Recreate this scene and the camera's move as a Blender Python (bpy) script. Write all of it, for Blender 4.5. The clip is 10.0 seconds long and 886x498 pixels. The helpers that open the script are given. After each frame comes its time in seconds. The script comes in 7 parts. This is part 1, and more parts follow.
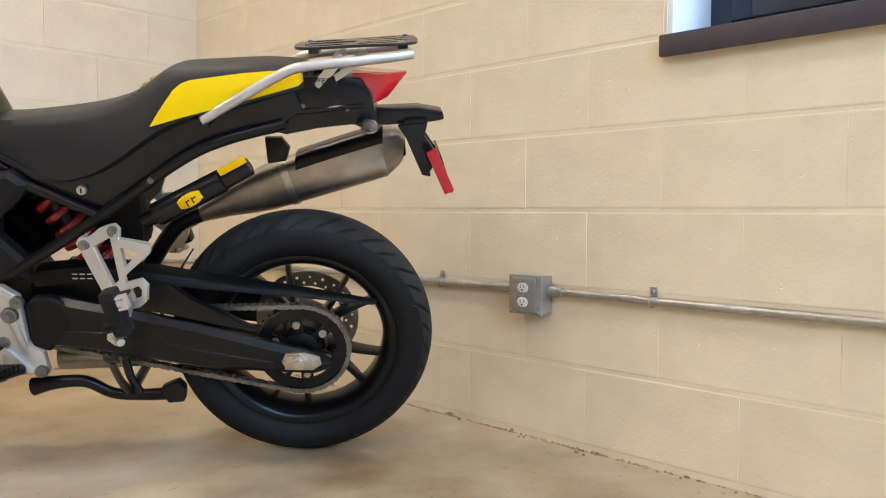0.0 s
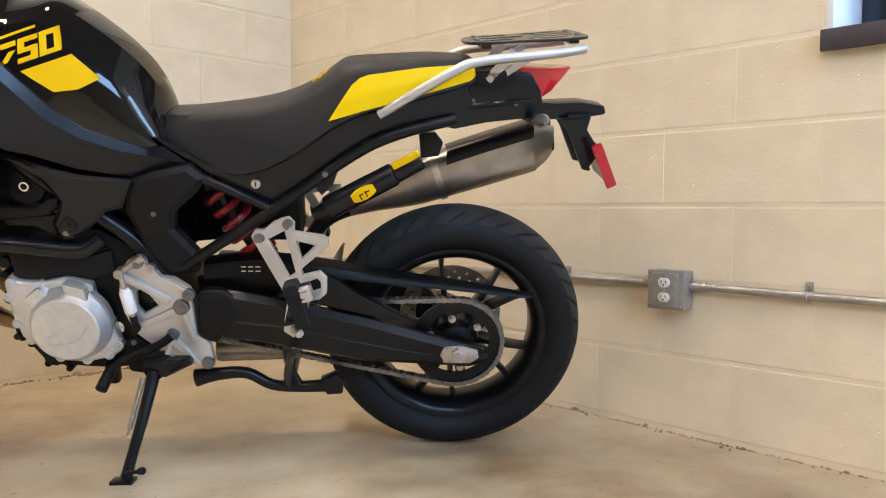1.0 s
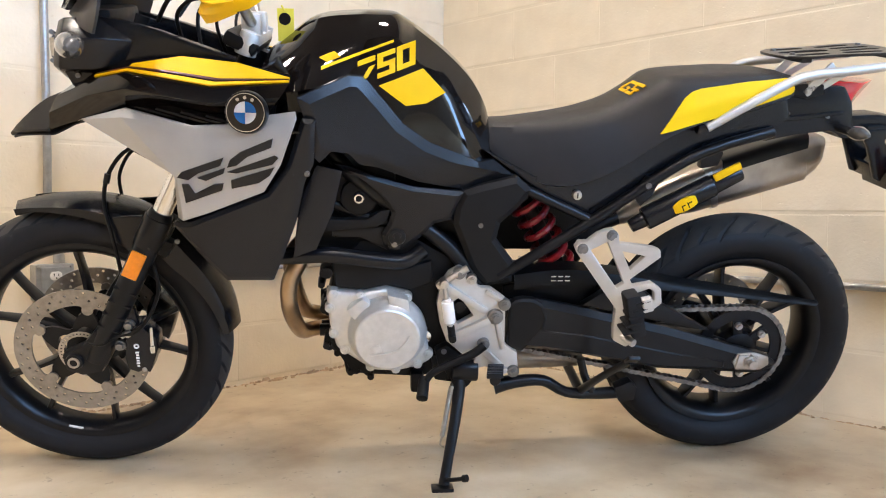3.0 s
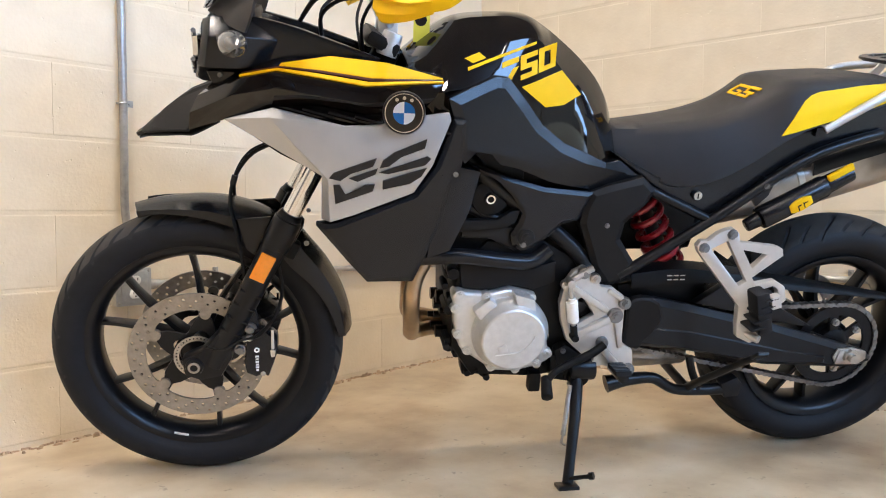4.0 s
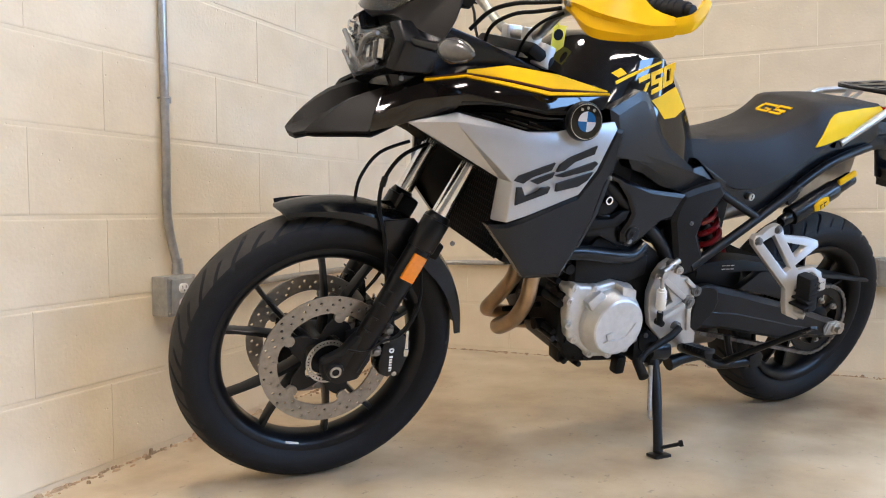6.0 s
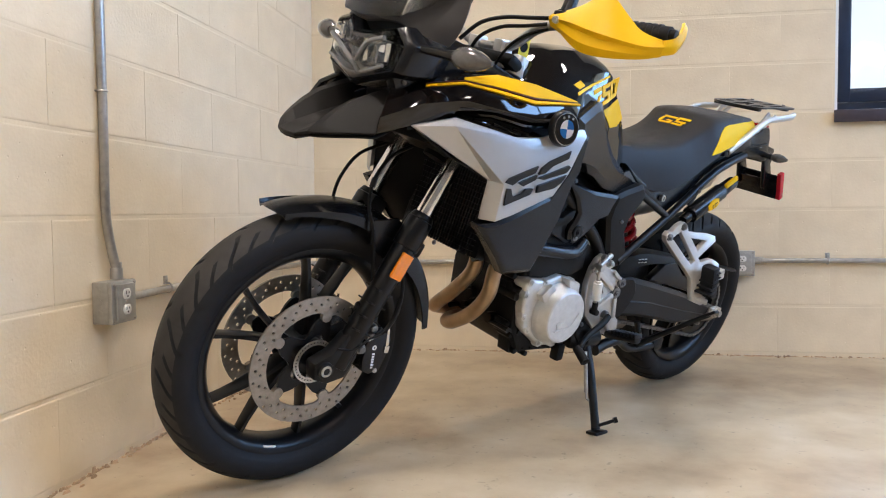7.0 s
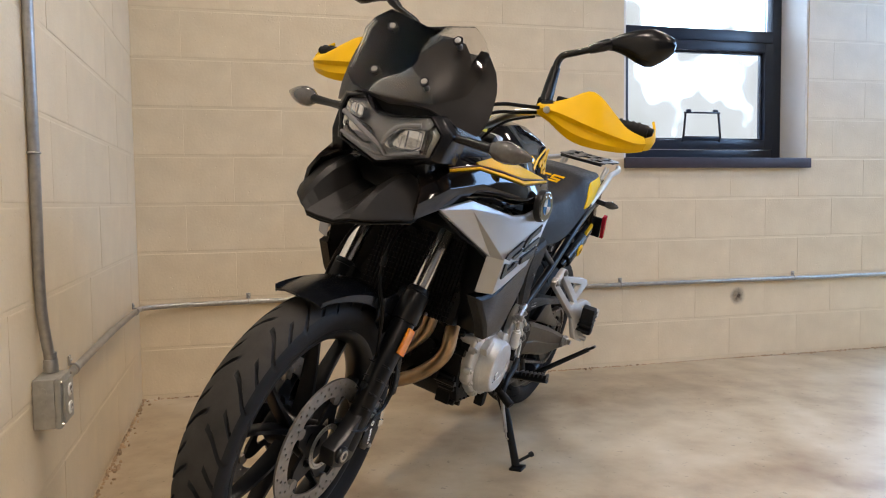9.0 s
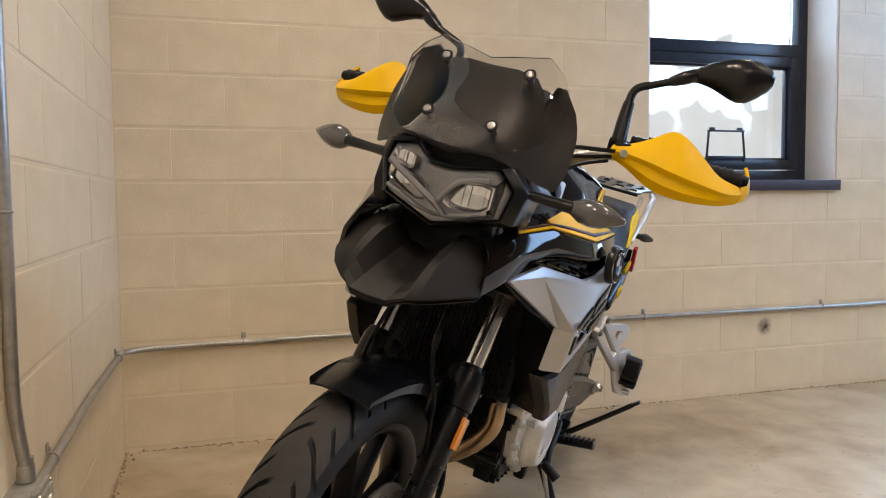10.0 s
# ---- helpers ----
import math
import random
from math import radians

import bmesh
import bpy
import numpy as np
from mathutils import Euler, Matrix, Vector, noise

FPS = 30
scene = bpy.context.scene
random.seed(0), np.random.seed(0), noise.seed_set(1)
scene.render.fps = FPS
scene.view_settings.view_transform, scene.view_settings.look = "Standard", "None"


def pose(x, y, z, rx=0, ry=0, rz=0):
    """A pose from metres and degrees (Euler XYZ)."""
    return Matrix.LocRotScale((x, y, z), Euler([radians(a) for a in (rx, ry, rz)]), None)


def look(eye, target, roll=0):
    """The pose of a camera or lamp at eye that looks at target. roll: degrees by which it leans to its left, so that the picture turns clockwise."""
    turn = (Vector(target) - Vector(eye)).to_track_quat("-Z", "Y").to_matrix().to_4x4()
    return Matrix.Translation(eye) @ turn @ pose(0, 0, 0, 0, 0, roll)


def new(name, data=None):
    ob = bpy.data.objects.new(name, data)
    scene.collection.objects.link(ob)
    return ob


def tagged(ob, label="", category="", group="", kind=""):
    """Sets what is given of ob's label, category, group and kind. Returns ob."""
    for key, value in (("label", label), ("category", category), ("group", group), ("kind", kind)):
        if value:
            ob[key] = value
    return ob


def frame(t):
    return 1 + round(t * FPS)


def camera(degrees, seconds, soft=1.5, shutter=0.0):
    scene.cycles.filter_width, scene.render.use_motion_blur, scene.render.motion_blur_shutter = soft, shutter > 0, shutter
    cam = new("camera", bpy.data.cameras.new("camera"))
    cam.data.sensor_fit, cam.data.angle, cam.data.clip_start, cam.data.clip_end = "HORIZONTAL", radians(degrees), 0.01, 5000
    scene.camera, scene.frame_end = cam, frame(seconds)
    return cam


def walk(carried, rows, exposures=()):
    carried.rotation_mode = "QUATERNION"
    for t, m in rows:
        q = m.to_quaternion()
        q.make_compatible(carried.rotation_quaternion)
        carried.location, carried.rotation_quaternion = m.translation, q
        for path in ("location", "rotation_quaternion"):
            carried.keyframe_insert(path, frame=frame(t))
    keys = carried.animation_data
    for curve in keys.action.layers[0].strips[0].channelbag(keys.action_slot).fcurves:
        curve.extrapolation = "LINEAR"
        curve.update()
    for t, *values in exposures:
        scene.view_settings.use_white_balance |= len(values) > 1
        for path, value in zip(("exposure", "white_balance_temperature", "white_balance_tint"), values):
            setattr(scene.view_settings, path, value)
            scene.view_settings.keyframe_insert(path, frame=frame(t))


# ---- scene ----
cam = camera(59.9, 10.0, soft=1.1)
PATH = [
    (0, (-1.659, -3.145, 0.605), (-0.236, -1.742, 0.508), 0.2),
    (0.5, (-1.764, -3.037, 0.606), (-0.364, -1.613, 0.503), 0.3),
    (1, (-1.905, -2.917, 0.59), (-0.511, -1.487, 0.493), 0.3),
    (1.5, (-2.063, -2.805, 0.596), (-0.669, -1.374, 0.502), 0.3),
    (2, (-2.189, -2.678, 0.611), (-0.793, -1.25, 0.506), 0.4),
    (2.5, (-2.314, -2.546, 0.623), (-0.916, -1.12, 0.518), 0.3),
    (3, (-2.447, -2.417, 0.617), (-1.026, -1.014, 0.513), 0.2),
    (4.5, (-2.859, -1.995, 0.61), (-1.292, -0.754, 0.518), -0.1),
    (5, (-3.007, -1.842, 0.613), (-1.365, -0.705, 0.52), -0.1),
    (6.5, (-3.324, -1.336, 0.613), (-1.413, -0.756, 0.517), -0.6),
    (7, (-3.415, -1.142, 0.616), (-1.443, -0.827, 0.518), -0.6),
    (7.5, (-3.473, -0.906, 0.628), (-1.476, -0.85, 0.528), -0.7),
    (8, (-3.513, -0.714, 0.638), (-1.523, -0.887, 0.53), -0.7),
    (8.5, (-3.537, -0.551, 0.705), (-1.573, -0.914, 0.591), -0.6),
    (9, (-3.429, -0.429, 0.808), (-1.497, -0.932, 0.687), -0.7),
    (9.5, (-3.268, -0.366, 0.892), (-1.346, -0.903, 0.763), -0.6),
    (10, (-3.095, -0.347, 0.932), (-1.182, -0.916, 0.807), -0.6),
]
walk(cam, [(t, look(eye, target, roll)) for t, eye, target, roll in PATH],
     [(0, 0.28, 6750, 12.5), (1, 0.30, 6750, 13.5), (3, 0.56, 6350, 15.0), (5, 0.38, 6200, 14.5), (6.5, 0.24, 6200, 14.5), (7.5, 0.10, 6250, 14.5), (8.5, -0.17, 6450, 15.0), (9, -0.22, 6600, 15.5), (10, -0.29, 6950, 16.5)])

# ---- world and light ----
world = bpy.data.worlds.new("sky")
scene.world = world
world.use_nodes = True
wn = world.node_tree.nodes
sky = wn.new("ShaderNodeTexSky")
sky.sky_type, sky.sun_disc = "NISHITA", False
sky.sun_elevation, sky.sun_rotation = radians(38), radians(70)
world.node_tree.links.new(sky.outputs["Color"], wn["Background"].inputs["Color"])
wn["Background"].inputs["Strength"].default_value = 0.12

ROOM_X, ROOM_Y, ROOM_Z = -6.2, -5.6, 3.05     # the room runs from the corner at 0, 0
FLOOR_Z = -0.012


def area_lamp(name, m, size, watts, colour):
    lamp = bpy.data.lights.new(name, "AREA")
    lamp.shape, lamp.size = "DISK", size
    lamp.energy, lamp.color, lamp.spread = watts, colour, radians(140)
    ob = new(name, lamp)
    ob.matrix_world = m
    return ob


WARM = (1.0, 0.88, 0.73)
for lx, ly, watts in ((-1.0, -0.8, 15), (-2.7, -0.7, 23), (-4.5, -0.8, 25), (-1.0, -2.5, 8), (-2.7, -2.6, 20), (-4.6, -2.7, 22), (-1.0, -4.4, 4), (-2.7, -4.5, 13), (-4.6, -4.5, 15)):
    area_lamp("ceiling_lamp", pose(lx, ly, ROOM_Z - 0.05), 0.24, watts, WARM)

# ---- materials ----


def material(name, colour, rough=0.5, metal=0.0, coat=0.0, spots=0.0, scale=40.0, bump=0.0, bump_scale=200.0, second=None, spec=0.5):
    """A principled surface with two scales of variation in colour and roughness, and fine relief."""
    mat = bpy.data.materials.new(name)
    mat.use_nodes = True
    nt = mat.node_tree
    b = nt.nodes["Principled BSDF"]
    b.inputs["Metallic"].default_value = metal
    b.inputs["Coat Weight"].default_value = coat
    b.inputs["Coat Roughness"].default_value = 0.04
    b.inputs["Specular IOR Level"].default_value = spec
    co = nt.nodes.new("ShaderNodeTexCoord")
    big = nt.nodes.new("ShaderNodeTexNoise")
    big.inputs["Scale"].default_value, big.inputs["Detail"].default_value = scale * 0.12, 3
    fine = nt.nodes.new("ShaderNodeTexNoise")
    fine.inputs["Scale"].default_value, fine.inputs["Detail"].default_value = scale, 5
    for n in (big, fine):
        nt.links.new(co.outputs["Object"], n.inputs["Vector"])
    add = nt.nodes.new("ShaderNodeMath")
    add.operation = "ADD"
    nt.links.new(big.outputs["Fac"], add.inputs[0])
    nt.links.new(fine.outputs["Fac"], add.inputs[1])
    ramp = nt.nodes.new("ShaderNodeValToRGB")
    lo = second if second else tuple(c * (1 - spots) for c in colour)
    hi = tuple(min(1, c * (1 + spots)) for c in colour)
    half = nt.nodes.new("ShaderNodeMath")
    half.operation, half.inputs[1].default_value = "MULTIPLY", 0.5
    nt.links.new(add.outputs[0], half.inputs[0])
    nt.links.new(half.outputs[0], ramp.inputs["Fac"])
    ramp.color_ramp.elements[0].position, ramp.color_ramp.elements[1].position = 0.36, 0.64
    ramp.color_ramp.elements[0].color, ramp.color_ramp.elements[1].color = (*lo, 1), (*hi, 1)
    nt.links.new(ramp.outputs["Color"], b.inputs["Base Color"])
    rr = nt.nodes.new("ShaderNodeMapRange")
    rr.inputs["To Min"].default_value, rr.inputs["To Max"].default_value = rough * 0.82, min(1, rough * 1.18)
    nt.links.new(fine.outputs["Fac"], rr.inputs["Value"])
    nt.links.new(rr.outputs[0], b.inputs["Roughness"])
    if bump:
        grain = nt.nodes.new("ShaderNodeTexNoise")
        grain.inputs["Scale"].default_value, grain.inputs["Detail"].default_value = bump_scale, 4
        nt.links.new(co.outputs["Object"], grain.inputs["Vector"])
        bm_ = nt.nodes.new("ShaderNodeBump")
        bm_.inputs["Strength"].default_value, bm_.inputs["Distance"].default_value = bump, 0.002
        nt.links.new(grain.outputs["Fac"], bm_.inputs["Height"])
        nt.links.new(bm_.outputs[0], b.inputs["Normal"])
    return mat


def glass(name, colour, gloss=0.08, rough=0.0):
    mat = bpy.data.materials.new(name)
    mat.use_nodes = True
    nt = mat.node_tree
    nt.nodes.remove(nt.nodes["Principled BSDF"])
    clear = nt.nodes.new("ShaderNodeBsdfTransparent")
    clear.inputs["Color"].default_value = (*colour, 1)
    shine = nt.nodes.new("ShaderNodeBsdfGlossy")
    shine.inputs["Roughness"].default_value = rough
    mix = nt.nodes.new("ShaderNodeMixShader")
    fr = nt.nodes.new("ShaderNodeFresnel")
    fr.inputs["IOR"].default_value = 1.45
    nt.links.new(fr.outputs[0], mix.inputs["Fac"])
    nt.links.new(clear.outputs[0], mix.inputs[1])
    nt.links.new(shine.outputs[0], mix.inputs[2])
    nt.links.new(mix.outputs[0], nt.nodes["Material Output"].inputs["Surface"])
    return mat


def block_paint():
    """Cream masonry paint over concrete blocks: pits, brush grain and faint staining."""
    mat = material("block_paint", (0.775, 0.668, 0.495), 0.45, spots=0.04, scale=9, second=(0.705, 0.598, 0.43))
    nt = mat.node_tree
    b = nt.nodes["Principled BSDF"]
    geo = nt.nodes.new("ShaderNodeNewGeometry")
    grain = nt.nodes.new("ShaderNodeTexNoise")
    grain.inputs["Scale"].default_value, grain.inputs["Detail"].default_value = 95, 6
    streak = nt.nodes.new("ShaderNodeTexNoise")
    streak.inputs["Scale"].default_value, streak.inputs["Detail"].default_value = 26, 4
    pits = nt.nodes.new("ShaderNodeTexVoronoi")
    pits.inputs["Scale"].default_value = 55
    for n in (grain, streak, pits):
        nt.links.new(geo.outputs["Position"], n.inputs["Vector"])
    pr = nt.nodes.new("ShaderNodeMapRange")
    pr.inputs["From Min"].default_value, pr.inputs["From Max"].default_value = 0.03, 0.16
    nt.links.new(pits.outputs["Distance"], pr.inputs["Value"])
    gate = nt.nodes.new("ShaderNodeMapRange")
    gate.inputs["From Min"].default_value, gate.inputs["From Max"].default_value = 0.56, 0.68
    nt.links.new(streak.outputs["Fac"], gate.inputs["Value"])
    lift = nt.nodes.new("ShaderNodeMath")
    lift.operation = "SUBTRACT"
    lift.inputs[0].default_value = 1
    nt.links.new(gate.outputs[0], lift.inputs[1])
    hole = nt.nodes.new("ShaderNodeMath")
    hole.operation = "MAXIMUM"
    nt.links.new(pr.outputs[0], hole.inputs[0])
    nt.links.new(lift.outputs[0], hole.inputs[1])
    mix = nt.nodes.new("ShaderNodeMath")
    mix.operation = "MULTIPLY_ADD"
    mix.inputs[1].default_value = 0.35
    nt.links.new(grain.outputs["Fac"], mix.inputs[0])
    nt.links.new(hole.outputs[0], mix.inputs[2])
    bump = nt.nodes.new("ShaderNodeBump")
    bump.inputs["Strength"].default_value, bump.inputs["Distance"].default_value = 0.55, 0.004
    nt.links.new(mix.outputs[0], bump.inputs["Height"])
    nt.links.new(bump.outputs[0], b.inputs["Normal"])
    return mat


def concrete():
    """Sealed, worn concrete: clouds of tan and grey, small dark specks, uneven sheen."""
    mat = bpy.data.materials.new("concrete")
    mat.use_nodes = True
    nt = mat.node_tree
    b = nt.nodes["Principled BSDF"]
    geo = nt.nodes.new("ShaderNodeNewGeometry")

    def tex(scale, detail, rough=0.6):
        n = nt.nodes.new("ShaderNodeTexNoise")
        n.inputs["Scale"].default_value, n.inputs["Detail"].default_value, n.inputs["Roughness"].default_value = scale, detail, rough
        nt.links.new(geo.outputs["Position"], n.inputs["Vector"])
        return n

    b.inputs["Specular IOR Level"].default_value = 0.85
    cloud, mid, speck = tex(1.1, 6, 0.55), tex(5, 6, 0.55), tex(42, 4, 0.6)
    ramp = nt.nodes.new("ShaderNodeValToRGB")
    e = ramp.color_ramp.elements
    e[0].position, e[0].color = 0.33, (0.215, 0.130, 0.066, 1)
    e[1].position, e[1].color = 0.68, (0.61, 0.540, 0.430, 1)
    m = ramp.color_ramp.elements.new(0.5)
    m.color = (0.435, 0.352, 0.236, 1)
    mixf = nt.nodes.new("ShaderNodeMath")
    mixf.operation, mixf.inputs[1].default_value = "MULTIPLY_ADD", 0.55
    part_ = nt.nodes.new("ShaderNodeMath")
    part_.operation, part_.inputs[1].default_value = "MULTIPLY", 0.45
    nt.links.new(mid.outputs["Fac"], part_.inputs[0])
    nt.links.new(cloud.outputs["Fac"], mixf.inputs[0])
    nt.links.new(part_.outputs[0], mixf.inputs[2])
    nt.links.new(mixf.outputs[0], ramp.inputs["Fac"])
    dark = nt.nodes.new("ShaderNodeMapRange")
    dark.inputs["From Min"].default_value, dark.inputs["From Max"].default_value = 0.27, 0.36
    dark.inputs["To Min"].default_value = 0.55
    nt.links.new(speck.outputs["Fac"], dark.inputs["Value"])
    mul = nt.nodes.new("ShaderNodeMixRGB")
    mul.blend_type, mul.inputs["Fac"].default_value = "MULTIPLY", 1.0
    nt.links.new(ramp.outputs["Color"], mul.inputs["Color1"])
    nt.links.new(dark.outputs[0], mul.inputs["Color2"])
    nt.links.new(mul.outputs["Color"], b.inputs["Base Color"])
    rr = nt.nodes.new("ShaderNodeMapRange")
    rr.inputs["To Min"].default_value, rr.inputs["To Max"].default_value = 0.27, 0.46
    nt.links.new(mid.outputs["Fac"], rr.inputs["Value"])
    nt.links.new(rr.outputs[0], b.inputs["Roughness"])
    bump = nt.nodes.new("ShaderNodeBump")
    bump.inputs["Strength"].default_value, bump.inputs["Distance"].default_value = 0.25, 0.004
    nt.links.new(mid.outputs["Fac"], bump.inputs["Height"])
    nt.links.new(bump.outputs[0], b.inputs["Normal"])
    return mat


def view_outside(name, strength, tint, trees=True):
    """Overcast-bright daylight with hazy foliage low down, for behind the panes."""
    mat = bpy.data.materials.new(name)
    mat.use_nodes = True
    nt = mat.node_tree
    nt.nodes.remove(nt.nodes["Principled BSDF"])
    em = nt.nodes.new("ShaderNodeEmission")
    em.inputs["Strength"].default_value = strength
    geo = nt.nodes.new("ShaderNodeNewGeometry")
    n = nt.nodes.new("ShaderNodeTexNoise")
    n.inputs["Scale"].default_value, n.inputs["Detail"].default_value = 1.2, 2.5
    nt.links.new(geo.outputs["Position"], n.inputs["Vector"])
    ramp = nt.nodes.new("ShaderNodeValToRGB")
    e = ramp.color_ramp.elements
    e[0].position, e[0].color = 0.26, ((0.042, 0.045, 0.043, 1) if trees else (*tint, 1))
    e[1].position, e[1].color = 0.72, (*tint, 1)
    if trees:
        pale = e.new(0.54)
        pale.color = (0.054, 0.058, 0.059, 1)
    split = nt.nodes.new("ShaderNodeSeparateXYZ")
    nt.links.new(geo.outputs["Position"], split.inputs[0])
    rise = nt.nodes.new("ShaderNodeMapRange")
    rise.inputs["From Min"].default_value, rise.inputs["From Max"].default_value = 2.3, 3.4
    rise.inputs["To Max"].default_value = 0.45
    nt.links.new(split.outputs["Z"], rise.inputs["Value"])
    add = nt.nodes.new("ShaderNodeMath")
    nt.links.new(n.outputs["Fac"], add.inputs[0])
    nt.links.new(rise.outputs[0], add.inputs[1])
    nt.links.new(add.outputs[0], ramp.inputs["Fac"])
    nt.links.new(ramp.outputs["Color"], em.inputs["Color"])
    nt.links.new(em.outputs[0], nt.nodes["Material Output"].inputs["Surface"])
    return mat


PAINT, CONCRETE = block_paint(), concrete()
RACK = material("black_powder_coat", (0.007, 0.0075, 0.009), 0.30, spots=0.2, scale=30, bump=0.08, bump_scale=700, spec=0.5)
COWL = material("dark_grey_plastic", (0.028, 0.026, 0.026), 0.40, spots=0.15, scale=25, bump=0.10, bump_scale=900, spec=0.3)
# unseen ceiling, kept dark so that glossy parts reflect less light
DECK = material("dark_ceiling", (0.15, 0.14, 0.13), 0.7, spots=0.1, scale=8)
# for the unseen closing walls: grey so that they throw back less light
DIMWALL = material("dim_bounce_grey", (0.20, 0.185, 0.165), 0.6, spots=0.06, scale=10, bump=0.1)
WHITE = material("white_plaster", (0.80, 0.80, 0.80), 0.6, spots=0.03, scale=14, bump=0.15)
# dark bronze enamel; the blue of reflected sky is put into its base colour
BRONZE_FRAME = material("window_enamel", (0.018, 0.026, 0.045), 0.30, spots=0.2, scale=20)
SILL = material("sill_enamel", (0.042, 0.034, 0.048), 0.45, spots=0.2, scale=25, bump=0.1)
GALV = material("galvanised_steel", (0.42, 0.41, 0.39), 0.42, 0.85, spots=0.18, scale=70, bump=0.1)
BOX_GREY = material("cast_grey_metal", (0.42, 0.42, 0.40), 0.42, 0.7, spots=0.15, scale=60, bump=0.2)
IVORY = material("white_socket", (0.78, 0.76, 0.72), 0.35, spots=0.02)
BLACK = material("matte_black_plastic", (0.0056, 0.0061, 0.0078), 0.25, spots=0.25, scale=30, bump=0.06, bump_scale=900, spec=0.33)
CHARCOAL = material("charcoal_plastic", (0.0085, 0.0079, 0.0077), 0.52, spots=0.2, scale=25, bump=0.12, bump_scale=900, spec=0.18)
DEEP = material("dark_engine_paint", (0.0030, 0.0032, 0.0038), 0.44, spots=0.35, scale=60, bump=0.2, bump_scale=300, spec=0.18)
SATIN = material("satin_black_metal", (0.0058, 0.0062, 0.0076), 0.30, 0.2, spots=0.25, scale=40, spec=0.32)
GLOSS = material("gloss_black_paint", (0.005, 0.0036, 0.0032), 0.05, spots=0.15, scale=12, spec=0.5)
YELLOW = material("yellow_paint", (0.78, 0.455, 0.002), 0.42, spec=0.14, spots=0.05, scale=18)
YELLOW_VINYL = material("yellow_vinyl", (0.80, 0.52, 0.002), 0.5, spots=0.05, scale=20, bump=0.12, bump_scale=700, spec=0.12)
GUARD = material("yellow_plastic", (0.74, 0.435, 0.001), 0.42, spec=0.15, spots=0.05, scale=18)
SILVER = material("silver_paint", (0.44, 0.44, 0.44), 0.40, 0.70, coat=0.12, spots=0.04, scale=30)
ALLOY = material("cast_alloy", (0.63, 0.63, 0.62), 0.40, 0.68, spots=0.10, scale=60, bump=0.2, bump_scale=500)
FRAME_SILVER = material("silver_powder_coat", (0.54, 0.52, 0.49), 0.36, 0.6, spots=0.06, scale=50, bump=0.08)
STEEL = material("bare_steel", (0.48, 0.46, 0.43), 0.30, 0.95, spots=0.2, scale=80)
LAMP_GREY = material("lamp_bezel", (0.27, 0.27, 0.28), 0.25, 0.5, spots=0.08, scale=40)
BOLT = material("dark_bolt", (0.20, 0.20, 0.20), 0.35, 0.85, spots=0.2)
# tread lands only: dusty, and lightened so that the grooves look shaded
DUSTY_LIT = material("dusty_lit_tread_rubber", (0.036, 0.034, 0.032), 0.8, spots=0.35, scale=22, bump=0.2, bump_scale=600, spec=0.2)
DIRT = material("floor_dirt", (0.40, 0.29, 0.19), 0.9, spots=0.5, scale=60, bump=0.4, bump_scale=90)
CHROME = material("chrome", (0.76, 0.75, 0.73), 0.17, 1.0, spots=0.05, scale=30)
SILENCER = material("brushed_stainless", (0.37, 0.325, 0.275), 0.36, 0.92, spots=0.2, scale=25, bump=0.06)
HEADER = material("heat_tinted_steel", (0.36, 0.25, 0.15), 0.30, 0.9, spots=0.3, scale=18)
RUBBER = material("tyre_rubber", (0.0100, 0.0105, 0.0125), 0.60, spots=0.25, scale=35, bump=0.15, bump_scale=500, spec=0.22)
VINYL = material("seat_vinyl", (0.0155, 0.0150, 0.0160), 0.48, spots=0.12, scale=30, bump=0.3, bump_scale=800, spec=0.26)
RED = material("red_lens", (0.60, 0.010, 0.020), 0.12, coat=0.6, spots=0.1)
SPRING = material("red_enamel", (0.24, 0.006, 0.011), 0.28, coat=0.4, spots=0.2)
AMBER = material("amber_lens", (0.80, 0.24, 0.008), 0.2, coat=0.4, spots=0.1, scale=120)
SMOKE_LENS = material("smoked_lens", (0.075, 0.073, 0.072), 0.16, coat=0.8, spots=0.15, scale=90)
REFLECTOR = material("lamp_reflector", (0.70, 0.71, 0.72), 0.16, 1.0, spots=0.2, scale=70, bump=0.35, bump_scale=45)
GUIDE = material("grey_light_guide", (0.17, 0.17, 0.175), 0.2, coat=0.6, spots=0.1, scale=90)
BLUE = material("blue_enamel", (0.02, 0.16, 0.42), 0.25, coat=0.6, spots=0.05)
TAG = material("yellow_paper", (0.75, 0.64, 0.06), 0.7, spots=0.05)
MAROON = material("dark_red_line", (0.055, 0.006, 0.006), 0.3, spots=0.1)
REFLEX = material("crimson_reflector", (0.50, 0.006, 0.022), 0.25, coat=0.3, spots=0.1)
DISC = material("brake_disc_steel", (0.30, 0.275, 0.245), 0.40, 0.85, spots=0.2, scale=90)
CHAIN = material("chain_steel", (0.22, 0.21, 0.20), 0.42, 0.85, spots=0.35, scale=90)
LENS = glass("clear_lens", (0.93, 0.93, 0.93))
SCREEN = glass("clear_screen", (0.93, 0.92, 0.91))
PANE = glass("window_pane", (0.95, 0.97, 0.98))
SKYVIEW = view_outside("daylight_beyond", 19.0, (0.55, 0.77, 1.0))
SKYVIEW_SOUTH = view_outside("daylight_behind", 15.0, (0.34, 0.60, 1.0), False)

# ---- shapes ----


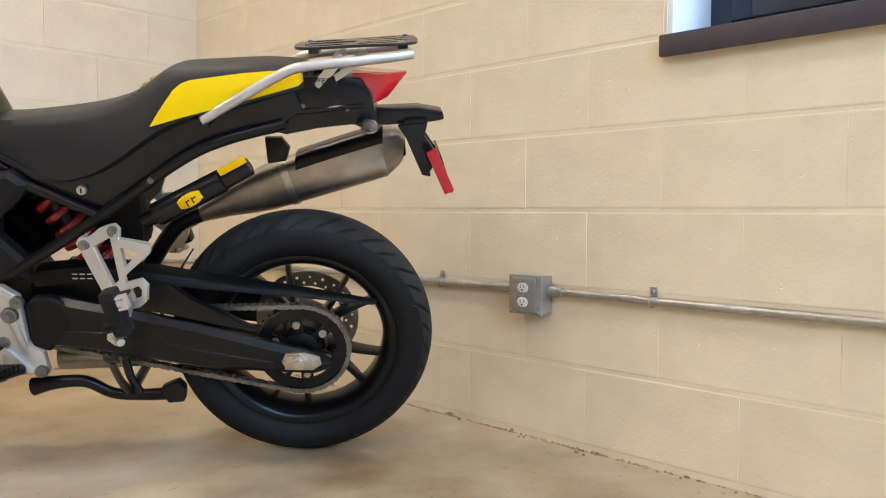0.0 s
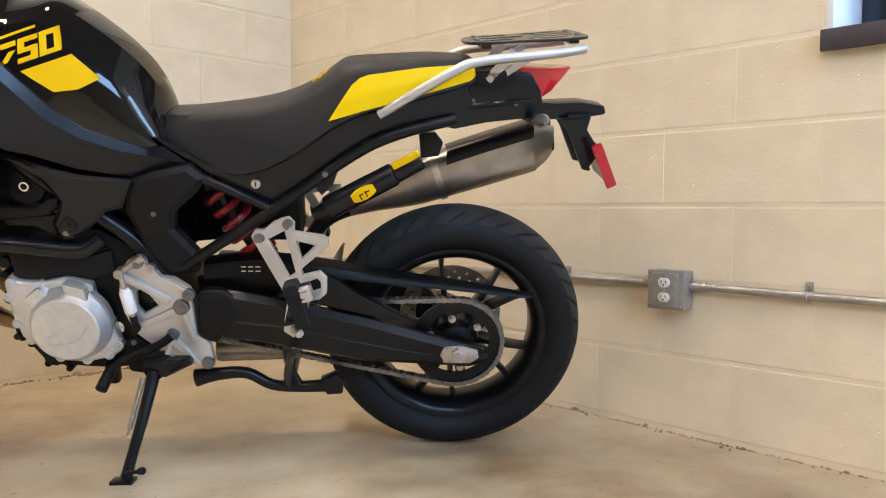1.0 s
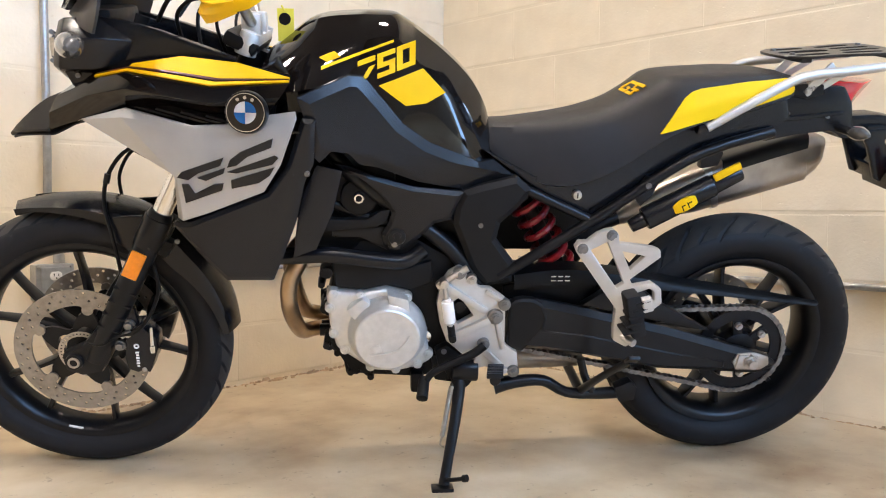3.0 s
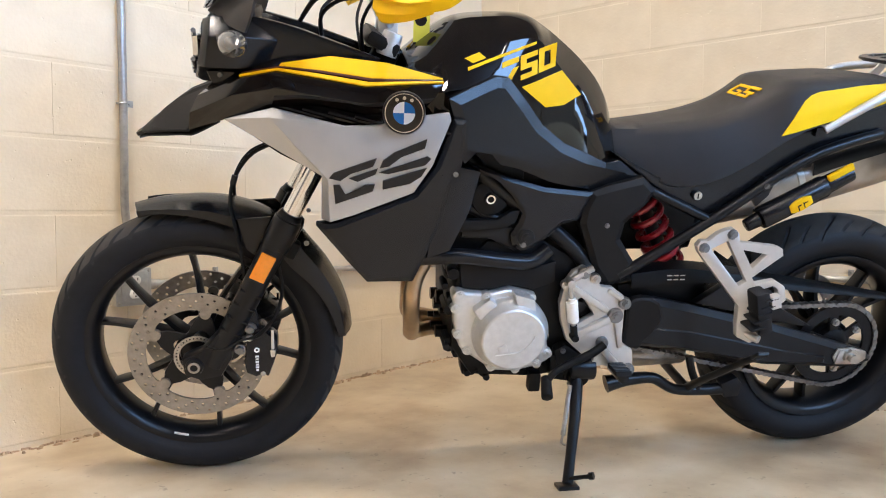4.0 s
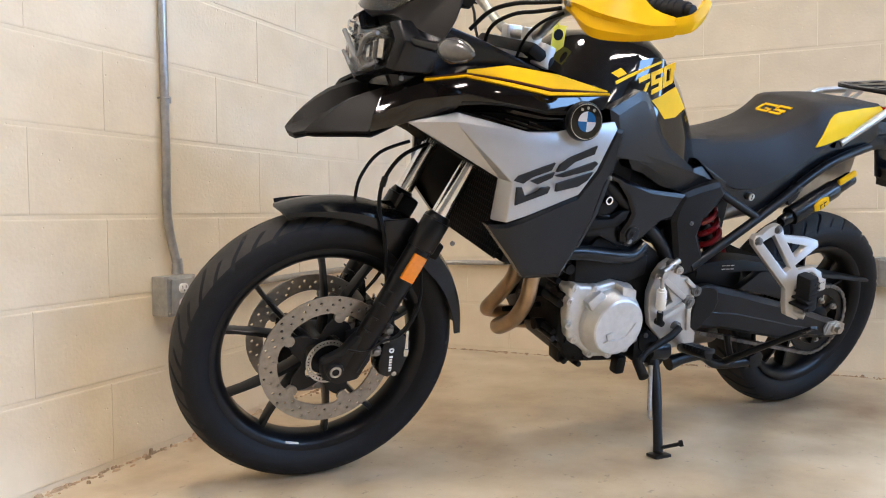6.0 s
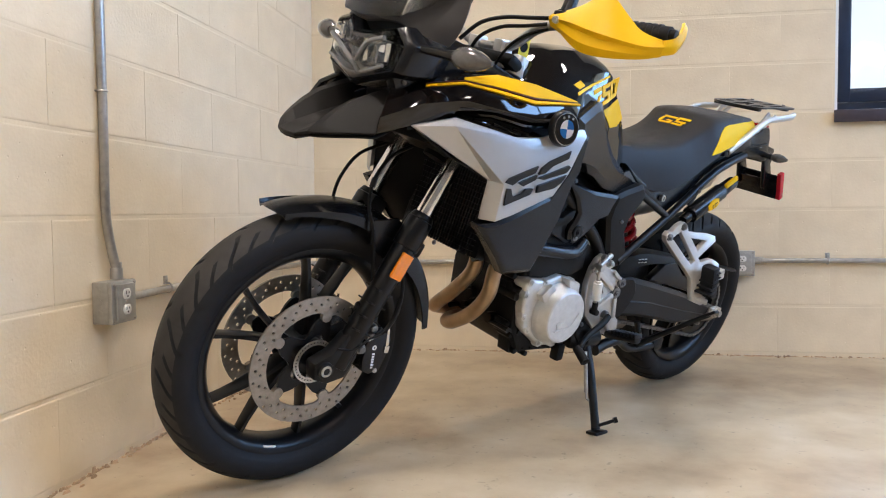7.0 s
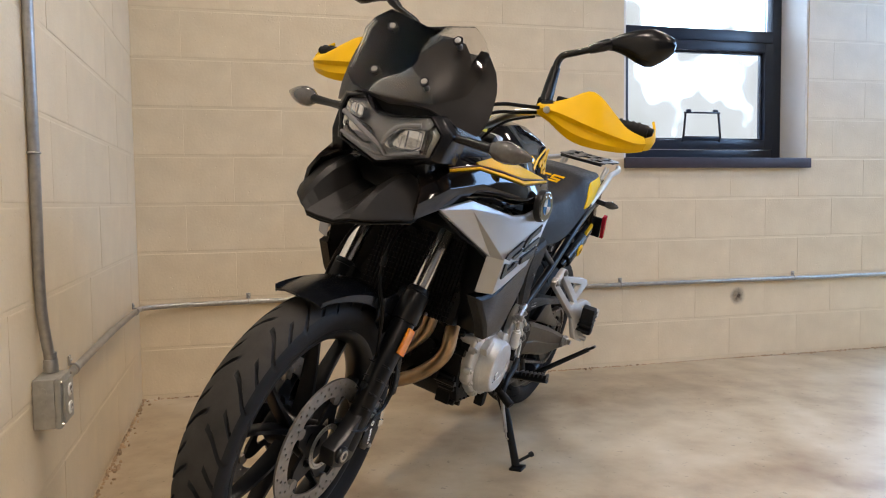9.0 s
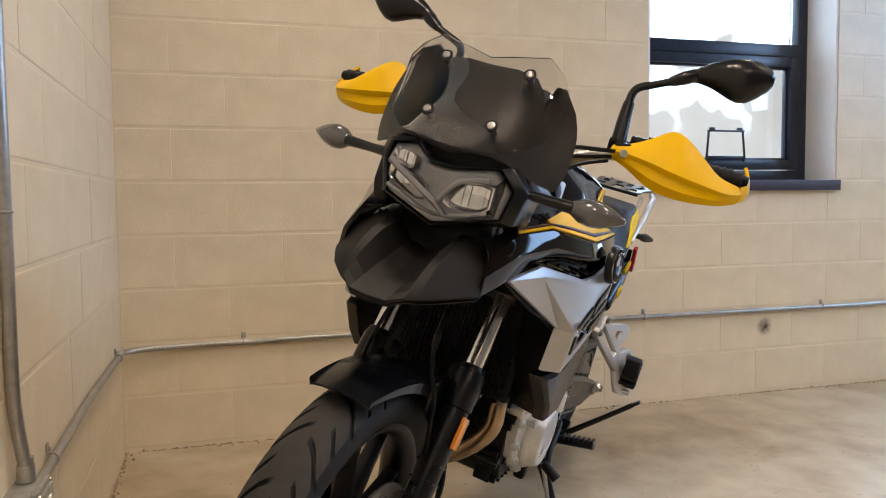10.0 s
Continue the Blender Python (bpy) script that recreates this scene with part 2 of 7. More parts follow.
def finish(bm, bevel=0.0, angle=35, seg=2):
    bmesh.ops.remove_doubles(bm, verts=bm.verts, dist=1e-5)
    bmesh.ops.recalc_face_normals(bm, faces=bm.faces)
    if bevel:
        lim = radians(angle)
        es = [e for e in bm.edges if e.is_manifold and e.calc_face_angle(0) > lim]
        bmesh.ops.bevel(bm, geom=es, offset=bevel, segments=seg, profile=0.6, affect="EDGES", clamp_overlap=True)
    return bm


def part(name, bm, mat, parent=None, label="", sharp=38):
    me = bpy.data.meshes.new(name)
    for f in bm.faces:
        f.smooth = True
    bm.to_mesh(me)
    bm.free()
    me.set_sharp_from_angle(angle=radians(sharp))
    me.materials.append(mat)
    ob = new(name, me)
    if parent:
        ob.parent = parent
    return tagged(ob, label)


def box(cx, cy, cz, sx, sy, sz, bevel=0.0, seg=2, turn=None):
    bm = bmesh.new()
    bmesh.ops.create_cube(bm, size=1.0)
    m = Matrix.Translation((cx, cy, cz)) @ (turn if turn else Matrix()) @ Matrix.Diagonal((sx, sy, sz, 1))
    bmesh.ops.transform(bm, matrix=m, verts=bm.verts)
    return finish(bm, bevel, seg=seg)


def merge(*bms):
    out = bms[0]
    for b in bms[1:]:
        me = bpy.data.meshes.new("join")
        b.to_mesh(me)
        b.free()
        out.from_mesh(me)
        bpy.data.meshes.remove(me)
    return out


def flip(bm):
    """The mirror image across the bike's middle plane."""
    out = bm.copy()
    for v in out.verts:
        v.co.y = -v.co.y
    bmesh.ops.reverse_faces(out, faces=out.faces)
    return out


def rings(rows, closed=True, caps=True):
    """A skin over rows of points; each row is a ring when closed."""
    bm = bmesh.new()
    vs = [[bm.verts.new(p) for p in r] for r in rows]
    n = len(rows[0])
    for a, b in zip(vs, vs[1:]):
        for i in range(n if closed else n - 1):
            j = (i + 1) % n
            bm.faces.new((a[i], a[j], b[j], b[i]))
    if caps and closed:
        bm.faces.new(vs[0])
        bm.faces.new(vs[-1][::-1])
    return bm


def spline(pts, n=6, closed=False):
    """Points on a smooth curve through the given ones."""
    p = [Vector(q) for q in pts]
    out, m = [], len(p)
    for i in range(m if closed else m - 1):
        if closed:
            a, b, c, d = p[i - 1], p[i], p[(i + 1) % m], p[(i + 2) % m]
        else:
            a, b, c, d = p[max(i - 1, 0)], p[i], p[i + 1], p[min(i + 2, m - 1)]
        for k in range(n):
            t = k / n
            out.append(0.5 * ((2 * b) + (c - a) * t + (2 * a - 5 * b + 4 * c - d) * t * t + (3 * b - a - 3 * c + d) * t ** 3))
    if not closed:
        out.append(p[-1])
    return out


def tube(pts, r, seg=10, smooth=5, caps=True):
    """A pipe along a curve; r is one radius or one for each given point."""
    path = spline(pts, smooth) if smooth > 1 else [Vector(q) for q in pts]
    radii = [r] * len(path) if not hasattr(r, "__len__") else [float(q) for q in np.interp(np.linspace(0, len(r) - 1, len(path)), range(len(r)), r)]
    up = Vector((0.13, 0.31, 0.94))
    rows = []
    for i, q in enumerate(path):
        d = (path[min(i + 1, len(path) - 1)] - path[max(i - 1, 0)]).normalized()
        side = d.cross(up)
        side = side.normalized() if side.length > 1e-3 else d.cross(Vector((1, 0, 0))).normalized()
        up = side.cross(d).normalized()
        rows.append([q + radii[i] * (math.cos(a) * side + math.sin(a) * up) for a in map(float, np.linspace(0, 2 * math.pi, seg, False))])
    return finish(rings(rows, True, caps))


def rod(p0, p1, r0, r1=None, seg=20, bevel=0.0):
    p0, p1 = Vector(p0), Vector(p1)
    bm = bmesh.new()
    bmesh.ops.create_cone(bm, cap_ends=True, segments=seg, radius1=r0, radius2=r0 if r1 is None else r1, depth=(p1 - p0).length)
    m = Matrix.Translation((p0 + p1) / 2) @ (p1 - p0).to_track_quat("Z", "Y").to_matrix().to_4x4()
    bmesh.ops.transform(bm, matrix=m, verts=bm.verts)
    return finish(bm, bevel, 50)


def bolt(p, r=0.006, h=0.006, way=(0, 1, 0)):
    p, w = Vector(p), Vector(way).normalized()
    bm = merge(rod(p, p + h * 0.6 * w, r, r, 12), rod(p + h * 0.6 * w, p + h * w, r * 0.72, r * 0.66, 6))
    return bm


def plate(outline, y0, y1, bevel=0.003, seg=2):
    """An outline in the bike's side plane (x, z), thickened from y0 to y1."""
    bm = bmesh.new()
    a = [bm.verts.new((x, y0, z)) for x, z in outline]
    b = [bm.verts.new((x, y1, z)) for x, z in outline]
    n = len(outline)
    bm.faces.new(a)
    bm.faces.new(b[::-1])
    for i in range(n):
        j = (i + 1) % n
        bm.faces.new((a[i], b[i], b[j], a[j]))
    return finish(bm, bevel, seg=seg)


def skin_plate(outline, depth_at, thick=0.012, bevel=0.004, cuts=3, seg=2):
    """A panel over an outline in the side plane whose outer face lies at y = depth_at(x, z)."""
    bm = bmesh.new()
    f = bm.faces.new([bm.verts.new((x, 0, z)) for x, z in outline])
    bmesh.ops.triangulate(bm, faces=[f])
    if cuts:
        bmesh.ops.subdivide_edges(bm, edges=bm.edges[:], cuts=cuts, use_grid_fill=True)
    r = bmesh.ops.extrude_face_region(bm, geom=bm.faces[:])
    moved = {v for v in r["geom"] if isinstance(v, bmesh.types.BMVert)}
    for v in bm.verts:
        y = depth_at(v.co.x, v.co.z)
        v.co.y = y if v in moved else y - thick
    return finish(bm, bevel, 50, seg)


def crowned(outline, depth_at, inset=0.018, drop=0.010, thick=0.03, edge=0.0015):
    """A panel whose rim slopes away in a flat strip all round: its face lies at y = depth_at(x, z)."""
    bm = bmesh.new()
    f = bm.faces.new([bm.verts.new((x, 0, z)) for x, z in outline])
    bm.normal_update()
    bmesh.ops.inset_region(bm, faces=[f], thickness=inset, use_boundary=True, use_even_offset=True)
    rim = {v for v in bm.verts if v.is_boundary}
    bmesh.ops.triangulate(bm, faces=[g for g in bm.faces if len(g.verts) > 4])
    for v in bm.verts:
        v.co.y = depth_at(v.co.x, v.co.z) - (drop if v in rim else 0.0)
    r = bmesh.ops.extrude_face_region(bm, geom=bm.faces[:])
    moved = {v for v in r["geom"] if isinstance(v, bmesh.types.BMVert)}
    for v in bm.verts:
        if v not in moved:
            v.co.y -= thick
    return finish(bm, edge, 60, 1)


def sheet(rows, thick=0.006, up=4, across=4, bevel=0.0):
    """A curved panel through rows of points, smooth both ways, thickened behind its face."""
    if across > 1:
        rows = [spline(r, across) for r in rows]
    else:
        rows = [[Vector(q) for q in r] for r in rows]
    if up > 1:
        cols = [spline([r[i] for r in rows], up) for i in range(len(rows[0]))]
        rows = [list(r) for r in zip(*cols)]
    bm = rings(rows, False, False)
    bmesh.ops.recalc_face_normals(bm, faces=bm.faces)
    bmesh.ops.solidify(bm, geom=bm.faces[:], thickness=thick)
    return finish(bm, bevel, 50)


def lathe(profile, centre, seg=64, closed=True):
    """Turns a profile of (radius, y) about the wheel axle through the centre."""
    rows = []
    for a in np.linspace(0, 2 * math.pi, seg, False):
        rows.append([(centre[0] + r * math.cos(a), centre[1] + y, centre[2] + r * math.sin(a)) for r, y in profile])
    bm = bmesh.new()
    vs = [[bm.verts.new(p) for p in r] for r in rows]
    n = len(profile)
    for i in range(seg):
        a, b = vs[i], vs[(i + 1) % seg]
        for k in range(n if closed else n - 1):
            l = (k + 1) % n
            bm.faces.new((a[k], a[l], b[l], b[k]))
    return finish(bm)


def bar(p0, p1, w, y0, y1, bevel=0.002):
    """A flat bar in the side plane between two points (x, z)."""
    d = Vector((p1[0] - p0[0], p1[1] - p0[1])).normalized() * w / 2
    n = Vector((-d.y, d.x))
    o = [(p0[0] - d.x + n.x, p0[1] - d.y + n.y), (p1[0] + d.x + n.x, p1[1] + d.y + n.y), (p1[0] + d.x - n.x, p1[1] + d.y - n.y), (p0[0] - d.x - n.x, p0[1] - d.y - n.y)]
    return plate(o, y0, y1, bevel)

# ---- the room ----
COURSE, LENGTH, JOINT = 0.2032, 0.4064, 0.009
WIN_Y0, WIN_Y1, WIN_Z0, WIN_Z1 = -3.295, -2.240, 1.010, 2.438
ADDED_GAP = (-5.50, -4.00, 2.45)                   # an unseen opening added in the same wall to let in blue daylight


def slab(name, lo, hi, mat, label, kind="structure"):
    c = [(a + b) / 2 for a, b in zip(lo, hi)]
    ob = part(name, box(*c, *[b - a for a, b in zip(lo, hi)]), mat)
    return tagged(ob, label, kind=kind)


def floor_mesh():
    bm = bmesh.new()
    bmesh.ops.create_grid(bm, x_segments=60, y_segments=60, size=0.5)
    for v in bm.verts:
        x, y = ROOM_X * (0.5 - v.co.x) + 0.2 * (v.co.x + 0.5), ROOM_Y * (0.5 - v.co.y) + 0.2 * (v.co.y + 0.5)
        z = FLOOR_Z + 0.002 * noise.noise(Vector((x * 1.7, y * 1.7, 0)))
        v.co = (x, y, z)
    return bm


floor = tagged(part("floor", floor_mesh(), CONCRETE), "worn tan sealed concrete floor with cloudy stains", "floor", kind="structure")
tagged(slab("ceiling", (ROOM_X - 0.2, ROOM_Y - 0.2, ROOM_Z), (0.4, 0.4, ROOM_Z + 0.15), DECK, "plain unseen ceiling, dark to dim reflections"), category="ceiling")

# wall of the window: its core stands behind the face of the blocks, with the opening through it
core = 0.0011
wall_b = bmesh.new()
wall_b = merge(wall_b, box(core + 0.15, (WIN_Y1 + 0.3) / 2, 1.5, 0.3, 0.3 - WIN_Y1, 3.2), box(core + 0.15, (WIN_Y0 + ADDED_GAP[1]) / 2, 1.5, 0.3, WIN_Y0 - ADDED_GAP[1], 3.2), box(core + 0.15, (ADDED_GAP[0] + ROOM_Y - 0.2) / 2, 1.5, 0.3, ADDED_GAP[0] - ROOM_Y + 0.2, 3.2), box(core + 0.15, (ADDED_GAP[0] + ADDED_GAP[1]) / 2, (ADDED_GAP[2] + 3.1) / 2, 0.3, ADDED_GAP[1] - ADDED_GAP[0], 3.1 - ADDED_GAP[2]),
               box(core + 0.15, (WIN_Y0 + WIN_Y1) / 2, (WIN_Z0 - 0.1) / 2 - 0.01, 0.3, WIN_Y1 - WIN_Y0, WIN_Z0 + 0.08), box(core + 0.15, (WIN_Y0 + WIN_Y1) / 2, (WIN_Z1 + 3.1) / 2, 0.3, WIN_Y1 - WIN_Y0, 3.1 - WIN_Z1))
wall_window = tagged(part("wall_east", wall_b, PAINT), "cream painted concrete block wall with a window", "wall", kind="structure")
wall_conduit = tagged(part("wall_north", box((ROOM_X - 0.2) / 2, core + 0.1, 1.5, -ROOM_X + 0.2, 0.2, 3.2), PAINT), "cream painted concrete block wall with conduit", "wall", kind="structure")
# plain unseen walls that close the room, grey to dim bounce light; the south one has a broad opening for daylight
tagged(slab("wall_west", (ROOM_X - 0.2, ROOM_Y - 0.2, -0.1), (ROOM_X, 0.3, 3.1), DIMWALL, "plain unseen wall, grey to dim the bounce light"), category="wall")
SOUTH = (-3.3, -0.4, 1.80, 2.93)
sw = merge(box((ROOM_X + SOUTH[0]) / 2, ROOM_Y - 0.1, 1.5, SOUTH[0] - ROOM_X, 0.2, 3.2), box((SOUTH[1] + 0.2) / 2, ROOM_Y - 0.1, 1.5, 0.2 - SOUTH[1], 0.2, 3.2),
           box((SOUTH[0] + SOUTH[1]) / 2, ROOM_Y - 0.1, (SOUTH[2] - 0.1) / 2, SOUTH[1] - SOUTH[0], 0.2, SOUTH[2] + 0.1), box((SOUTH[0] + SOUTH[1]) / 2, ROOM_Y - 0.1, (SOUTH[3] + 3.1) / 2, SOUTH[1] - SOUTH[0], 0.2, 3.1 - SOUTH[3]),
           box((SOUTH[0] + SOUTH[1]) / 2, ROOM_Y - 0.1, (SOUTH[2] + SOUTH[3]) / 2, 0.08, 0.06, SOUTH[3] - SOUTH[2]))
tagged(part("wall_south", sw, DIMWALL), "plain unseen wall, grey to dim the bounce light, with a wide high window", "wall", kind="structure")
bd = bmesh.new()
bmesh.ops.create_grid(bd, x_segments=1, y_segments=1, size=0.5)
bmesh.ops.transform(bd, matrix=pose((SOUTH[0] + SOUTH[1]) / 2, ROOM_Y - 0.8, 2.2, -90) @ Matrix.Diagonal((7.5, 4.4, 1, 1)), verts=bd.verts)
tagged(part("backdrop_south", bd, SKYVIEW_SOUTH), "bright blue daylight outside", "backdrop", kind="structure")
bd = bmesh.new()
bmesh.ops.create_grid(bd, x_segments=1, y_segments=1, size=0.5)
bmesh.ops.transform(bd, matrix=pose(3.2, -3.8, 5.9, 0, -90, 0) @ Matrix.Diagonal((14, 9.5, 1, 1)), verts=bd.verts)
tagged(part("backdrop_east", bd, SKYVIEW), "pale daylight and hazy trees outside", "backdrop", kind="structure")

# ---- window ----
wy, ww = (WIN_Y0 + WIN_Y1) / 2, WIN_Y1 - WIN_Y0
window = tagged(new("window_1"), "dark bronze metal window with a lower vent sash", "window", kind="structure")
for s, yy in ((1, WIN_Y1 - 0.006), (-1, WIN_Y0 + 0.006)):
    part("reveal", box(0.145, yy, (WIN_Z0 + WIN_Z1) / 2, 0.28, 0.012, WIN_Z1 - WIN_Z0 - 0.004), WHITE, window, "white painted reveal")
part("reveal", box(0.145, wy, WIN_Z1 - 0.006, 0.28, ww - 0.03, 0.012), WHITE, window, "white painted reveal")
sill = merge(box(0.14, wy, WIN_Z0 - 0.012, 0.30, ww - 0.004, 0.03, 0.002), box(-0.018, wy, WIN_Z0 - 0.02, 0.016, ww + 0.012, 0.05, 0.003))
part("window_sill", sill, SILL, window, "dark bronze metal sill")
FX = 0.195


def frame_rect(y0, y1, z0, z1, w, x0, x1, bevel=0.003):
    return merge(box((x0 + x1) / 2, y0 + w / 2, (z0 + z1) / 2, x1 - x0, w, z1 - z0, bevel), box((x0 + x1) / 2, y1 - w / 2, (z0 + z1) / 2, x1 - x0, w, z1 - z0, bevel),
                 box((x0 + x1) / 2, (y0 + y1) / 2, z0 + w / 2, x1 - x0, y1 - y0 - 2 * w - 0.001, w, bevel), box((x0 + x1) / 2, (y0 + y1) / 2, z1 - w / 2, x1 - x0, y1 - y0 - 2 * w - 0.001, w, bevel))


fy0, fy1 = WIN_Y0 + 0.013, WIN_Y1 - 0.013
RAIL = 1.672
part("window_frame", merge(frame_rect(fy0, fy1, WIN_Z0 + 0.004, WIN_Z1 - 0.013, 0.055, FX, FX + 0.07), box(FX + 0.03, wy, RAIL, 0.075, ww - 0.14, 0.06, 0.003)), BRONZE_FRAME, window)
part("sash", merge(frame_rect(fy0 + 0.058, fy1 - 0.058, WIN_Z0 + 0.062, RAIL - 0.033, 0.05, FX - 0.012, FX + 0.045), frame_rect(fy0 + 0.10, fy1 - 0.10, WIN_Z0 + 0.105, RAIL - 0.075, 0.018, FX + 0.012, FX + 0.04)), BRONZE_FRAME, window, "dark bronze vent sash")
for z0, z1 in ((WIN_Z0 + 0.08, RAIL - 0.05), (RAIL + 0.028, WIN_Z1 - 0.06)):
    part("pane", box(FX + 0.05, wy, (z0 + z1) / 2, 0.006, ww - 0.14, z1 - z0), PANE, window).visible_shadow = False
hy0, hy1 = -2.895, -2.675
part("sash_handle", merge(tube([(FX - 0.005, hy0, 1.115), (FX - 0.02, hy0, 1.13), (FX - 0.02, hy0 + 0.012, 1.258)], 0.006, 8, 2), tube([(FX - 0.005, hy1, 1.115), (FX - 0.02, hy1, 1.13), (FX - 0.02, hy1 - 0.012, 1.258)], 0.006, 8, 2),
                          box(FX - 0.02, (hy0 + hy1) / 2, 1.262, 0.014, hy1 - hy0 - 0.01, 0.009, 0.002), box(FX - 0.02, hy0 + 0.03, 1.272, 0.016, 0.025, 0.014, 0.002), box(FX - 0.02, hy1 - 0.03, 1.272, 0.016, 0.025, 0.014, 0.002),
                          box(FX - 0.014, (hy0 + hy1) / 2, 1.13, 0.012, hy1 - hy0, 0.02, 0.002)), BRONZE_FRAME, window, "black wire sash handle")

# ---- conduit and sockets ----
CZ = 0.405


def conduit(name, pts, label, r=0.0105):
    return tagged(part(name, tube(pts, r, 12, 4), GALV), label, "conduit")


def strap(m, name="conduit_strap"):
    bm = merge(tube([(0, -0.0125, 0.002), (0, -0.0115, 0.017), (0, 0, 0.0245), (0, 0.0115, 0.017), (0, 0.0125, 0.002)], 0.0028, 6, 4), box(0, 0.022, 0.003, 0.018, 0.024, 0.004, 0.001), rod((0, 0.023, 0.004), (0, 0.023, 0.009), 0.0055, 0.004, 8))
    bmesh.ops.transform(bm, matrix=m, verts=bm.verts)
    return tagged(part(name, bm, GALV), "small galvanised strap holding conduit to the wall", "strap", "conduit straps")


def outlet_box(label):
    """A square surface box with a raised cover and a duplex socket; its back is at z = 0, its face looks along +z."""
    ob = new("outlet_box")
    part("body", merge(box(0, 0, 0.022, 0.104, 0.104, 0.043, 0.004), box(0, 0, 0.049, 0.106, 0.106, 0.012, 0.004), box(0, 0, 0.058, 0.078, 0.09, 0.007, 0.005)), BOX_GREY, ob)
    for sx in (-1, 1):
        for sy in (-1, 1):
            part("screw", rod((sx * 0.045, sy * 0.045, 0.054), (sx * 0.045, sy * 0.045, 0.0585), 0.0045, 0.0035, 10), STEEL, ob)
    for sy in (-1, 1):
        sock = part("socket", finish(rings([[(0.017 * math.cos(a) * k, sy * 0.0195 + 0.0145 * max(-0.86, min(0.86, math.sin(a))) * k, z) for a in np.linspace(0, 2 * math.pi, 24, False)] for k, z in ((1, 0.06), (1, 0.0635), (0.9, 0.0645))])), IVORY, ob)
        part("slot", merge(box(-0.006, sy * 0.0195 + 0.003, 0.0647, 0.0022, 0.008, 0.001), box(0.006, sy * 0.0195 + 0.003, 0.0647, 0.0022, 0.0065, 0.001), rod((0, sy * 0.0195 - 0.006, 0.0644), (0, sy * 0.0195 - 0.006, 0.0652), 0.0026, seg=8)), DEEP, sock)
    part("screw", rod((0, 0, 0.061), (0, 0, 0.0635), 0.004, 0.003, 10), STEEL, ob)
    for k in (-1, 0, 1):
        for sx in (-1, 1):
            part("knockout", rod((sx * 0.0515, 0.026 * k, 0.02), (sx * 0.0528, 0.026 * k, 0.02), 0.009, seg=16), BOX_GREY, ob)
    return tagged(ob, label, "outlet box", "outlet boxes")


FACE_B = Matrix(((0, 0, -1, 0), (-1, 0, 0, 0), (0, 1, 0, 0), (0, 0, 0, 1)))
FACE_A = Matrix(((1, 0, 0, 0), (0, 0, -1, 0), (0, 1, 0, 0), (0, 0, 0, 1)))
BOX_B, BOX_A = (-1.868, 0.385), (-1.655, 0.400)
outlet_box("grey metal outlet box with a white duplex socket").matrix_basis = Matrix.Translation((0, BOX_B[0], BOX_B[1])) @ FACE_B
outlet_box("grey metal outlet box under a vertical conduit").matrix_basis = Matrix.Translation((BOX_A[0], 0, BOX_A[1])) @ FACE_A
cx = -0.0125
conduit("conduit_pipe", [(cx, BOX_B[0] - 0.056, CZ - 0.01), (cx, -3.2, CZ - 0.014), (cx, -3.7, CZ - 0.014), (cx, -3.97, CZ - 0.014)], "thin galvanised conduit running level along the block wall")
conduit("conduit_pipe", [(cx, BOX_B[0] + 0.056, CZ - 0.01), (cx, -1.5, CZ - 0.01), (cx, -0.5, CZ - 0.016), (cx - 0.004, -0.2, CZ - 0.018), (cx - 0.03, -0.07, CZ - 0.018), (-0.085, -0.02, CZ - 0.018), (-0.18, cx, CZ - 0.014), (-0.8, cx, CZ), (BOX_A[0] + 0.056, cx, BOX_A[1])],
        "thin galvanised conduit bent round the corner")
conduit("conduit_pipe", [(BOX_A[0] + 0.022, -0.022, BOX_A[1] + 0.056), (BOX_A[0] + 0.022, -0.022, BOX_A[1] + 0.075), (BOX_A[0] + 0.006, -0.015, 0.56), (BOX_A[0] - 0.002, cx, 0.65), (BOX_A[0], cx, 0.9), (BOX_A[0] - 0.004, cx, 2.0), (BOX_A[0] - 0.004, cx, ROOM_Z)], "galvanised conduit rising straight up the block wall", 0.0115)
for nm, p0, p1 in (("a", (cx, BOX_B[0] - 0.054, CZ - 0.01), (cx, BOX_B[0] - 0.082, CZ - 0.01)), ("b", (BOX_A[0] + 0.022, -0.022, BOX_A[1] + 0.054), (BOX_A[0] + 0.022, -0.022, BOX_A[1] + 0.082)), ("c", (BOX_A[0] + 0.054, cx, BOX_A[1]), (BOX_A[0] + 0.085, cx, BOX_A[1]))):
    tagged(part("conduit_connector", merge(rod(p0, p1, 0.016, 0.015, 14, 0.001), rod(p1, tuple(b + (b - a) * 0.5 for a, b in zip(p0, p1)), 0.0135, seg=14)), GALV), "galvanised screw connector at the outlet box", "connector", "conduit connectors")
for y in (-0.446, -1.512, -2.219, -3.214):
    strap(Matrix.Translation((0, y, CZ - 0.012)) @ FACE_B)
for x, z in ((-0.21, CZ - 0.012), (-1.36, CZ)):
    strap(Matrix.Translation((x, 0, z)) @ FACE_A)
for z in (0.921, 2.2):
    strap(Matrix.Translation((BOX_A[0] - 0.001, 0, z)) @ FACE_A @ Matrix.Rotation(radians(-90), 4, "Z"))

# ---- motorcycle: x forward, y to its left, z up from the rear tyre's foot; it leans on its side stand ----
bike = tagged(new("motorcycle"), "black yellow and silver adventure motorcycle leaning on its side stand", "motorcycle")
bike.matrix_basis = pose(-0.4676, -1.4702, -0.0080, -16.9, 0, 139.81)
REAR, FRONT = (0.0, 0.0, 0.321), (1.572, 0.0, 0.329)


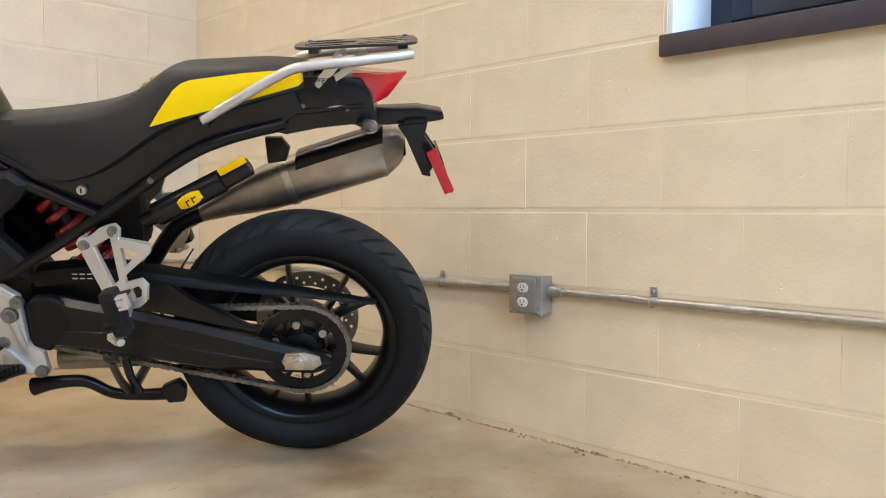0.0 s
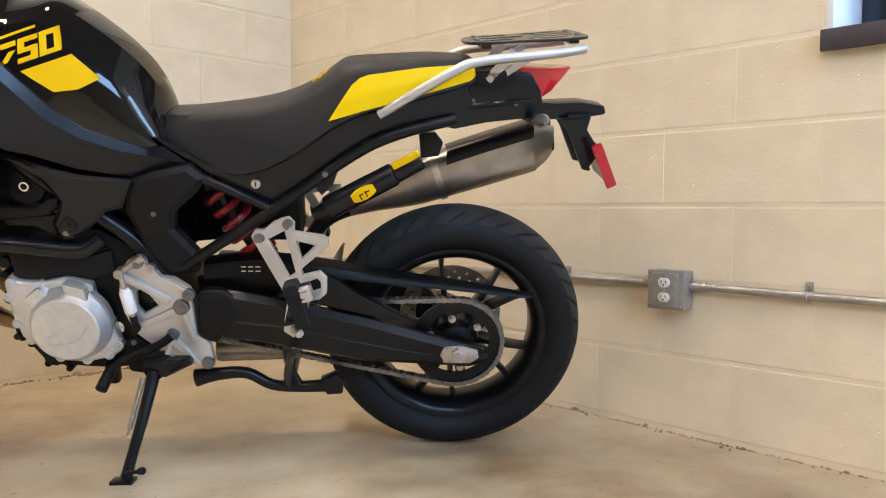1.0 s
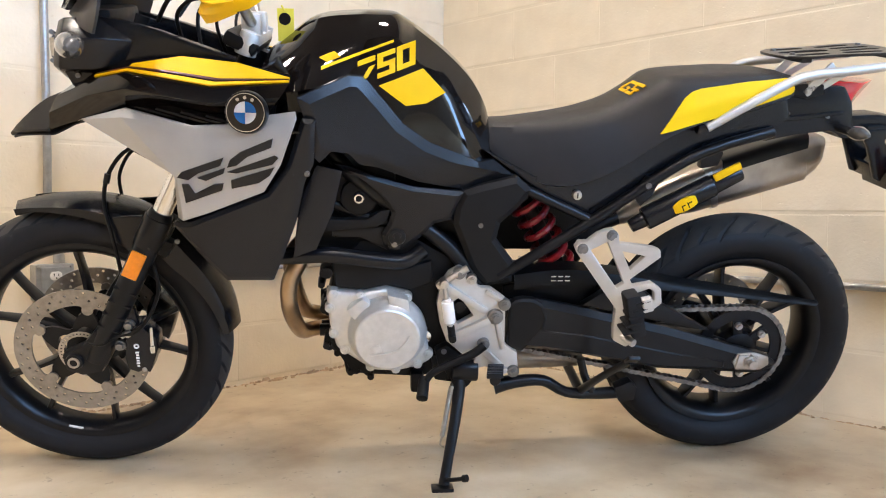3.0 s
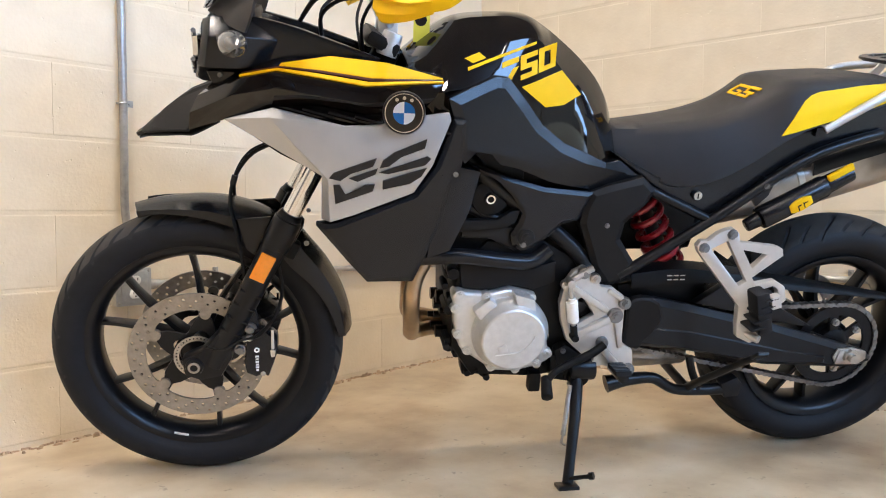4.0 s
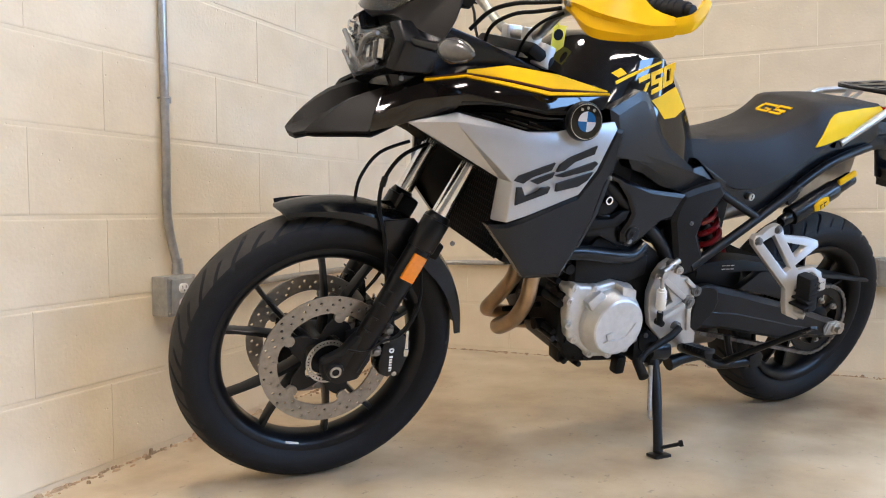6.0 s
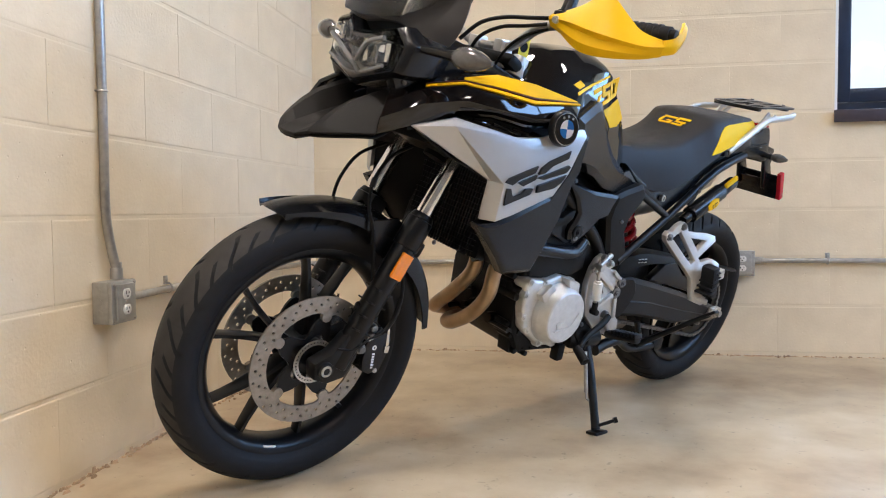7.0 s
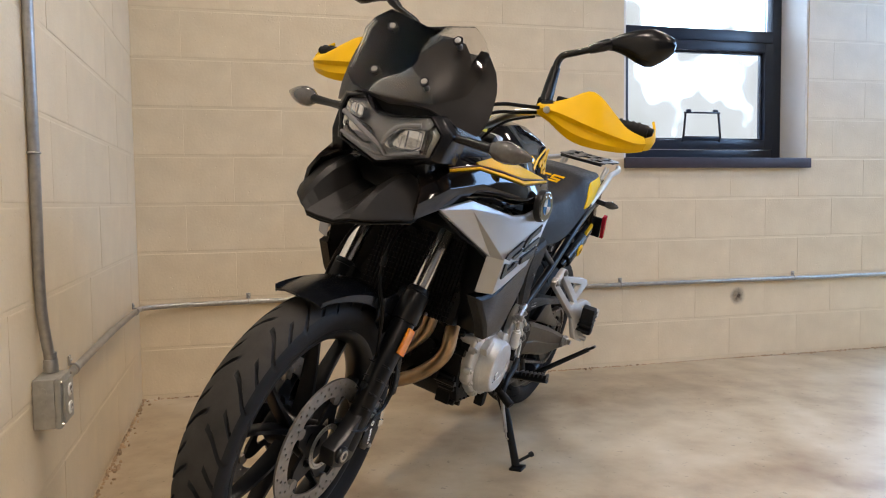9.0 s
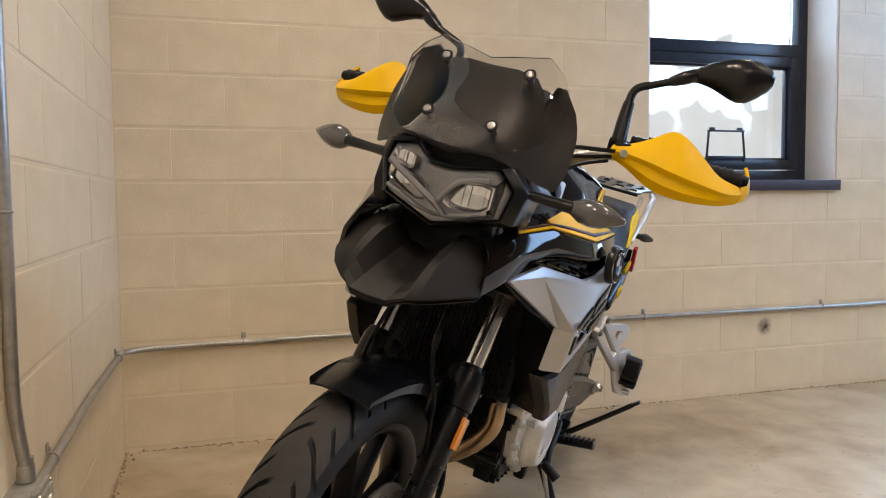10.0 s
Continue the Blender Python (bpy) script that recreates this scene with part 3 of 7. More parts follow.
def tyre_mesh(radius, half, bead, centre, pitch, slant, phase):
    """A tyre whose rows lean with its grooves, so that the grooves have clean curved edges."""
    per, n = 12, 41
    segs = pitch * per
    bm = bmesh.new()
    vs, proud = [], []
    top = radius - half * 0.80 * (1 - math.cos(radians(62)))
    for i in range(segs):
        row, high = [], []
        for k in range(n):
            s = -1 + 2 * k / (n - 1)
            w = abs(s)
            u = min(1.0, w / 0.62)
            lean = slant * (0.55 * u + 0.45 * math.sin(u * math.pi / 2) ** 3)
            a = 2 * math.pi * (i / segs + (phase - lean) / pitch)
            cut = 0.0
            if w < 0.62:                        # tread
                th = u * radians(62)
                r = radius - half * 0.80 * (1 - math.cos(th))
                y = half * math.sin(th) / math.sin(radians(62)) * 0.93
                c = (i + (per // 2 if s > 0 else 0)) % (2 * per)
                first, last = (0.10, 1.04) if c < per else (0.42, 0.88)
                if c % per in (5, 6):
                    cut = max(0.0, min(1.0, (u - first) / 0.10, (last - u) / 0.08))
                    r -= 0.0055 * cut
            else:                               # side wall
                v = (w - 0.62) / 0.38
                r = top + (bead - top) * v
                y = half * (0.93 + 0.10 * math.sin(math.pi * min(1, v * 1.1)) - 0.26 * v * v)
                if 0.80 < v < 0.90:
                    y -= 0.0015
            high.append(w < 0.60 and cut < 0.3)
            row.append(bm.verts.new((centre[0] + r * math.cos(a), math.copysign(y, s), centre[2] + r * math.sin(a))))
        vs.append(row)
        proud.append(high)
    for i in range(segs):
        j = (i + 1) % segs
        p, q = vs[i], vs[j]
        for k in range(n - 1):
            f = bm.faces.new((p[k], p[k + 1], q[k + 1], q[k]))
            # lands take the dusty lighter rubber; grooves stay dark, their shade put into colour
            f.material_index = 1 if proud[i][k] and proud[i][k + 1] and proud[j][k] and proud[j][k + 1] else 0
        bm.faces.new((p[n - 1], p[0], q[0], q[n - 1]))
    bmesh.ops.recalc_face_normals(bm, faces=bm.faces)
    return bm


def drilled_disc(centre, y, r0, r1, thick, rows, count, hole, tabs=0, at=0.0):
    """A brake disc: a ring with round drillings in staggered rows; tabs reach inwards at the buttons."""
    bm = bmesh.new()
    edges = []

    def ring_(pts):
        vs = [bm.verts.new((centre[0] + u, y, centre[2] + v)) for u, v in pts]
        edges.extend(bm.edges.new((a, b)) for a, b in zip(vs, vs[1:] + vs[:1]))

    turn = [2 * math.pi * k / 120 for k in range(120)]
    ring_([(r1 * math.cos(a), r1 * math.sin(a)) for a in turn])
    inner = [r0 - (0.013 * max(0.0, math.cos(tabs * (a - at))) ** 7 if tabs else 0.0) for a in turn]
    ring_([(r * math.cos(a), r * math.sin(a)) for r, a in zip(inner, turn)])
    for k in range(count):
        a = 2 * math.pi * (k + 0.5) / count
        r = r0 + (r1 - r0) * (0.20 + 0.60 * (k * 2 % rows) / (rows - 1))
        c = (r * math.cos(a), r * math.sin(a))
        ring_([(c[0] + hole * math.cos(q * math.pi / 4), c[1] + hole * math.sin(q * math.pi / 4)) for q in range(8)])
    bmesh.ops.triangle_fill(bm, use_beauty=True, edges=edges)
    out = bmesh.ops.extrude_face_region(bm, geom=bm.faces[:])
    for v in [g for g in out["geom"] if isinstance(g, bmesh.types.BMVert)]:
        v.co.y += math.copysign(thick, y)
    return finish(bm)


def holed_ring(centre, y, r0, r1, thick, cells, rows, step):
    """A slotted ring: small cells from which every step-th one is left out."""
    bm = bmesh.new()
    grid = [[bm.verts.new((centre[0] + (r0 + (r1 - r0) * k / rows) * math.cos(2 * math.pi * i / cells), y, centre[2] + (r0 + (r1 - r0) * k / rows) * math.sin(2 * math.pi * i / cells))) for k in range(rows + 1)] for i in range(cells)]
    for i in range(cells):
        for k in range(rows):
            if k % 2 == 1 and k < rows - 1 and (i + (k // 2) * 2) % step == 0:
                continue
            a, b = grid[i], grid[(i + 1) % cells]
            bm.faces.new((a[k], a[k + 1], b[k + 1], b[k]))
    bmesh.ops.recalc_face_normals(bm, faces=bm.faces)
    bmesh.ops.solidify(bm, geom=bm.faces[:], thickness=thick)
    return finish(bm)


def spoke(centre, angle, spread, r0, r1, w0, w1, y0, y1):
    """One cast spoke from the hub to the rim, thicker towards the hub."""
    rows = []
    for k in range(6):
        t = k / 5
        r = r0 + (r1 - r0) * t
        a = angle + spread * (0.45 + 0.55 * t)
        w, d = w0 + (w1 - w0) * (t ** 0.6) + 0.004 * max(0, t - 0.8) * 5, y0 + (y1 - y0) * t
        c, s = math.cos(a), math.sin(a)
        ring = []
        for u, v in ((-0.5, -0.7), (-0.35, -1), (0.35, -1), (0.5, -0.7), (0.5, 0.7), (0.35, 1), (-0.35, 1), (-0.5, 0.7)):
            ring.append((centre[0] + r * c - u * w * s, v * d, centre[2] + r * s + u * w * c))
        rows.append(ring)
    return finish(rings(rows))


def rim_mesh(centre, lip, inner, half):
    return lathe([(lip, -half), (lip, -half + 0.006), (lip - 0.012, -half + 0.010), (inner + 0.010, -half * 0.35), (inner + 0.010, half * 0.35), (lip - 0.012, half - 0.010), (lip, half - 0.006), (lip, half),
                  (lip - 0.008, half), (inner + 0.012, half * 0.86), (inner, half * 0.45), (inner, -half * 0.45), (inner + 0.012, -half * 0.86), (lip - 0.008, -half)], centre, 96)


# front wheel
front_wheel = part("front_wheel", rim_mesh(FRONT, 0.252, 0.224, 0.040), SATIN, bike, "black cast front wheel")
part("tyre", tyre_mesh(0.329, 0.056, 0.248, FRONT, 38, 1.2, 0.1), RUBBER, front_wheel, "grooved black road tyre").data.materials.append(DUSTY_LIT)
part("hub", lathe([(0.012, -0.06), (0.040, -0.06), (0.046, -0.045), (0.040, -0.02), (0.040, 0.02), (0.046, 0.045), (0.040, 0.06), (0.012, 0.06)], FRONT, 40), SATIN, front_wheel)
for k in range(5):
    for sgn in (-1, 1):
        part("spoke", spoke(FRONT, radians(103 + 72 * k), sgn * radians(16), 0.036, 0.232, 0.019, 0.0095, 0.022, 0.014), SATIN, front_wheel)
for sy in (1, -1):
    disc = part("brake_disc", drilled_disc(FRONT, sy * 0.067, 0.1135, 0.1525, 0.0048, 5, 65, 0.0036, 5, radians(30)), DISC, front_wheel, "drilled steel brake disc")
    for k in range(5):
        a = radians(30 + 72 * k)
        c = (FRONT[0] + 0.104 * math.cos(a), FRONT[2] + 0.104 * math.sin(a))
        part("disc_button", rod((c[0], sy * 0.062, c[1]), (c[0], sy * 0.0725, c[1]), 0.0125, seg=18), DISC, front_wheel)
    star = []
    for k in range(50):
        a = 2 * math.pi * k / 50
        r = 0.078 + 0.022 * math.cos(5 * (a - radians(30)))
        star.append((FRONT[0] + r * math.cos(a), FRONT[2] + r * math.sin(a)))
    hole = [(FRONT[0] + (0.052 + 0.008 * math.cos(5 * (a - radians(30)))) * math.cos(a), FRONT[2] + (0.052 + 0.008 * math.cos(5 * (a - radians(30)))) * math.sin(a)) for a in np.linspace(0, 2 * math.pi, 50, False)]
    carrier = bmesh.new()
    y0, y1 = sy * 0.060, sy * 0.067
    loops = [[carrier.verts.new((x, y, z)) for x, z in o] for o, y in ((star, y0), (star, y1), (hole, y1), (hole, y0))]
    for p, q in zip(loops, loops[1:] + loops[:1]):
        for i in range(50):
            j = (i + 1) % 50
            carrier.faces.new((p[i], p[j], q[j], q[i]))
    part("disc_carrier", finish(carrier), SATIN, front_wheel, "black disc carrier")
ring = holed_ring(FRONT, 0.080, 0.040, 0.052, 0.002, 72, 3, 2)
part("sensor_ring", ring, STEEL, front_wheel, "slotted steel sensor ring")
part("wheel_weight", box(FRONT[0] + 0.058, 0.0335, FRONT[2] - 0.231, 0.034, 0.004, 0.010, 0.001, turn=Matrix.Rotation(radians(-14), 4, "Y")), IVORY, front_wheel, "white balance weight")

# rear wheel
rear_wheel = part("rear_wheel", rim_mesh(REAR, 0.228, 0.196, 0.060), SATIN, bike, "black cast rear wheel")
part("tyre", tyre_mesh(0.321, 0.075, 0.224, REAR, 34, 1.3, 0.3), RUBBER, rear_wheel, "grooved black road tyre").data.materials.append(DUSTY_LIT)
part("hub", lathe([(0.012, -0.07), (0.048, -0.07), (0.055, -0.04), (0.05, 0.0), (0.06, 0.045), (0.055, 0.075), (0.012, 0.075)], REAR, 40), SATIN, rear_wheel)
for k in range(5):
    for sgn in (-1, 1):
        part("spoke", spoke(REAR, radians(138 + 72 * k), sgn * radians(14), 0.045, 0.205, 0.021, 0.0105, 0.028, 0.018), SATIN, rear_wheel)
part("brake_disc", drilled_disc(REAR, -0.085, 0.092, 0.1325, 0.005, 4, 44, 0.0040), DISC, rear_wheel, "drilled steel brake disc")
sprocket = part("sprocket", lathe([(0.082, 0.086), (0.109, 0.086), (0.109, 0.093), (0.082, 0.093)], REAR, 90), SATIN, rear_wheel, "black chain sprocket")
for k in range(6):
    a = radians(20 + 60 * k)
    part("sprocket_arm", bar((REAR[0] + 0.03 * math.cos(a), REAR[2] + 0.03 * math.sin(a)), (REAR[0] + 0.084 * math.cos(a), REAR[2] + 0.084 * math.sin(a)), 0.024, 0.083, 0.0925, 0.002), SATIN, rear_wheel)
    part("bolt", bolt((REAR[0] + 0.066 * math.cos(a), 0.092, REAR[2] + 0.066 * math.sin(a)), 0.009, 0.014), STEEL, rear_wheel)
part("sprocket_carrier", lathe([(0.014, 0.07), (0.046, 0.07), (0.042, 0.092), (0.03, 0.10), (0.014, 0.10)], REAR, 40), DEEP, rear_wheel)

# chain
FS, FR, RR = (0.605, 0.385), 0.040, 0.113
d = math.hypot(FS[0] - REAR[0], FS[1] - REAR[2])
base = math.atan2(FS[1] - REAR[2], FS[0] - REAR[0])
off = math.acos((RR - FR) / d)
loop = []
for a in np.linspace(base + off, base + 2 * math.pi - off, 60):
    loop.append((REAR[0] + RR * math.cos(a), REAR[2] + RR * math.sin(a)))
for a in np.linspace(base - off, base + off, 16):
    loop.append((FS[0] + FR * math.cos(a), FS[1] + FR * math.sin(a)))
acc = [0.0]
for p, q in zip(loop, loop[1:] + loop[:1]):
    acc.append(acc[-1] + math.hypot(q[0] - p[0], q[1] - p[1]))
count = 2 * round(acc[-1] / 0.0159 / 2)
xs, zs = [p[0] for p in loop] + [loop[0][0]], [p[1] for p in loop] + [loop[0][1]]
links = [(np.interp(acc[-1] * i / count, acc, xs), np.interp(acc[-1] * i / count, acc, zs)) for i in range(count)]
chain = bmesh.new()
pieces = []
for i in range(count):
    p, q = links[i], links[(i + 1) % count]
    off_y = 0.0085 if i % 2 else 0.0065
    ang = math.atan2(q[1] - p[1], q[0] - p[0])
    mx, mz = (p[0] + q[0]) / 2, (p[1] + q[1]) / 2
    for s in (-1, 1):
        pieces.append((mx, 0.0895 + s * off_y, mz, 0.0225, 0.002, 0.0125, ang))
    pieces.append((p[0], 0.0895, p[1], 0.0085, 0.020, 0.0085, ang + 0.8))
for mx, my, mz, sx, sy, sz, ang in pieces:
    m = Matrix.Translation((mx, my, mz)) @ Matrix.Rotation(-ang, 4, "Y") @ Matrix.Diagonal((sx, sy, sz, 1))
    o = [(-.5, -.25), (-.28, -.5), (0, -.36), (.28, -.5), (.5, -.25), (.5, .25), (.28, .5), (0, .36), (-.28, .5), (-.5, .25)] if sx > 0.01 else [(-.5, -.5), (.5, -.5), (.5, .5), (-.5, .5)]
    a = [chain.verts.new(m @ Vector((x, -0.5, z))) for x, z in o]
    b = [chain.verts.new(m @ Vector((x, 0.5, z))) for x, z in o]
    chain.faces.new(a)
    chain.faces.new(b[::-1])
    for k in range(len(o)):
        l = (k + 1) % len(o)
        chain.faces.new((a[k], b[k], b[l], a[l]))
bmesh.ops.recalc_face_normals(chain, faces=chain.faces)
part("drive_chain", chain, CHAIN, bike, "grey steel drive chain", sharp=20)

# swing arm, chain guard, axle
swing = part("swing_arm", merge(plate([(0.60, 0.475), (0.52, 0.478), (0.42, 0.456), (0.21, 0.404), (0.03, 0.350), (-0.02, 0.336), (-0.07, 0.318), (-0.085, 0.295), (-0.03, 0.278), (0.22, 0.296), (0.45, 0.345), (0.60, 0.36)], 0.108, 0.148, 0.014, 1),
                                plate([(0.60, 0.475), (0.42, 0.462), (0.0, 0.352), (-0.075, 0.318), (-0.085, 0.288), (-0.03, 0.274), (0.45, 0.345), (0.60, 0.36)], -0.15, -0.11, 0.006), box(0.47, 0, 0.40, 0.12, 0.24, 0.09, 0.015)), SATIN, bike, "black swing arm")
part("swing_brace", plate([(0.42, 0.462), (0.35, 0.51), (0.29, 0.51), (0.24, 0.47), (0.10, 0.392), (0.16, 0.40), (0.30, 0.435)], 0.110, 0.135, 0.005), SATIN, swing)
part("swing_rib", plate([(0.58, 0.415), (0.42, 0.395), (0.20, 0.345), (0.06, 0.318), (0.06, 0.300), (0.22, 0.306), (0.45, 0.354), (0.58, 0.372)], 0.144, 0.151, 0.003, 1), SATIN, swing)
part("axle_plate", merge(plate([(0.032, 0.340), (0.042, 0.318), (0.030, 0.297), (-0.03, 0.296), (-0.050, 0.310), (-0.046, 0.331), (-0.01, 0.342)], 0.148, 0.154, 0.002), plate([(0.03, 0.338), (0.035, 0.30), (-0.02, 0.300), (-0.02, 0.335)], 0.154, 0.158, 0.002)), STEEL, swing, "steel chain adjuster plate")
part("axle_nut", merge(rod((0, 0.150, REAR[2]), (0, 0.165, REAR[2]), 0.019, 0.018, 6, 0.001), rod((0, 0.16, REAR[2]), (0, 0.178, REAR[2]), 0.011, seg=16)), STEEL, swing, "steel axle nut")
part("chain_guard", sheet([[(0.58, 0.125, 0.500), (0.46, 0.128, 0.512), (0.33, 0.128, 0.508), (0.20, 0.122, 0.490), (0.0, 0.112, 0.464), (-0.17, 0.104, 0.441)], [(0.58, 0.118, 0.532), (0.46, 0.120, 0.545), (0.33, 0.120, 0.530), (0.20, 0.112, 0.507), (0.0, 0.106, 0.474), (-0.18, 0.100, 0.446)],
                           [(0.58, 0.080, 0.540), (0.46, 0.080, 0.552), (0.33, 0.078, 0.537), (0.20, 0.078, 0.513), (0.0, 0.078, 0.480), (-0.18, 0.088, 0.449)]], 0.004, 2, 4), DEEP, swing, "black plastic chain guard")
part("maker_mark", merge(*[box(0.49 - 0.016 * k, 0.1275, 0.521, 0.011, 0.002, 0.0022) for k in range(3)], *[box(0.49 - 0.016 * k, 0.127, 0.531, 0.011, 0.002, 0.0022) for k in range(3)]), FRAME_SILVER, swing, "small silver mark")

# front fork: axis leans back, the axle sits a little ahead of it
RAKE = Vector((-0.454, 0, 0.891))


def on_fork(z, y, ahead=0.0):
    k = (z - 0.329) / RAKE.z
    p = Vector((1.531, y, 0.329)) + k * RAKE
    return p + Vector((0.891, 0, 0.454)) * ahead


for sy in (1, -1):
    leg = part("fork_leg", merge(rod(on_fork(0.325, sy * 0.105), on_fork(0.60, sy * 0.105), 0.0255, 0.0275, 24, 0.003), rod(on_fork(0.60, sy * 0.105), on_fork(0.665, sy * 0.105), 0.0315, 0.031, 24, 0.004), rod(on_fork(0.665, sy * 0.105), on_fork(0.678, sy * 0.105), 0.029, 0.024, 24, 0.002),
                                 plate([(1.60, 0.345), (1.595, 0.305), (1.56, 0.292), (1.515, 0.30), (1.49, 0.345), (1.487, 0.405), (1.52, 0.405), (1.555, 0.365)], sy * 0.084, sy * 0.124, 0.008)), SATIN, bike, "black lower fork leg")
    axle = part("axle_end", rod((FRONT[0], sy * 0.11, FRONT[2]), (FRONT[0], sy * 0.132, FRONT[2]), 0.021, 0.019, 24, 0.002), SATIN, leg, "dark steel axle end")
    part("axle_ring", lathe([(0.0085, sy * 0.1315), (0.0085, sy * 0.1345), (0.0125, sy * 0.1345), (0.0135, sy * 0.1315)], FRONT, 28), STEEL, axle, "grey steel ring")
    for k in range(4):
        part("foot_rib", box(*on_fork(0.41 + 0.03 * k, sy * 0.105, 0.0), 0.050, 0.050, 0.004, 0.0015, turn=Matrix.Rotation(radians(-27), 4, "Y")), SATIN, leg)
    m = Matrix.Rotation(radians(-27), 4, "Y")
    p = on_fork(0.562, sy * 0.134, 0.004)
    part("reflector", box(*p, 0.034, 0.008, 0.064, 0.003, turn=m), AMBER, leg, "amber side reflector")
    part("leg_clamp", merge(box(*on_fork(0.645, sy * 0.088, -0.01), 0.05, 0.05, 0.06, 0.01, turn=m), box(*on_fork(0.61, sy * 0.095, -0.03), 0.04, 0.035, 0.04, 0.008, turn=m)), DEEP, leg)
    part("fork_tube", rod(on_fork(0.672, sy * 0.105), on_fork(0.985, sy * 0.105), 0.0205, seg=28), CHROME, bike, "bright chromed fork tube")
    part("fender_bolt", bolt(on_fork(0.640, sy * 0.121, -0.055), 0.0055, 0.006, (0, sy, 0)), BOLT, leg)
    # caliper behind the leg
    cal = part("brake_caliper", merge(plate([(1.443, 0.412), (1.458, 0.378), (1.466, 0.330), (1.462, 0.302), (1.440, 0.291), (1.424, 0.300), (1.414, 0.289), (1.400, 0.328), (1.392, 0.352), (1.392, 0.380), (1.410, 0.396), (1.424, 0.412)], sy * 0.056, sy * 0.114, 0.008), plate([(1.492, 0.470), (1.452, 0.475), (1.436, 0.450), (1.430, 0.412), (1.462, 0.385), (1.485, 0.352), (1.512, 0.365), (1.505, 0.42)], sy * 0.086, sy * 0.106, 0.006)), BLACK, bike, "black front brake caliper")
    for q, r in (((1.449, 0.411), 0.0135), ((1.474, 0.361), 0.0135)):
        part("bolt", merge(rod((q[0], sy * 0.104, q[1]), (q[0], sy * 0.112, q[1]), r, r * 0.95, 20, 0.001), rod((q[0], sy * 0.111, q[1]), (q[0], sy * 0.121, q[1]), r * 0.72, r * 0.68, 6, 0.001)), BOLT, cal, "steel caliper bolt")
    for q, r, l in (((1.452, 0.392), 0.008, 0.016), ((1.462, 0.388), 0.005, 0.018), ((1.425, 0.300), 0.006, 0.010), ((1.52, 0.318), 0.006, 0.010)):
        part("fitting", merge(rod((q[0], sy * 0.098, q[1]), (q[0], sy * (0.104 + l), q[1]), r * 1.2, r, 14, 0.001), bolt((q[0], sy * (0.103 + l), q[1]), r * 0.75, 0.005, (0, sy, 0))), STEEL, cal, "bright steel fitting")
    part("brake_line", tube([(1.452, sy * 0.120, 0.392), (1.425, sy * 0.126, 0.405), (1.395, sy * 0.122, 0.445), (1.378, sy * 0.106, 0.50), (1.39, sy * 0.10, 0.58)], 0.0042, 8, 5), DEEP, cal)
    part("sensor_lead", tube([(1.545, sy * 0.122, 0.375), (1.505, sy * 0.130, 0.372), (1.47, sy * 0.130, 0.392), (1.44, sy * 0.128, 0.400), (1.405, sy * 0.12, 0.43), (1.385, sy * 0.108, 0.47)], 0.0028, 8, 5), DEEP, cal)
    part("bleed_nipple", merge(rod((1.402, sy * 0.110, 0.405), (1.402, sy * 0.114, 0.362), 0.0035, 0.0045, 10), rod((1.402, sy * 0.114, 0.362), (1.402, sy * 0.114, 0.344), 0.0075, 0.006, 12, 0.001)), CHROME, cal, "bright bleed nipple")
    for k, w in enumerate((0.008, 0.0065, 0.0075, 0.0065, 0.008, 0.006)):
        part("lettering", box(1.437, sy * 0.1143, 0.344 - 0.0068 * k, w, 0.001, 0.0042), IVORY, cal, "small white marking")
    part("badge", lathe([(0.0028, sy * 0.1138), (0.0062, sy * 0.1138), (0.0062, sy * 0.1148), (0.0028, sy * 0.1148)], (1.437, 0, 0.360), 16), IVORY, cal)
part("fork_bridge", merge(box(*on_fork(0.83, 0, -0.005), 0.07, 0.27, 0.045, 0.012, turn=Matrix.Rotation(radians(-27), 4, "Y")), box(*on_fork(1.035, 0, -0.005), 0.07, 0.25, 0.03, 0.01, turn=Matrix.Rotation(radians(-27), 4, "Y")), rod(on_fork(0.80, 0, -0.03), on_fork(1.03, 0, -0.03), 0.03)), DEEP, bike, "dark fork yokes")

# front fender: an arc over the tyre with skirts that deepen towards the fork
rows = []
for k in range(15):
    t = k / 14
    a = radians(70 + 104 * t)
    r = 0.350 + 0.014 * math.sin(math.pi * t) * (1 if t < 0.6 else 0.6)
    half = 0.060 + 0.012 * min(1, t * 3) - 0.010 * max(0, t - 0.75) * 4
    deep = 0.010 + 0.050 * min(1, t * 2.0) if t < 0.62 else 0.060 - 0.030 * (t - 0.62) / 0.38
    lip = 0.010 * max(0, 1 - t * 6)
    row = []
    for y, dr in ((-half, deep), (-half * 0.99, deep * 0.5), (-half * 0.93, 0.014), (-half * 0.5, 0.004), (0, -0.002), (half * 0.5, 0.004), (half * 0.93, 0.014), (half * 0.99, deep * 0.5), (half, deep)):
        back = radians(2.2) * abs(y) / half * (1 if t == 0 else 0)
        row.append((FRONT[0] + (r - dr + lip) * math.cos(a + back), y, FRONT[2] + (r - dr + lip) * math.sin(a + back)))
    rows.append(row)
fender = part("front_fender", sheet(rows, 0.004, 3, 1, 0.0), BLACK, bike, "matte black plastic front mudguard", sharp=22)
for sy in (1, -1):
    part("fender_bracket", plate([(1.47, 0.655), (1.40, 0.66), (1.365, 0.62), (1.38, 0.575), (1.43, 0.565), (1.47, 0.60)], sy * 0.069, sy * 0.078, 0.003), BLACK, fender)
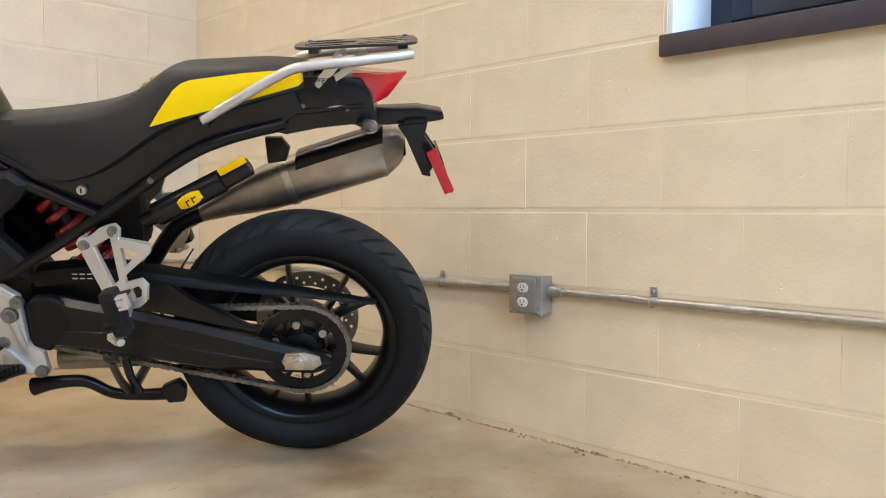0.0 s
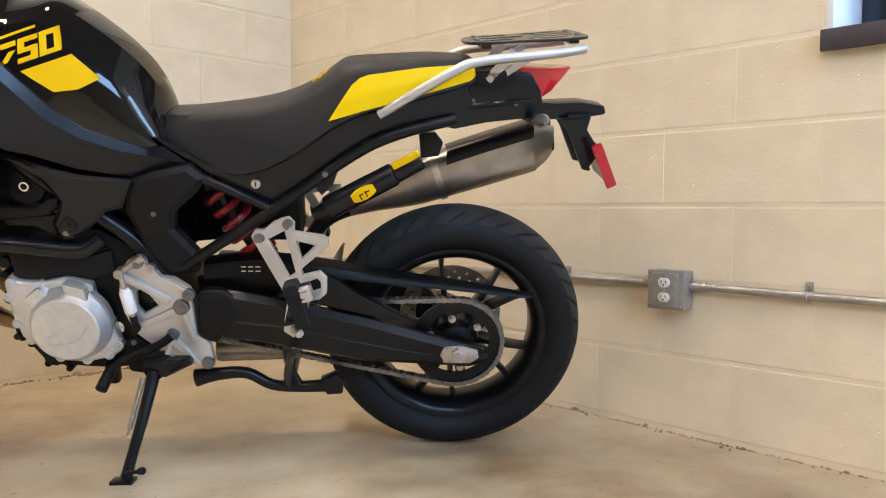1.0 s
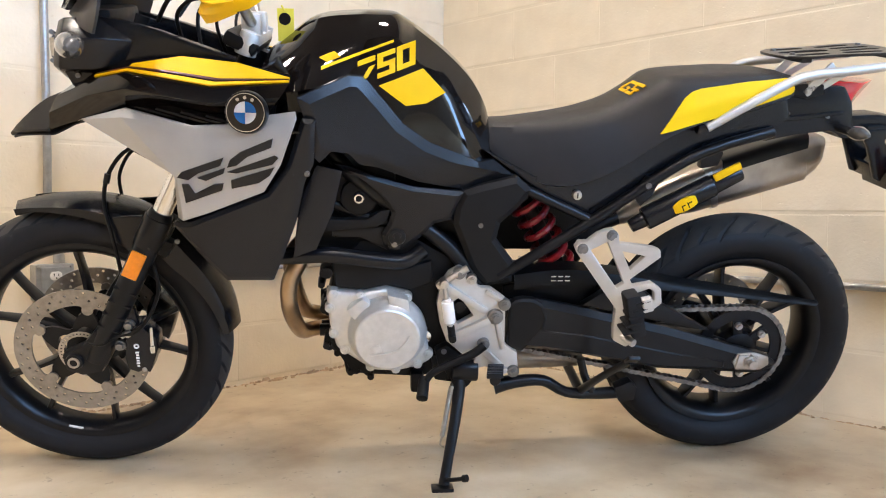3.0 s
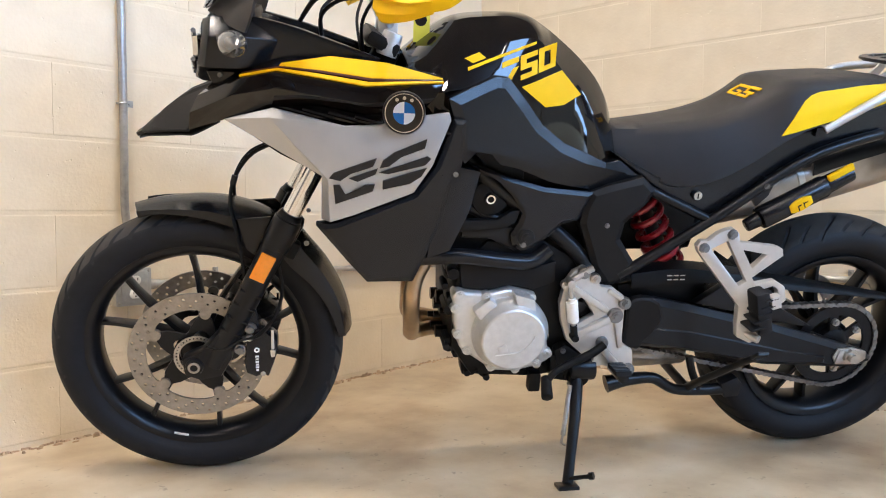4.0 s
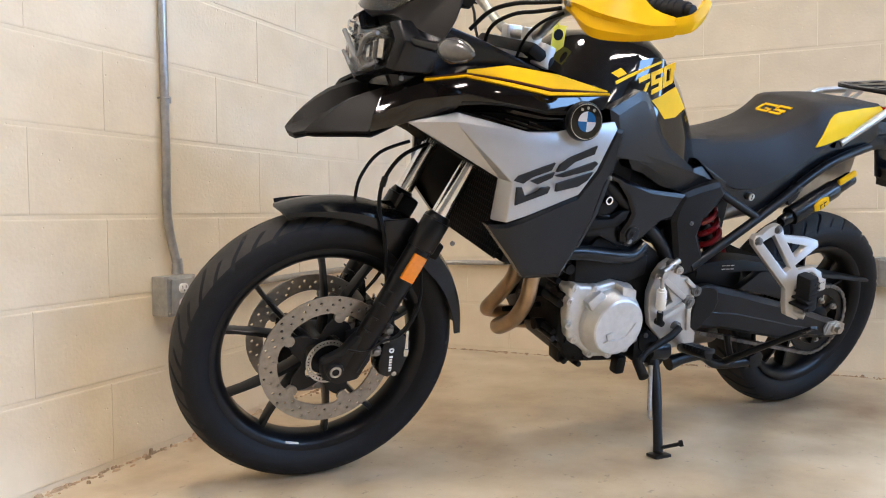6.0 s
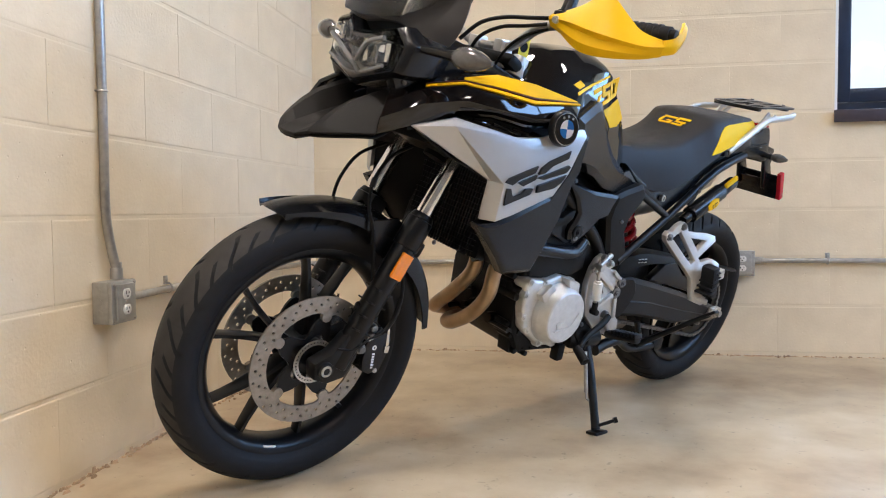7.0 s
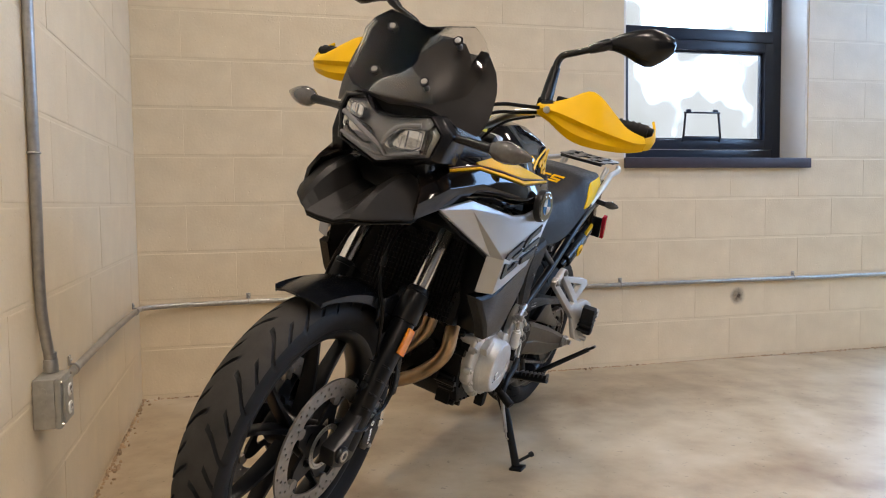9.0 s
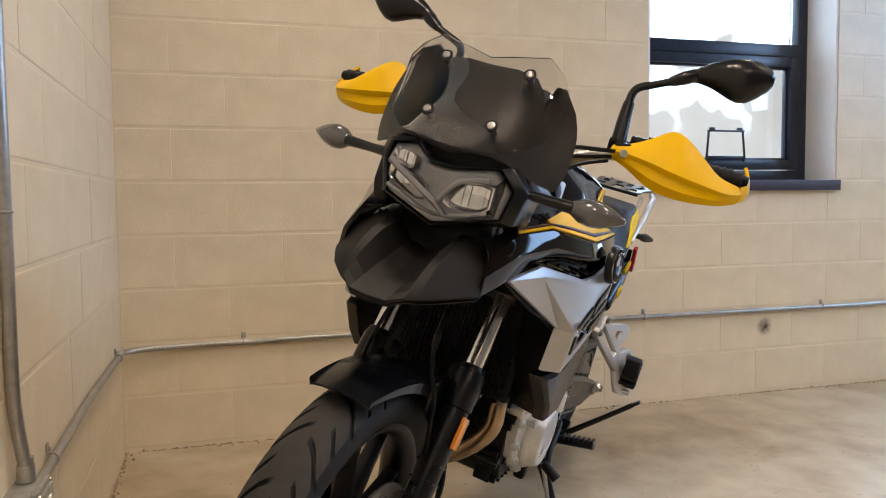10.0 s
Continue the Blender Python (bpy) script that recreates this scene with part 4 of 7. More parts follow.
hose = part("brake_hose", tube([(1.376, 0.05, 0.822), (1.436, 0.055, 0.794), (1.474, 0.06, 0.742), (1.484, 0.07, 0.687), (1.474, 0.085, 0.636), (1.462, 0.09, 0.56), (1.45, 0.095, 0.44)], 0.0045, 8), DEEP, bike, "black brake hose")
part("hose_clip", rod((1.472, 0.06, 0.748), (1.478, 0.062, 0.728), 0.007, seg=10), SATIN, hose)
part("brake_hose", tube([(1.376, -0.05, 0.806), (1.446, -0.05, 0.778), (1.483, -0.055, 0.725), (1.490, -0.065, 0.672), (1.48, -0.08, 0.60), (1.45, -0.095, 0.44)], 0.004, 8), DEEP, bike, "black brake hose")

# fuel tank: cross-sections from the seat to the steering head
def tank_ring(x, top, w_top, crease, low, belly):
    pts = [(0.0, top), (w_top, top - 0.006), (crease[0] * 0.88, crease[1] + (top - crease[1]) * 0.30), crease, ((crease[0] + low[0]) / 2 + 0.004, (crease[1] + low[1]) / 2), low, (low[0] * 0.7, belly), (0, belly)]
    full = pts + [(-y, z) for y, z in pts[-2:0:-1]]
    return [(x, y, z) for y, z in full]


TANK = [tank_ring(0.638, 0.842, 0.030, (0.066, 0.822), (0.080, 0.790), 0.77), tank_ring(0.653, 0.905, 0.040, (0.086, 0.835), (0.100, 0.795), 0.77), tank_ring(0.687, 0.965, 0.050, (0.110, 0.862), (0.120, 0.802), 0.77), tank_ring(0.732, 1.012, 0.058, (0.126, 0.918), (0.140, 0.820), 0.77), tank_ring(0.782, 1.052, 0.064, (0.136, 0.974), (0.153, 0.835), 0.78),
        tank_ring(0.831, 1.085, 0.070, (0.141, 1.030), (0.166, 0.868), 0.80), tank_ring(0.867, 1.099, 0.074, (0.143, 1.056), (0.176, 0.898), 0.82), tank_ring(0.961, 1.097, 0.075, (0.146, 1.036), (0.190, 0.955), 0.85), tank_ring(1.02, 1.086, 0.07, (0.150, 1.024), (0.200, 0.958), 0.87), tank_ring(1.068, 1.056, 0.06, (0.156, 1.006), (0.206, 0.950), 0.88), tank_ring(1.12, 1.015, 0.05, (0.15, 0.990), (0.19, 0.95), 0.90)]
cols = [spline([r[i] for r in TANK], 4) for i in range(len(TANK[0]))]
tank = part("fuel_tank", finish(rings([list(r) for r in zip(*cols)])), GLOSS, bike, "gloss black fuel tank with yellow graphics", sharp=24)


def tank_y(x, z):
    """How far out the tank's flank lies at a height."""
    for a, b in zip(TANK, TANK[1:]):
        if a[0][0] <= x <= b[0][0]:
            t = (x - a[0][0]) / (b[0][0] - a[0][0])
            p = [(a[k][1] * (1 - t) + b[k][1] * t, a[k][2] * (1 - t) + b[k][2] * t) for k in (3, 4, 5)]
            return float(np.interp(z, [p[2][1], p[1][1], p[0][1]], [p[2][0], p[1][0], p[0][0]]))
    return 0.15


def decal(name, outline, mat, parent, surface, lift=0.0025, label="", cuts=4):
    for s in (1, -1):
        bm = skin_plate(outline, lambda x, z: surface(x, z) + lift, 0.004, 0.0, cuts)
        part(name, bm if s == 1 else flip(bm), mat, parent, label)


decal("yellow_patch", [(0.890, 0.962), (0.800, 0.994), (0.752, 0.945), (0.792, 0.925), (0.835, 0.921)], YELLOW, tank, tank_y, label="yellow tank graphic")
decal("yellow_line", [(1.003, 0.992), (1.003, 0.998), (0.860, 1.050), (0.860, 1.045)], YELLOW, tank, tank_y, cuts=5)
decal("badge", [(1.008, 1.014), (0.992, 1.006), (0.965, 1.016), (0.978, 1.026)], YELLOW, tank, tank_y, label="small yellow badge")


# the number's strokes: from x to x along the flank, and from height to height over its sloping foot
def stroke(x0, x1, h0, h1, lean=0.0):
    foot = [(x, 0.975 + (0.893 - x) * 0.36) for x in (x0, x1)]
    return [(foot[0][0] + lean * h0, foot[0][1] + h0), (foot[1][0] + lean * h0, foot[1][1] + h0), (foot[1][0] + lean * h1, foot[1][1] + h1), (foot[0][0] + lean * h1, foot[0][1] + h1)]


STROKES = [stroke(0.897, 0.932, 0.037, 0.047), stroke(0.920, 0.932, 0.012, 0.037, -0.62),
           stroke(0.857, 0.893, 0.0, 0.0095), stroke(0.857, 0.893, 0.0185, 0.0275), stroke(0.857, 0.893, 0.037, 0.0465), stroke(0.857, 0.869, 0.0095, 0.0185), stroke(0.881, 0.893, 0.0275, 0.037),
           stroke(0.842, 0.854, 0.0, 0.0465), stroke(0.816, 0.828, 0.0, 0.0465), stroke(0.828, 0.842, 0.0, 0.0095), stroke(0.828, 0.842, 0.037, 0.0465)]
for s in (1, -1):
    for first, last in ((0, 2), (2, 7), (7, 11)):
        num = merge(*[skin_plate(q if s == 1 else [(2 * 0.874 - x, z) for x, z in q], lambda x, z: tank_y(x, z) + 0.003, 0.004, 0.0, 2) for q in STROKES[first:last]])
        part("digit", num if s == 1 else flip(num), YELLOW, tank, "yellow digit of the number 750")

# black flank under the tank
def flank_y(x, z):
    return float(np.interp(x, [0.66, 0.74, 0.85, 0.95, 1.05, 1.12], [0.128, 0.155, 0.185, 0.215, 0.245, 0.255])) - 0.10 * max(0, z - 0.90) - 0.05 * max(0, 0.80 - z)


FLANK = [(1.032, 0.895), (1.048, 0.945), (0.95, 0.985), (0.922, 0.982), (0.878, 0.932), (0.842, 0.888), (0.785, 0.846), (0.72, 0.818), (0.676, 0.798), (0.644, 0.803), (0.597, 0.768), (0.62, 0.757), (0.71, 0.738), (0.81, 0.763), (0.89, 0.798), (0.93, 0.808), (0.955, 0.836), (0.985, 0.836), (1.008, 0.815), (1.024, 0.835)]
for s in (1, -1):
    bm = crowned(FLANK, flank_y, 0.020, 0.0075, 0.045)
    part("tank_side_panel", bm if s == 1 else flip(bm), BLACK, bike, "matte black tank side panel", sharp=14)

# silver panel: a front facet that splays out, a flat rear face with the letter bars, a bent strip along the top and a short leg
def folded(points, faces, thick=0.009, bevel=0.0012):
    """A folded panel from named corners, thickened behind its face."""
    bm = bmesh.new()
    vs = {k: bm.verts.new(p) for k, p in points.items()}
    for f in faces:
        bm.faces.new([vs[k] for k in f])
    bmesh.ops.triangulate(bm, faces=[f for f in bm.faces if len(f.verts) > 4])
    r = bmesh.ops.extrude_face_region(bm, geom=bm.faces[:])
    moved = {v for v in r["geom"] if isinstance(v, bmesh.types.BMVert)}
    for v in bm.verts:
        if v not in moved:
            v.co.y -= thick
    return finish(bm, bevel, 60, 1)


def silver_y(x, z):
    return 0.261 + 0.03 * (1.24 - x) - 0.08 * max(0, 0.79 - z)


SILVER_AT = dict(a=(1.477, 0.162, 0.885), t1=(1.382, 0.190, 0.913), t2=(1.246, 0.244, 0.890), t3=(1.18, 0.252, 0.895), t4=(1.10, 0.256, 0.914), t5=(1.049, 0.258, 0.922),
                 l1=(1.390, 0.1972, 0.896), k0=(1.219, 0.2616, 0.863), k5=(1.13, 0.2643, 0.884), k6=(1.046, 0.2668, 0.909), d=(1.290, 0.228, 0.790), k1=(1.278, 0.2600, 0.790), c=(1.291, 0.222, 0.700), c2=(1.274, 0.2530, 0.703),
                 e1=(1.226, 0.2558, 0.719), e2=(1.113, 0.2630, 0.766), e3=(1.079, 0.2658, 0.820))
SILVER_FACES = ("a l1 k0 t2 t1".split(), "k0 k5 k6 t5 t4 t3 t2".split(), "a d k1 k0 l1".split(), "d c c2 k1".split(), "k1 c2 e1 e2 e3 k6 k5 k0".split())
GS_BARS = [
    [(1.276, 0.794), (1.267, 0.805), (1.186, 0.834), (1.193, 0.818), (1.235, 0.803), (1.255, 0.789)],
    [(1.268, 0.781), (1.256, 0.781), (1.245, 0.762), (1.218, 0.770), (1.209, 0.781), (1.189, 0.783), (1.193, 0.769), (1.264, 0.742)],
    [(1.238, 0.794), (1.184, 0.814), (1.188, 0.803), (1.222, 0.788)],
    [(1.180, 0.815), (1.174, 0.830), (1.153, 0.846), (1.091, 0.873), (1.095, 0.855), (1.140, 0.837), (1.162, 0.819)],
    [(1.181, 0.806), (1.089, 0.840), (1.082, 0.835), (1.094, 0.822), (1.163, 0.804)],
    [(1.174, 0.773), (1.174, 0.790), (1.090, 0.817), (1.100, 0.800), (1.122, 0.785)]]
for s in (1, -1):
    bm = folded(SILVER_AT, SILVER_FACES)
    panel_ = part("silver_panel", bm if s == 1 else flip(bm), SILVER, bike, "silver painted front side panel with black bars", sharp=26)
    for g in GS_BARS:
        b = skin_plate(g, lambda x, z: silver_y(x, z) + 0.0042, 0.009, 0.0, 0)
        part("black_bar", b if s == 1 else flip(b), BLACK, panel_)

# gloss black arm from the beak to the tank, with the yellow stripe on its upper facet
R0 = [(1.50, 0.100, 0.950), (1.43, 0.122, 0.987), (1.355, 0.150, 1.004), (1.27, 0.165, 1.010), (1.16, 0.182, 1.002), (1.06, 0.205, 0.986)]
R1 = [(1.53, 0.132, 0.925), (1.448, 0.148, 0.962), (1.375, 0.186, 0.980), (1.30, 0.213, 0.971), (1.21, 0.238, 0.960), (1.06, 0.240, 0.972)]
R2 = [(1.545, 0.142, 0.893), (1.46, 0.165, 0.932), (1.375, 0.202, 0.952), (1.30, 0.228, 0.944), (1.21, 0.250, 0.934), (1.075, 0.250, 0.948)]
R3 = [(1.548, 0.142, 0.858), (1.475, 0.160, 0.884), (1.385, 0.172, 0.912), (1.29, 0.195, 0.918), (1.21, 0.215, 0.906), (1.10, 0.232, 0.915)]


def between(a, b, t):
    return tuple(p + (q - p) * t for p, q in zip(a, b))


for s in (1, -1):
    bm = sheet([R0, R1, R2, R3], 0.010, 1, 1, 0.003)
    arm = part("upper_fairing", bm if s == 1 else flip(bm), GLOSS, bike, "gloss black upper fairing with a yellow stripe", sharp=20)
    for mat, t0, t1, i0, nm, lift in ((YELLOW, 0.05, 0.66, 2, "yellow_stripe", 0.0035), (MAROON, 0.66, 0.73, 1, "red_line", 0.0030), (YELLOW, 0.80, 0.93, 1, "yellow_line", 0.0035)):
        a = [between(p, q, t0) for p, q in zip(R0, R1)][i0:]
        b = [between(p, q, t1) for p, q in zip(R0, R1)][i0:]
        if nm == "yellow_stripe":
            a[0] = between(a[0], b[0], 0.7)
            a[-1] = between(a[-1], b[-1], 0.8)
        a = [(x, y + lift * 0.35, z + lift) for x, y, z in a]
        b = [(x, y + lift * 0.35, z + lift) for x, y, z in b]
        st = sheet([a, b], 0.003, 1, 1)
        part(nm, st if s == 1 else flip(st), mat, arm)
    vent = sheet([[(x - 0.01, y - 0.028, z + 0.01) for x, y, z in R3[1:]], [(1.46, 0.13, 0.87), (1.385, 0.15, 0.885), (1.29, 0.175, 0.865), (1.21, 0.19, 0.865), (1.10, 0.21, 0.88)]], 0.006, 1, 3)
    part("vent_backing", vent if s == 1 else flip(vent), DEEP, arm)
    for k in range(6):
        t = k / 5
        x0 = 1.375 - 0.05 * k
        fin = tube([(x0, 0.165 + 0.012 * k, 0.914 - 0.004 * k), (x0 - 0.06, 0.185 + 0.012 * k, 0.902 - 0.004 * k), (x0 - 0.11, 0.192 + 0.010 * k, 0.888 - 0.002 * k)], 0.004, 6, 3)
        part("vent_fin", fin if s == 1 else flip(fin), GLOSS, arm)
    # round badge where tank, arm and panel meet
    b0 = Vector((1.136, 0.262, 0.921))
    way = Vector((0.10, 0.985, 0.12)).normalized()
    base_ = rod(b0, b0 + 0.016 * way, 0.041, 0.039, 40, 0.003)
    badge = part("badge", base_ if s == 1 else flip(base_), SATIN, bike, "round badge in blue and white quarters")
    inner = merge(rod(b0 + 0.0155 * way, b0 + 0.0172 * way, 0.036, seg=40))
    part("badge_rim", inner if s == 1 else flip(inner), CHROME, badge)
    inner = merge(rod(b0 + 0.0165 * way, b0 + 0.0180 * way, 0.0345, seg=40))
    part("badge_ring", inner if s == 1 else flip(inner), GLOSS, badge)
    fwd = way.cross(Vector((0, 0, 1))).normalized()
    upw = fwd.cross(way).normalized()
    for q, mt in enumerate((IVORY, BLUE, IVORY, BLUE)):
        wedge = bmesh.new()
        cpt = b0 + 0.0188 * way
        arc = [cpt + 0.0205 * (math.cos(t) * fwd + math.sin(t) * upw) for t in np.linspace(q * math.pi / 2, (q + 1) * math.pi / 2, 9)]
        wedge.faces.new([wedge.verts.new(v) for v in [cpt] + arc])
        bmesh.ops.solidify(wedge, geom=wedge.faces[:], thickness=0.001)
        bmesh.ops.recalc_face_normals(wedge, faces=wedge.faces)
        part("quarter", wedge if s == 1 else flip(wedge), mt, badge)
    marks = bmesh.new()
    for t in (60, 90, 120):
        c = b0 + 0.0182 * way + 0.0275 * (math.cos(radians(t)) * fwd + math.sin(radians(t)) * upw)
        marks = merge(marks, rod(c, c + 0.0012 * way, 0.0034, seg=8))
    part("badge_mark", marks if s == 1 else flip(marks), CHROME, badge)

# lower shroud beside the radiator
def shroud_y(x, z):
    return 0.252 - 0.30 * max(0, x - 1.235) - 0.10 * max(0, 0.68 - z)


SHROUD = [(1.303, 0.690), (1.262, 0.697), (1.228, 0.712), (1.110, 0.760), (1.068, 0.817), (1.038, 0.908), (1.012, 0.905), (1.018, 0.818), (1.036, 0.782), (1.056, 0.697), (1.083, 0.627), (1.106, 0.570), (1.200, 0.570), (1.236, 0.612)]
for s in (1, -1):
    bm = crowned(SHROUD, shroud_y, 0.009, 0.006, 0.026)
    part("radiator_shroud", bm if s == 1 else flip(bm), BLACK, bike, "matte black radiator shroud", sharp=14)
    part("bolt", bolt((1.030, s * 0.249, 0.800), 0.0055, 0.006, (0, s, 0)), BOLT, bike)
    duct = sheet([[(x, s * y, z) for x, y, z in row] for row in (
        [(1.455, 0.152, 0.876), (1.370, 0.186, 0.826), (1.280, 0.222, 0.782), (1.278, 0.216, 0.700), (1.228, 0.236, 0.615), (1.192, 0.234, 0.574)],
        [(1.380, 0.128, 0.880), (1.310, 0.150, 0.835), (1.235, 0.172, 0.785), (1.228, 0.170, 0.705), (1.205, 0.178, 0.620), (1.180, 0.180, 0.575)],
        [(1.300, 0.110, 0.885), (1.240, 0.120, 0.840), (1.190, 0.130, 0.788), (1.180, 0.132, 0.705), (1.175, 0.135, 0.620), (1.170, 0.138, 0.575)])], 0.004, 2, 2)
    part("inner_shroud", duct, DEEP, bike, "dark inner wall of the radiator duct")
rad = part("radiator", merge(box(1.165, 0, 0.70, 0.035, 0.30, 0.26, 0.006, turn=Matrix.Rotation(radians(-12), 4, "Y"))), DEEP, bike, "black radiator behind a mesh guard")
for k in range(17):
    z = 0.59 + 0.0135 * k
    part("radiator_fin", box(1.186 - (z - 0.70) * 0.21, 0, z, 0.005, 0.27, 0.003), DEEP, rad)
for k in range(26):
    y = -0.125 + 0.010 * k
    part("radiator_rib", box(1.188, y, 0.70, 0.005, 0.003, 0.25, turn=Matrix.Rotation(radians(-12), 4, "Y")), DEEP, rad)
# dark filler blocks added to stop the view through the bodywork
part("airbox_filler", box(1.00, 0, 0.80, 0.30, 0.24, 0.28, 0.03), DEEP, bike, "dark filler block over the engine")
part("rear_filler", box(0.80, 0, 0.72, 0.24, 0.20, 0.20, 0.03), DEEP, bike, "dark filler block behind the engine")
part("head_filler", box(1.30, 0, 0.915, 0.26, 0.20, 0.10, 0.03), DEEP, bike, "dark filler block round the steering head")
part("spring_filler", box(0.50, -0.06, 0.64, 0.26, 0.10, 0.20, 0.03), DEEP, bike, "dark filler block behind the spring")

# beak
ST = [(0.0, [(1.485, 0.895), (1.56, 0.866), (1.630, 0.842), (1.676, 0.830)]), (0.034, [(1.485, 0.902), (1.565, 0.874), (1.632, 0.848), (1.672, 0.831)]), (0.058, [(1.490, 0.938), (1.568, 0.910), (1.628, 0.869), (1.656, 0.841)]), (0.074, [(1.490, 0.944), (1.570, 0.912), (1.622, 0.871), (1.646, 0.842)]), (0.100, [(1.490, 0.935), (1.555, 0.898), (1.598, 0.868), (1.622, 0.848)]), (0.130, [(1.495, 0.915), (1.530, 0.890), (1.552, 0.872), (1.575, 0.856)]), (0.142, [(1.495, 0.905), (1.525, 0.882), (1.545, 0.866), (1.552, 0.858)])]
full = [(-y, p) for y, p in ST[:0:-1]] + ST
top_rows = [[(x, y, z) for x, z in p] for y, p in full]
bot = [[(x - 0.006, y * 0.97, z - 0.008 - 0.020 * (1 - k / 3)) for k, (x, z) in enumerate(p)] for y, p in full]
beak = part("beak", merge(sheet(top_rows, 0.008, 1, 2, 0.002), sheet(bot, 0.004, 1, 2)), CHARCOAL, bike, "charcoal plastic beak under the headlamp", sharp=16)

# headlamp, one side taller than the other
LAMP = [(-0.090, 1.060), (-0.048, 1.068), (-0.016, 1.044), (0.030, 1.046), (0.098, 1.062), (0.128, 1.034), (0.121, 0.988), (0.018, 0.955), (-0.075, 0.982), (-0.096, 1.036)]


def lamp_x(y, z):
    return 1.548 - 1.1 * y * y - 0.22 * (z - 0.95)


def lamp_loop(k, dx):
    cy, cz = 0.012, 1.012
    return [(lamp_x(y, z) + dx, cy + (y - cy) * k, cz + (z - cz) * k) for y, z in LAMP]


head = part("headlamp", finish(rings([lamp_loop(1.0, -0.14), lamp_loop(1.32, -0.075), lamp_loop(1.27, -0.014), lamp_loop(1.13, 0.002), lamp_loop(1.075, -0.002), lamp_loop(1.06, -0.050), lamp_loop(0.5, -0.06)]), 0.003), BLACK, bike, "headlamp in a black housing")
part("lamp_bezel", finish(rings([lamp_loop(1.05, -0.006), lamp_loop(0.95, -0.015), lamp_loop(0.55, -0.020), lamp_loop(0.05, -0.020)])), LAMP_GREY, head, "grey lamp interior")
part("lens", finish(rings([lamp_loop(1.065, -0.006), lamp_loop(1.0, 0.005), lamp_loop(0.5, 0.010)])), LENS, head, "clear headlamp lens")
for cy, cz, w, h, tilt in ((-0.046, 1.006, 0.072, 0.034, -0.35), (0.070, 1.011, 0.080, 0.048, 0.10), (-0.062, 1.044, 0.040, 0.026, -0.2)):
    bowl = rings([[(1.529 + dx, cy + w * k * u, cz + h * k * v + tilt * w * k * u) for u, v in ((-.5, -.35), (-.3, -.5), (.3, -.5), (.5, -.3), (.5, .4), (.25, .5), (-.3, .45), (-.5, .2))] for k, dx in ((1.10, -0.004), (1.06, 0.006), (1.0, 0.005), (0.7, -0.010), (0.2, -0.014))])
    reflector = part("reflector", finish(bowl), REFLECTOR, head, "bright lamp reflector")
    for n in range(5):
        y = w * (-0.32 + 0.16 * n)
        part("rib", finish(rings([[(x, cy + y + e * (0.6 + 0.3 * (n % 2)), cz + tilt * y + s * h * 0.36) for x, e in ((1.517, -0.006), (1.524 + 0.002 * (n % 3), 0.0), (1.517, 0.006))] for s in (-1, 1)]), 0.0), CHROME if n % 2 else BOLT, reflector)
strip = merge(tube([(1.539, -0.086, 1.034), (1.542, -0.030, 1.008), (1.546, 0.018, 0.985), (1.543, 0.040, 0.968)], 0.006, 8, 3), tube([(1.542, 0.022, 0.990), (1.541, 0.050, 1.030), (1.534, 0.100, 1.046)], 0.005, 8, 3), tube([(1.541, -0.080, 0.992), (1.544, 0.018, 0.966), (1.536, 0.110, 0.992)], 0.004, 8, 3))
part("lamp_brow", box(1.448, 0.010, 1.068, 0.07, 0.20, 0.05, 0.012), DEEP, head)
part("light_guide", strip, GUIDE, head, "grey daytime light guide")
# cowl from the lamp up behind the screen, and back along the sides
CW = [[(1.515, 0.0, 1.075), (1.512, 0.05, 1.082), (1.500, 0.09, 1.082), (1.480, 0.120, 1.072), (1.472, 0.132, 1.066), (1.462, 0.148, 1.060), (1.445, 0.168, 1.054), (1.430, 0.180, 1.050)],
      [(1.490, 0.0, 1.105), (1.485, 0.05, 1.112), (1.474, 0.09, 1.114), (1.458, 0.120, 1.112), (1.450, 0.134, 1.110), (1.442, 0.152, 1.104), (1.428, 0.175, 1.096), (1.415, 0.190, 1.088)],
      [(1.440, 0.0, 1.170), (1.437, 0.05, 1.175), (1.432, 0.09, 1.176), (1.425, 0.112, 1.170), (1.422, 0.122, 1.164), (1.418, 0.140, 1.168), (1.410, 0.165, 1.158), (1.402, 0.187, 1.148)],
      [(1.405, 0.0, 1.238), (1.405, 0.05, 1.240), (1.405, 0.089, 1.233), (1.408, 0.106, 1.214), (1.409, 0.116, 1.196), (1.410, 0.130, 1.226), (1.410, 0.148, 1.225), (1.400, 0.172, 1.190)]]
cowl_rows = [[(x, -y, z) for x, y, z in r[:0:-1]] + r for r in CW]
cowl = part("screen_cowl", sheet(cowl_rows, 0.006, 3, 1), COWL, bike, "charcoal plastic cowl behind the screen")
part("instrument_back", box(1.335, 0, 1.165, 0.05, 0.20, 0.11, 0.015, turn=Matrix.Rotation(radians(-25), 4, "Y")), DEEP, cowl)
for s in (1, -1):
    side = skin_plate([(1.50, 0.945), (1.52, 0.99), (1.505, 1.06), (1.46, 1.085), (1.40, 1.075), (1.32, 1.055), (1.17, 1.005), (1.22, 0.985), (1.36, 0.985), (1.44, 0.955)], lambda x, z: 0.128 - 0.05 * (x - 1.35), 0.03, 0.008, 2)
    part("side_cowl", side if s == 1 else flip(side), BLACK, bike, "matte black cowl beside the headlamp")
    for q in ((1.46, 1.01), (1.485, 0.965)):
        part("bolt", bolt((q[0], s * 0.123, q[1]), 0.005, 0.005, (0, s, 0)), BOLT, bike)
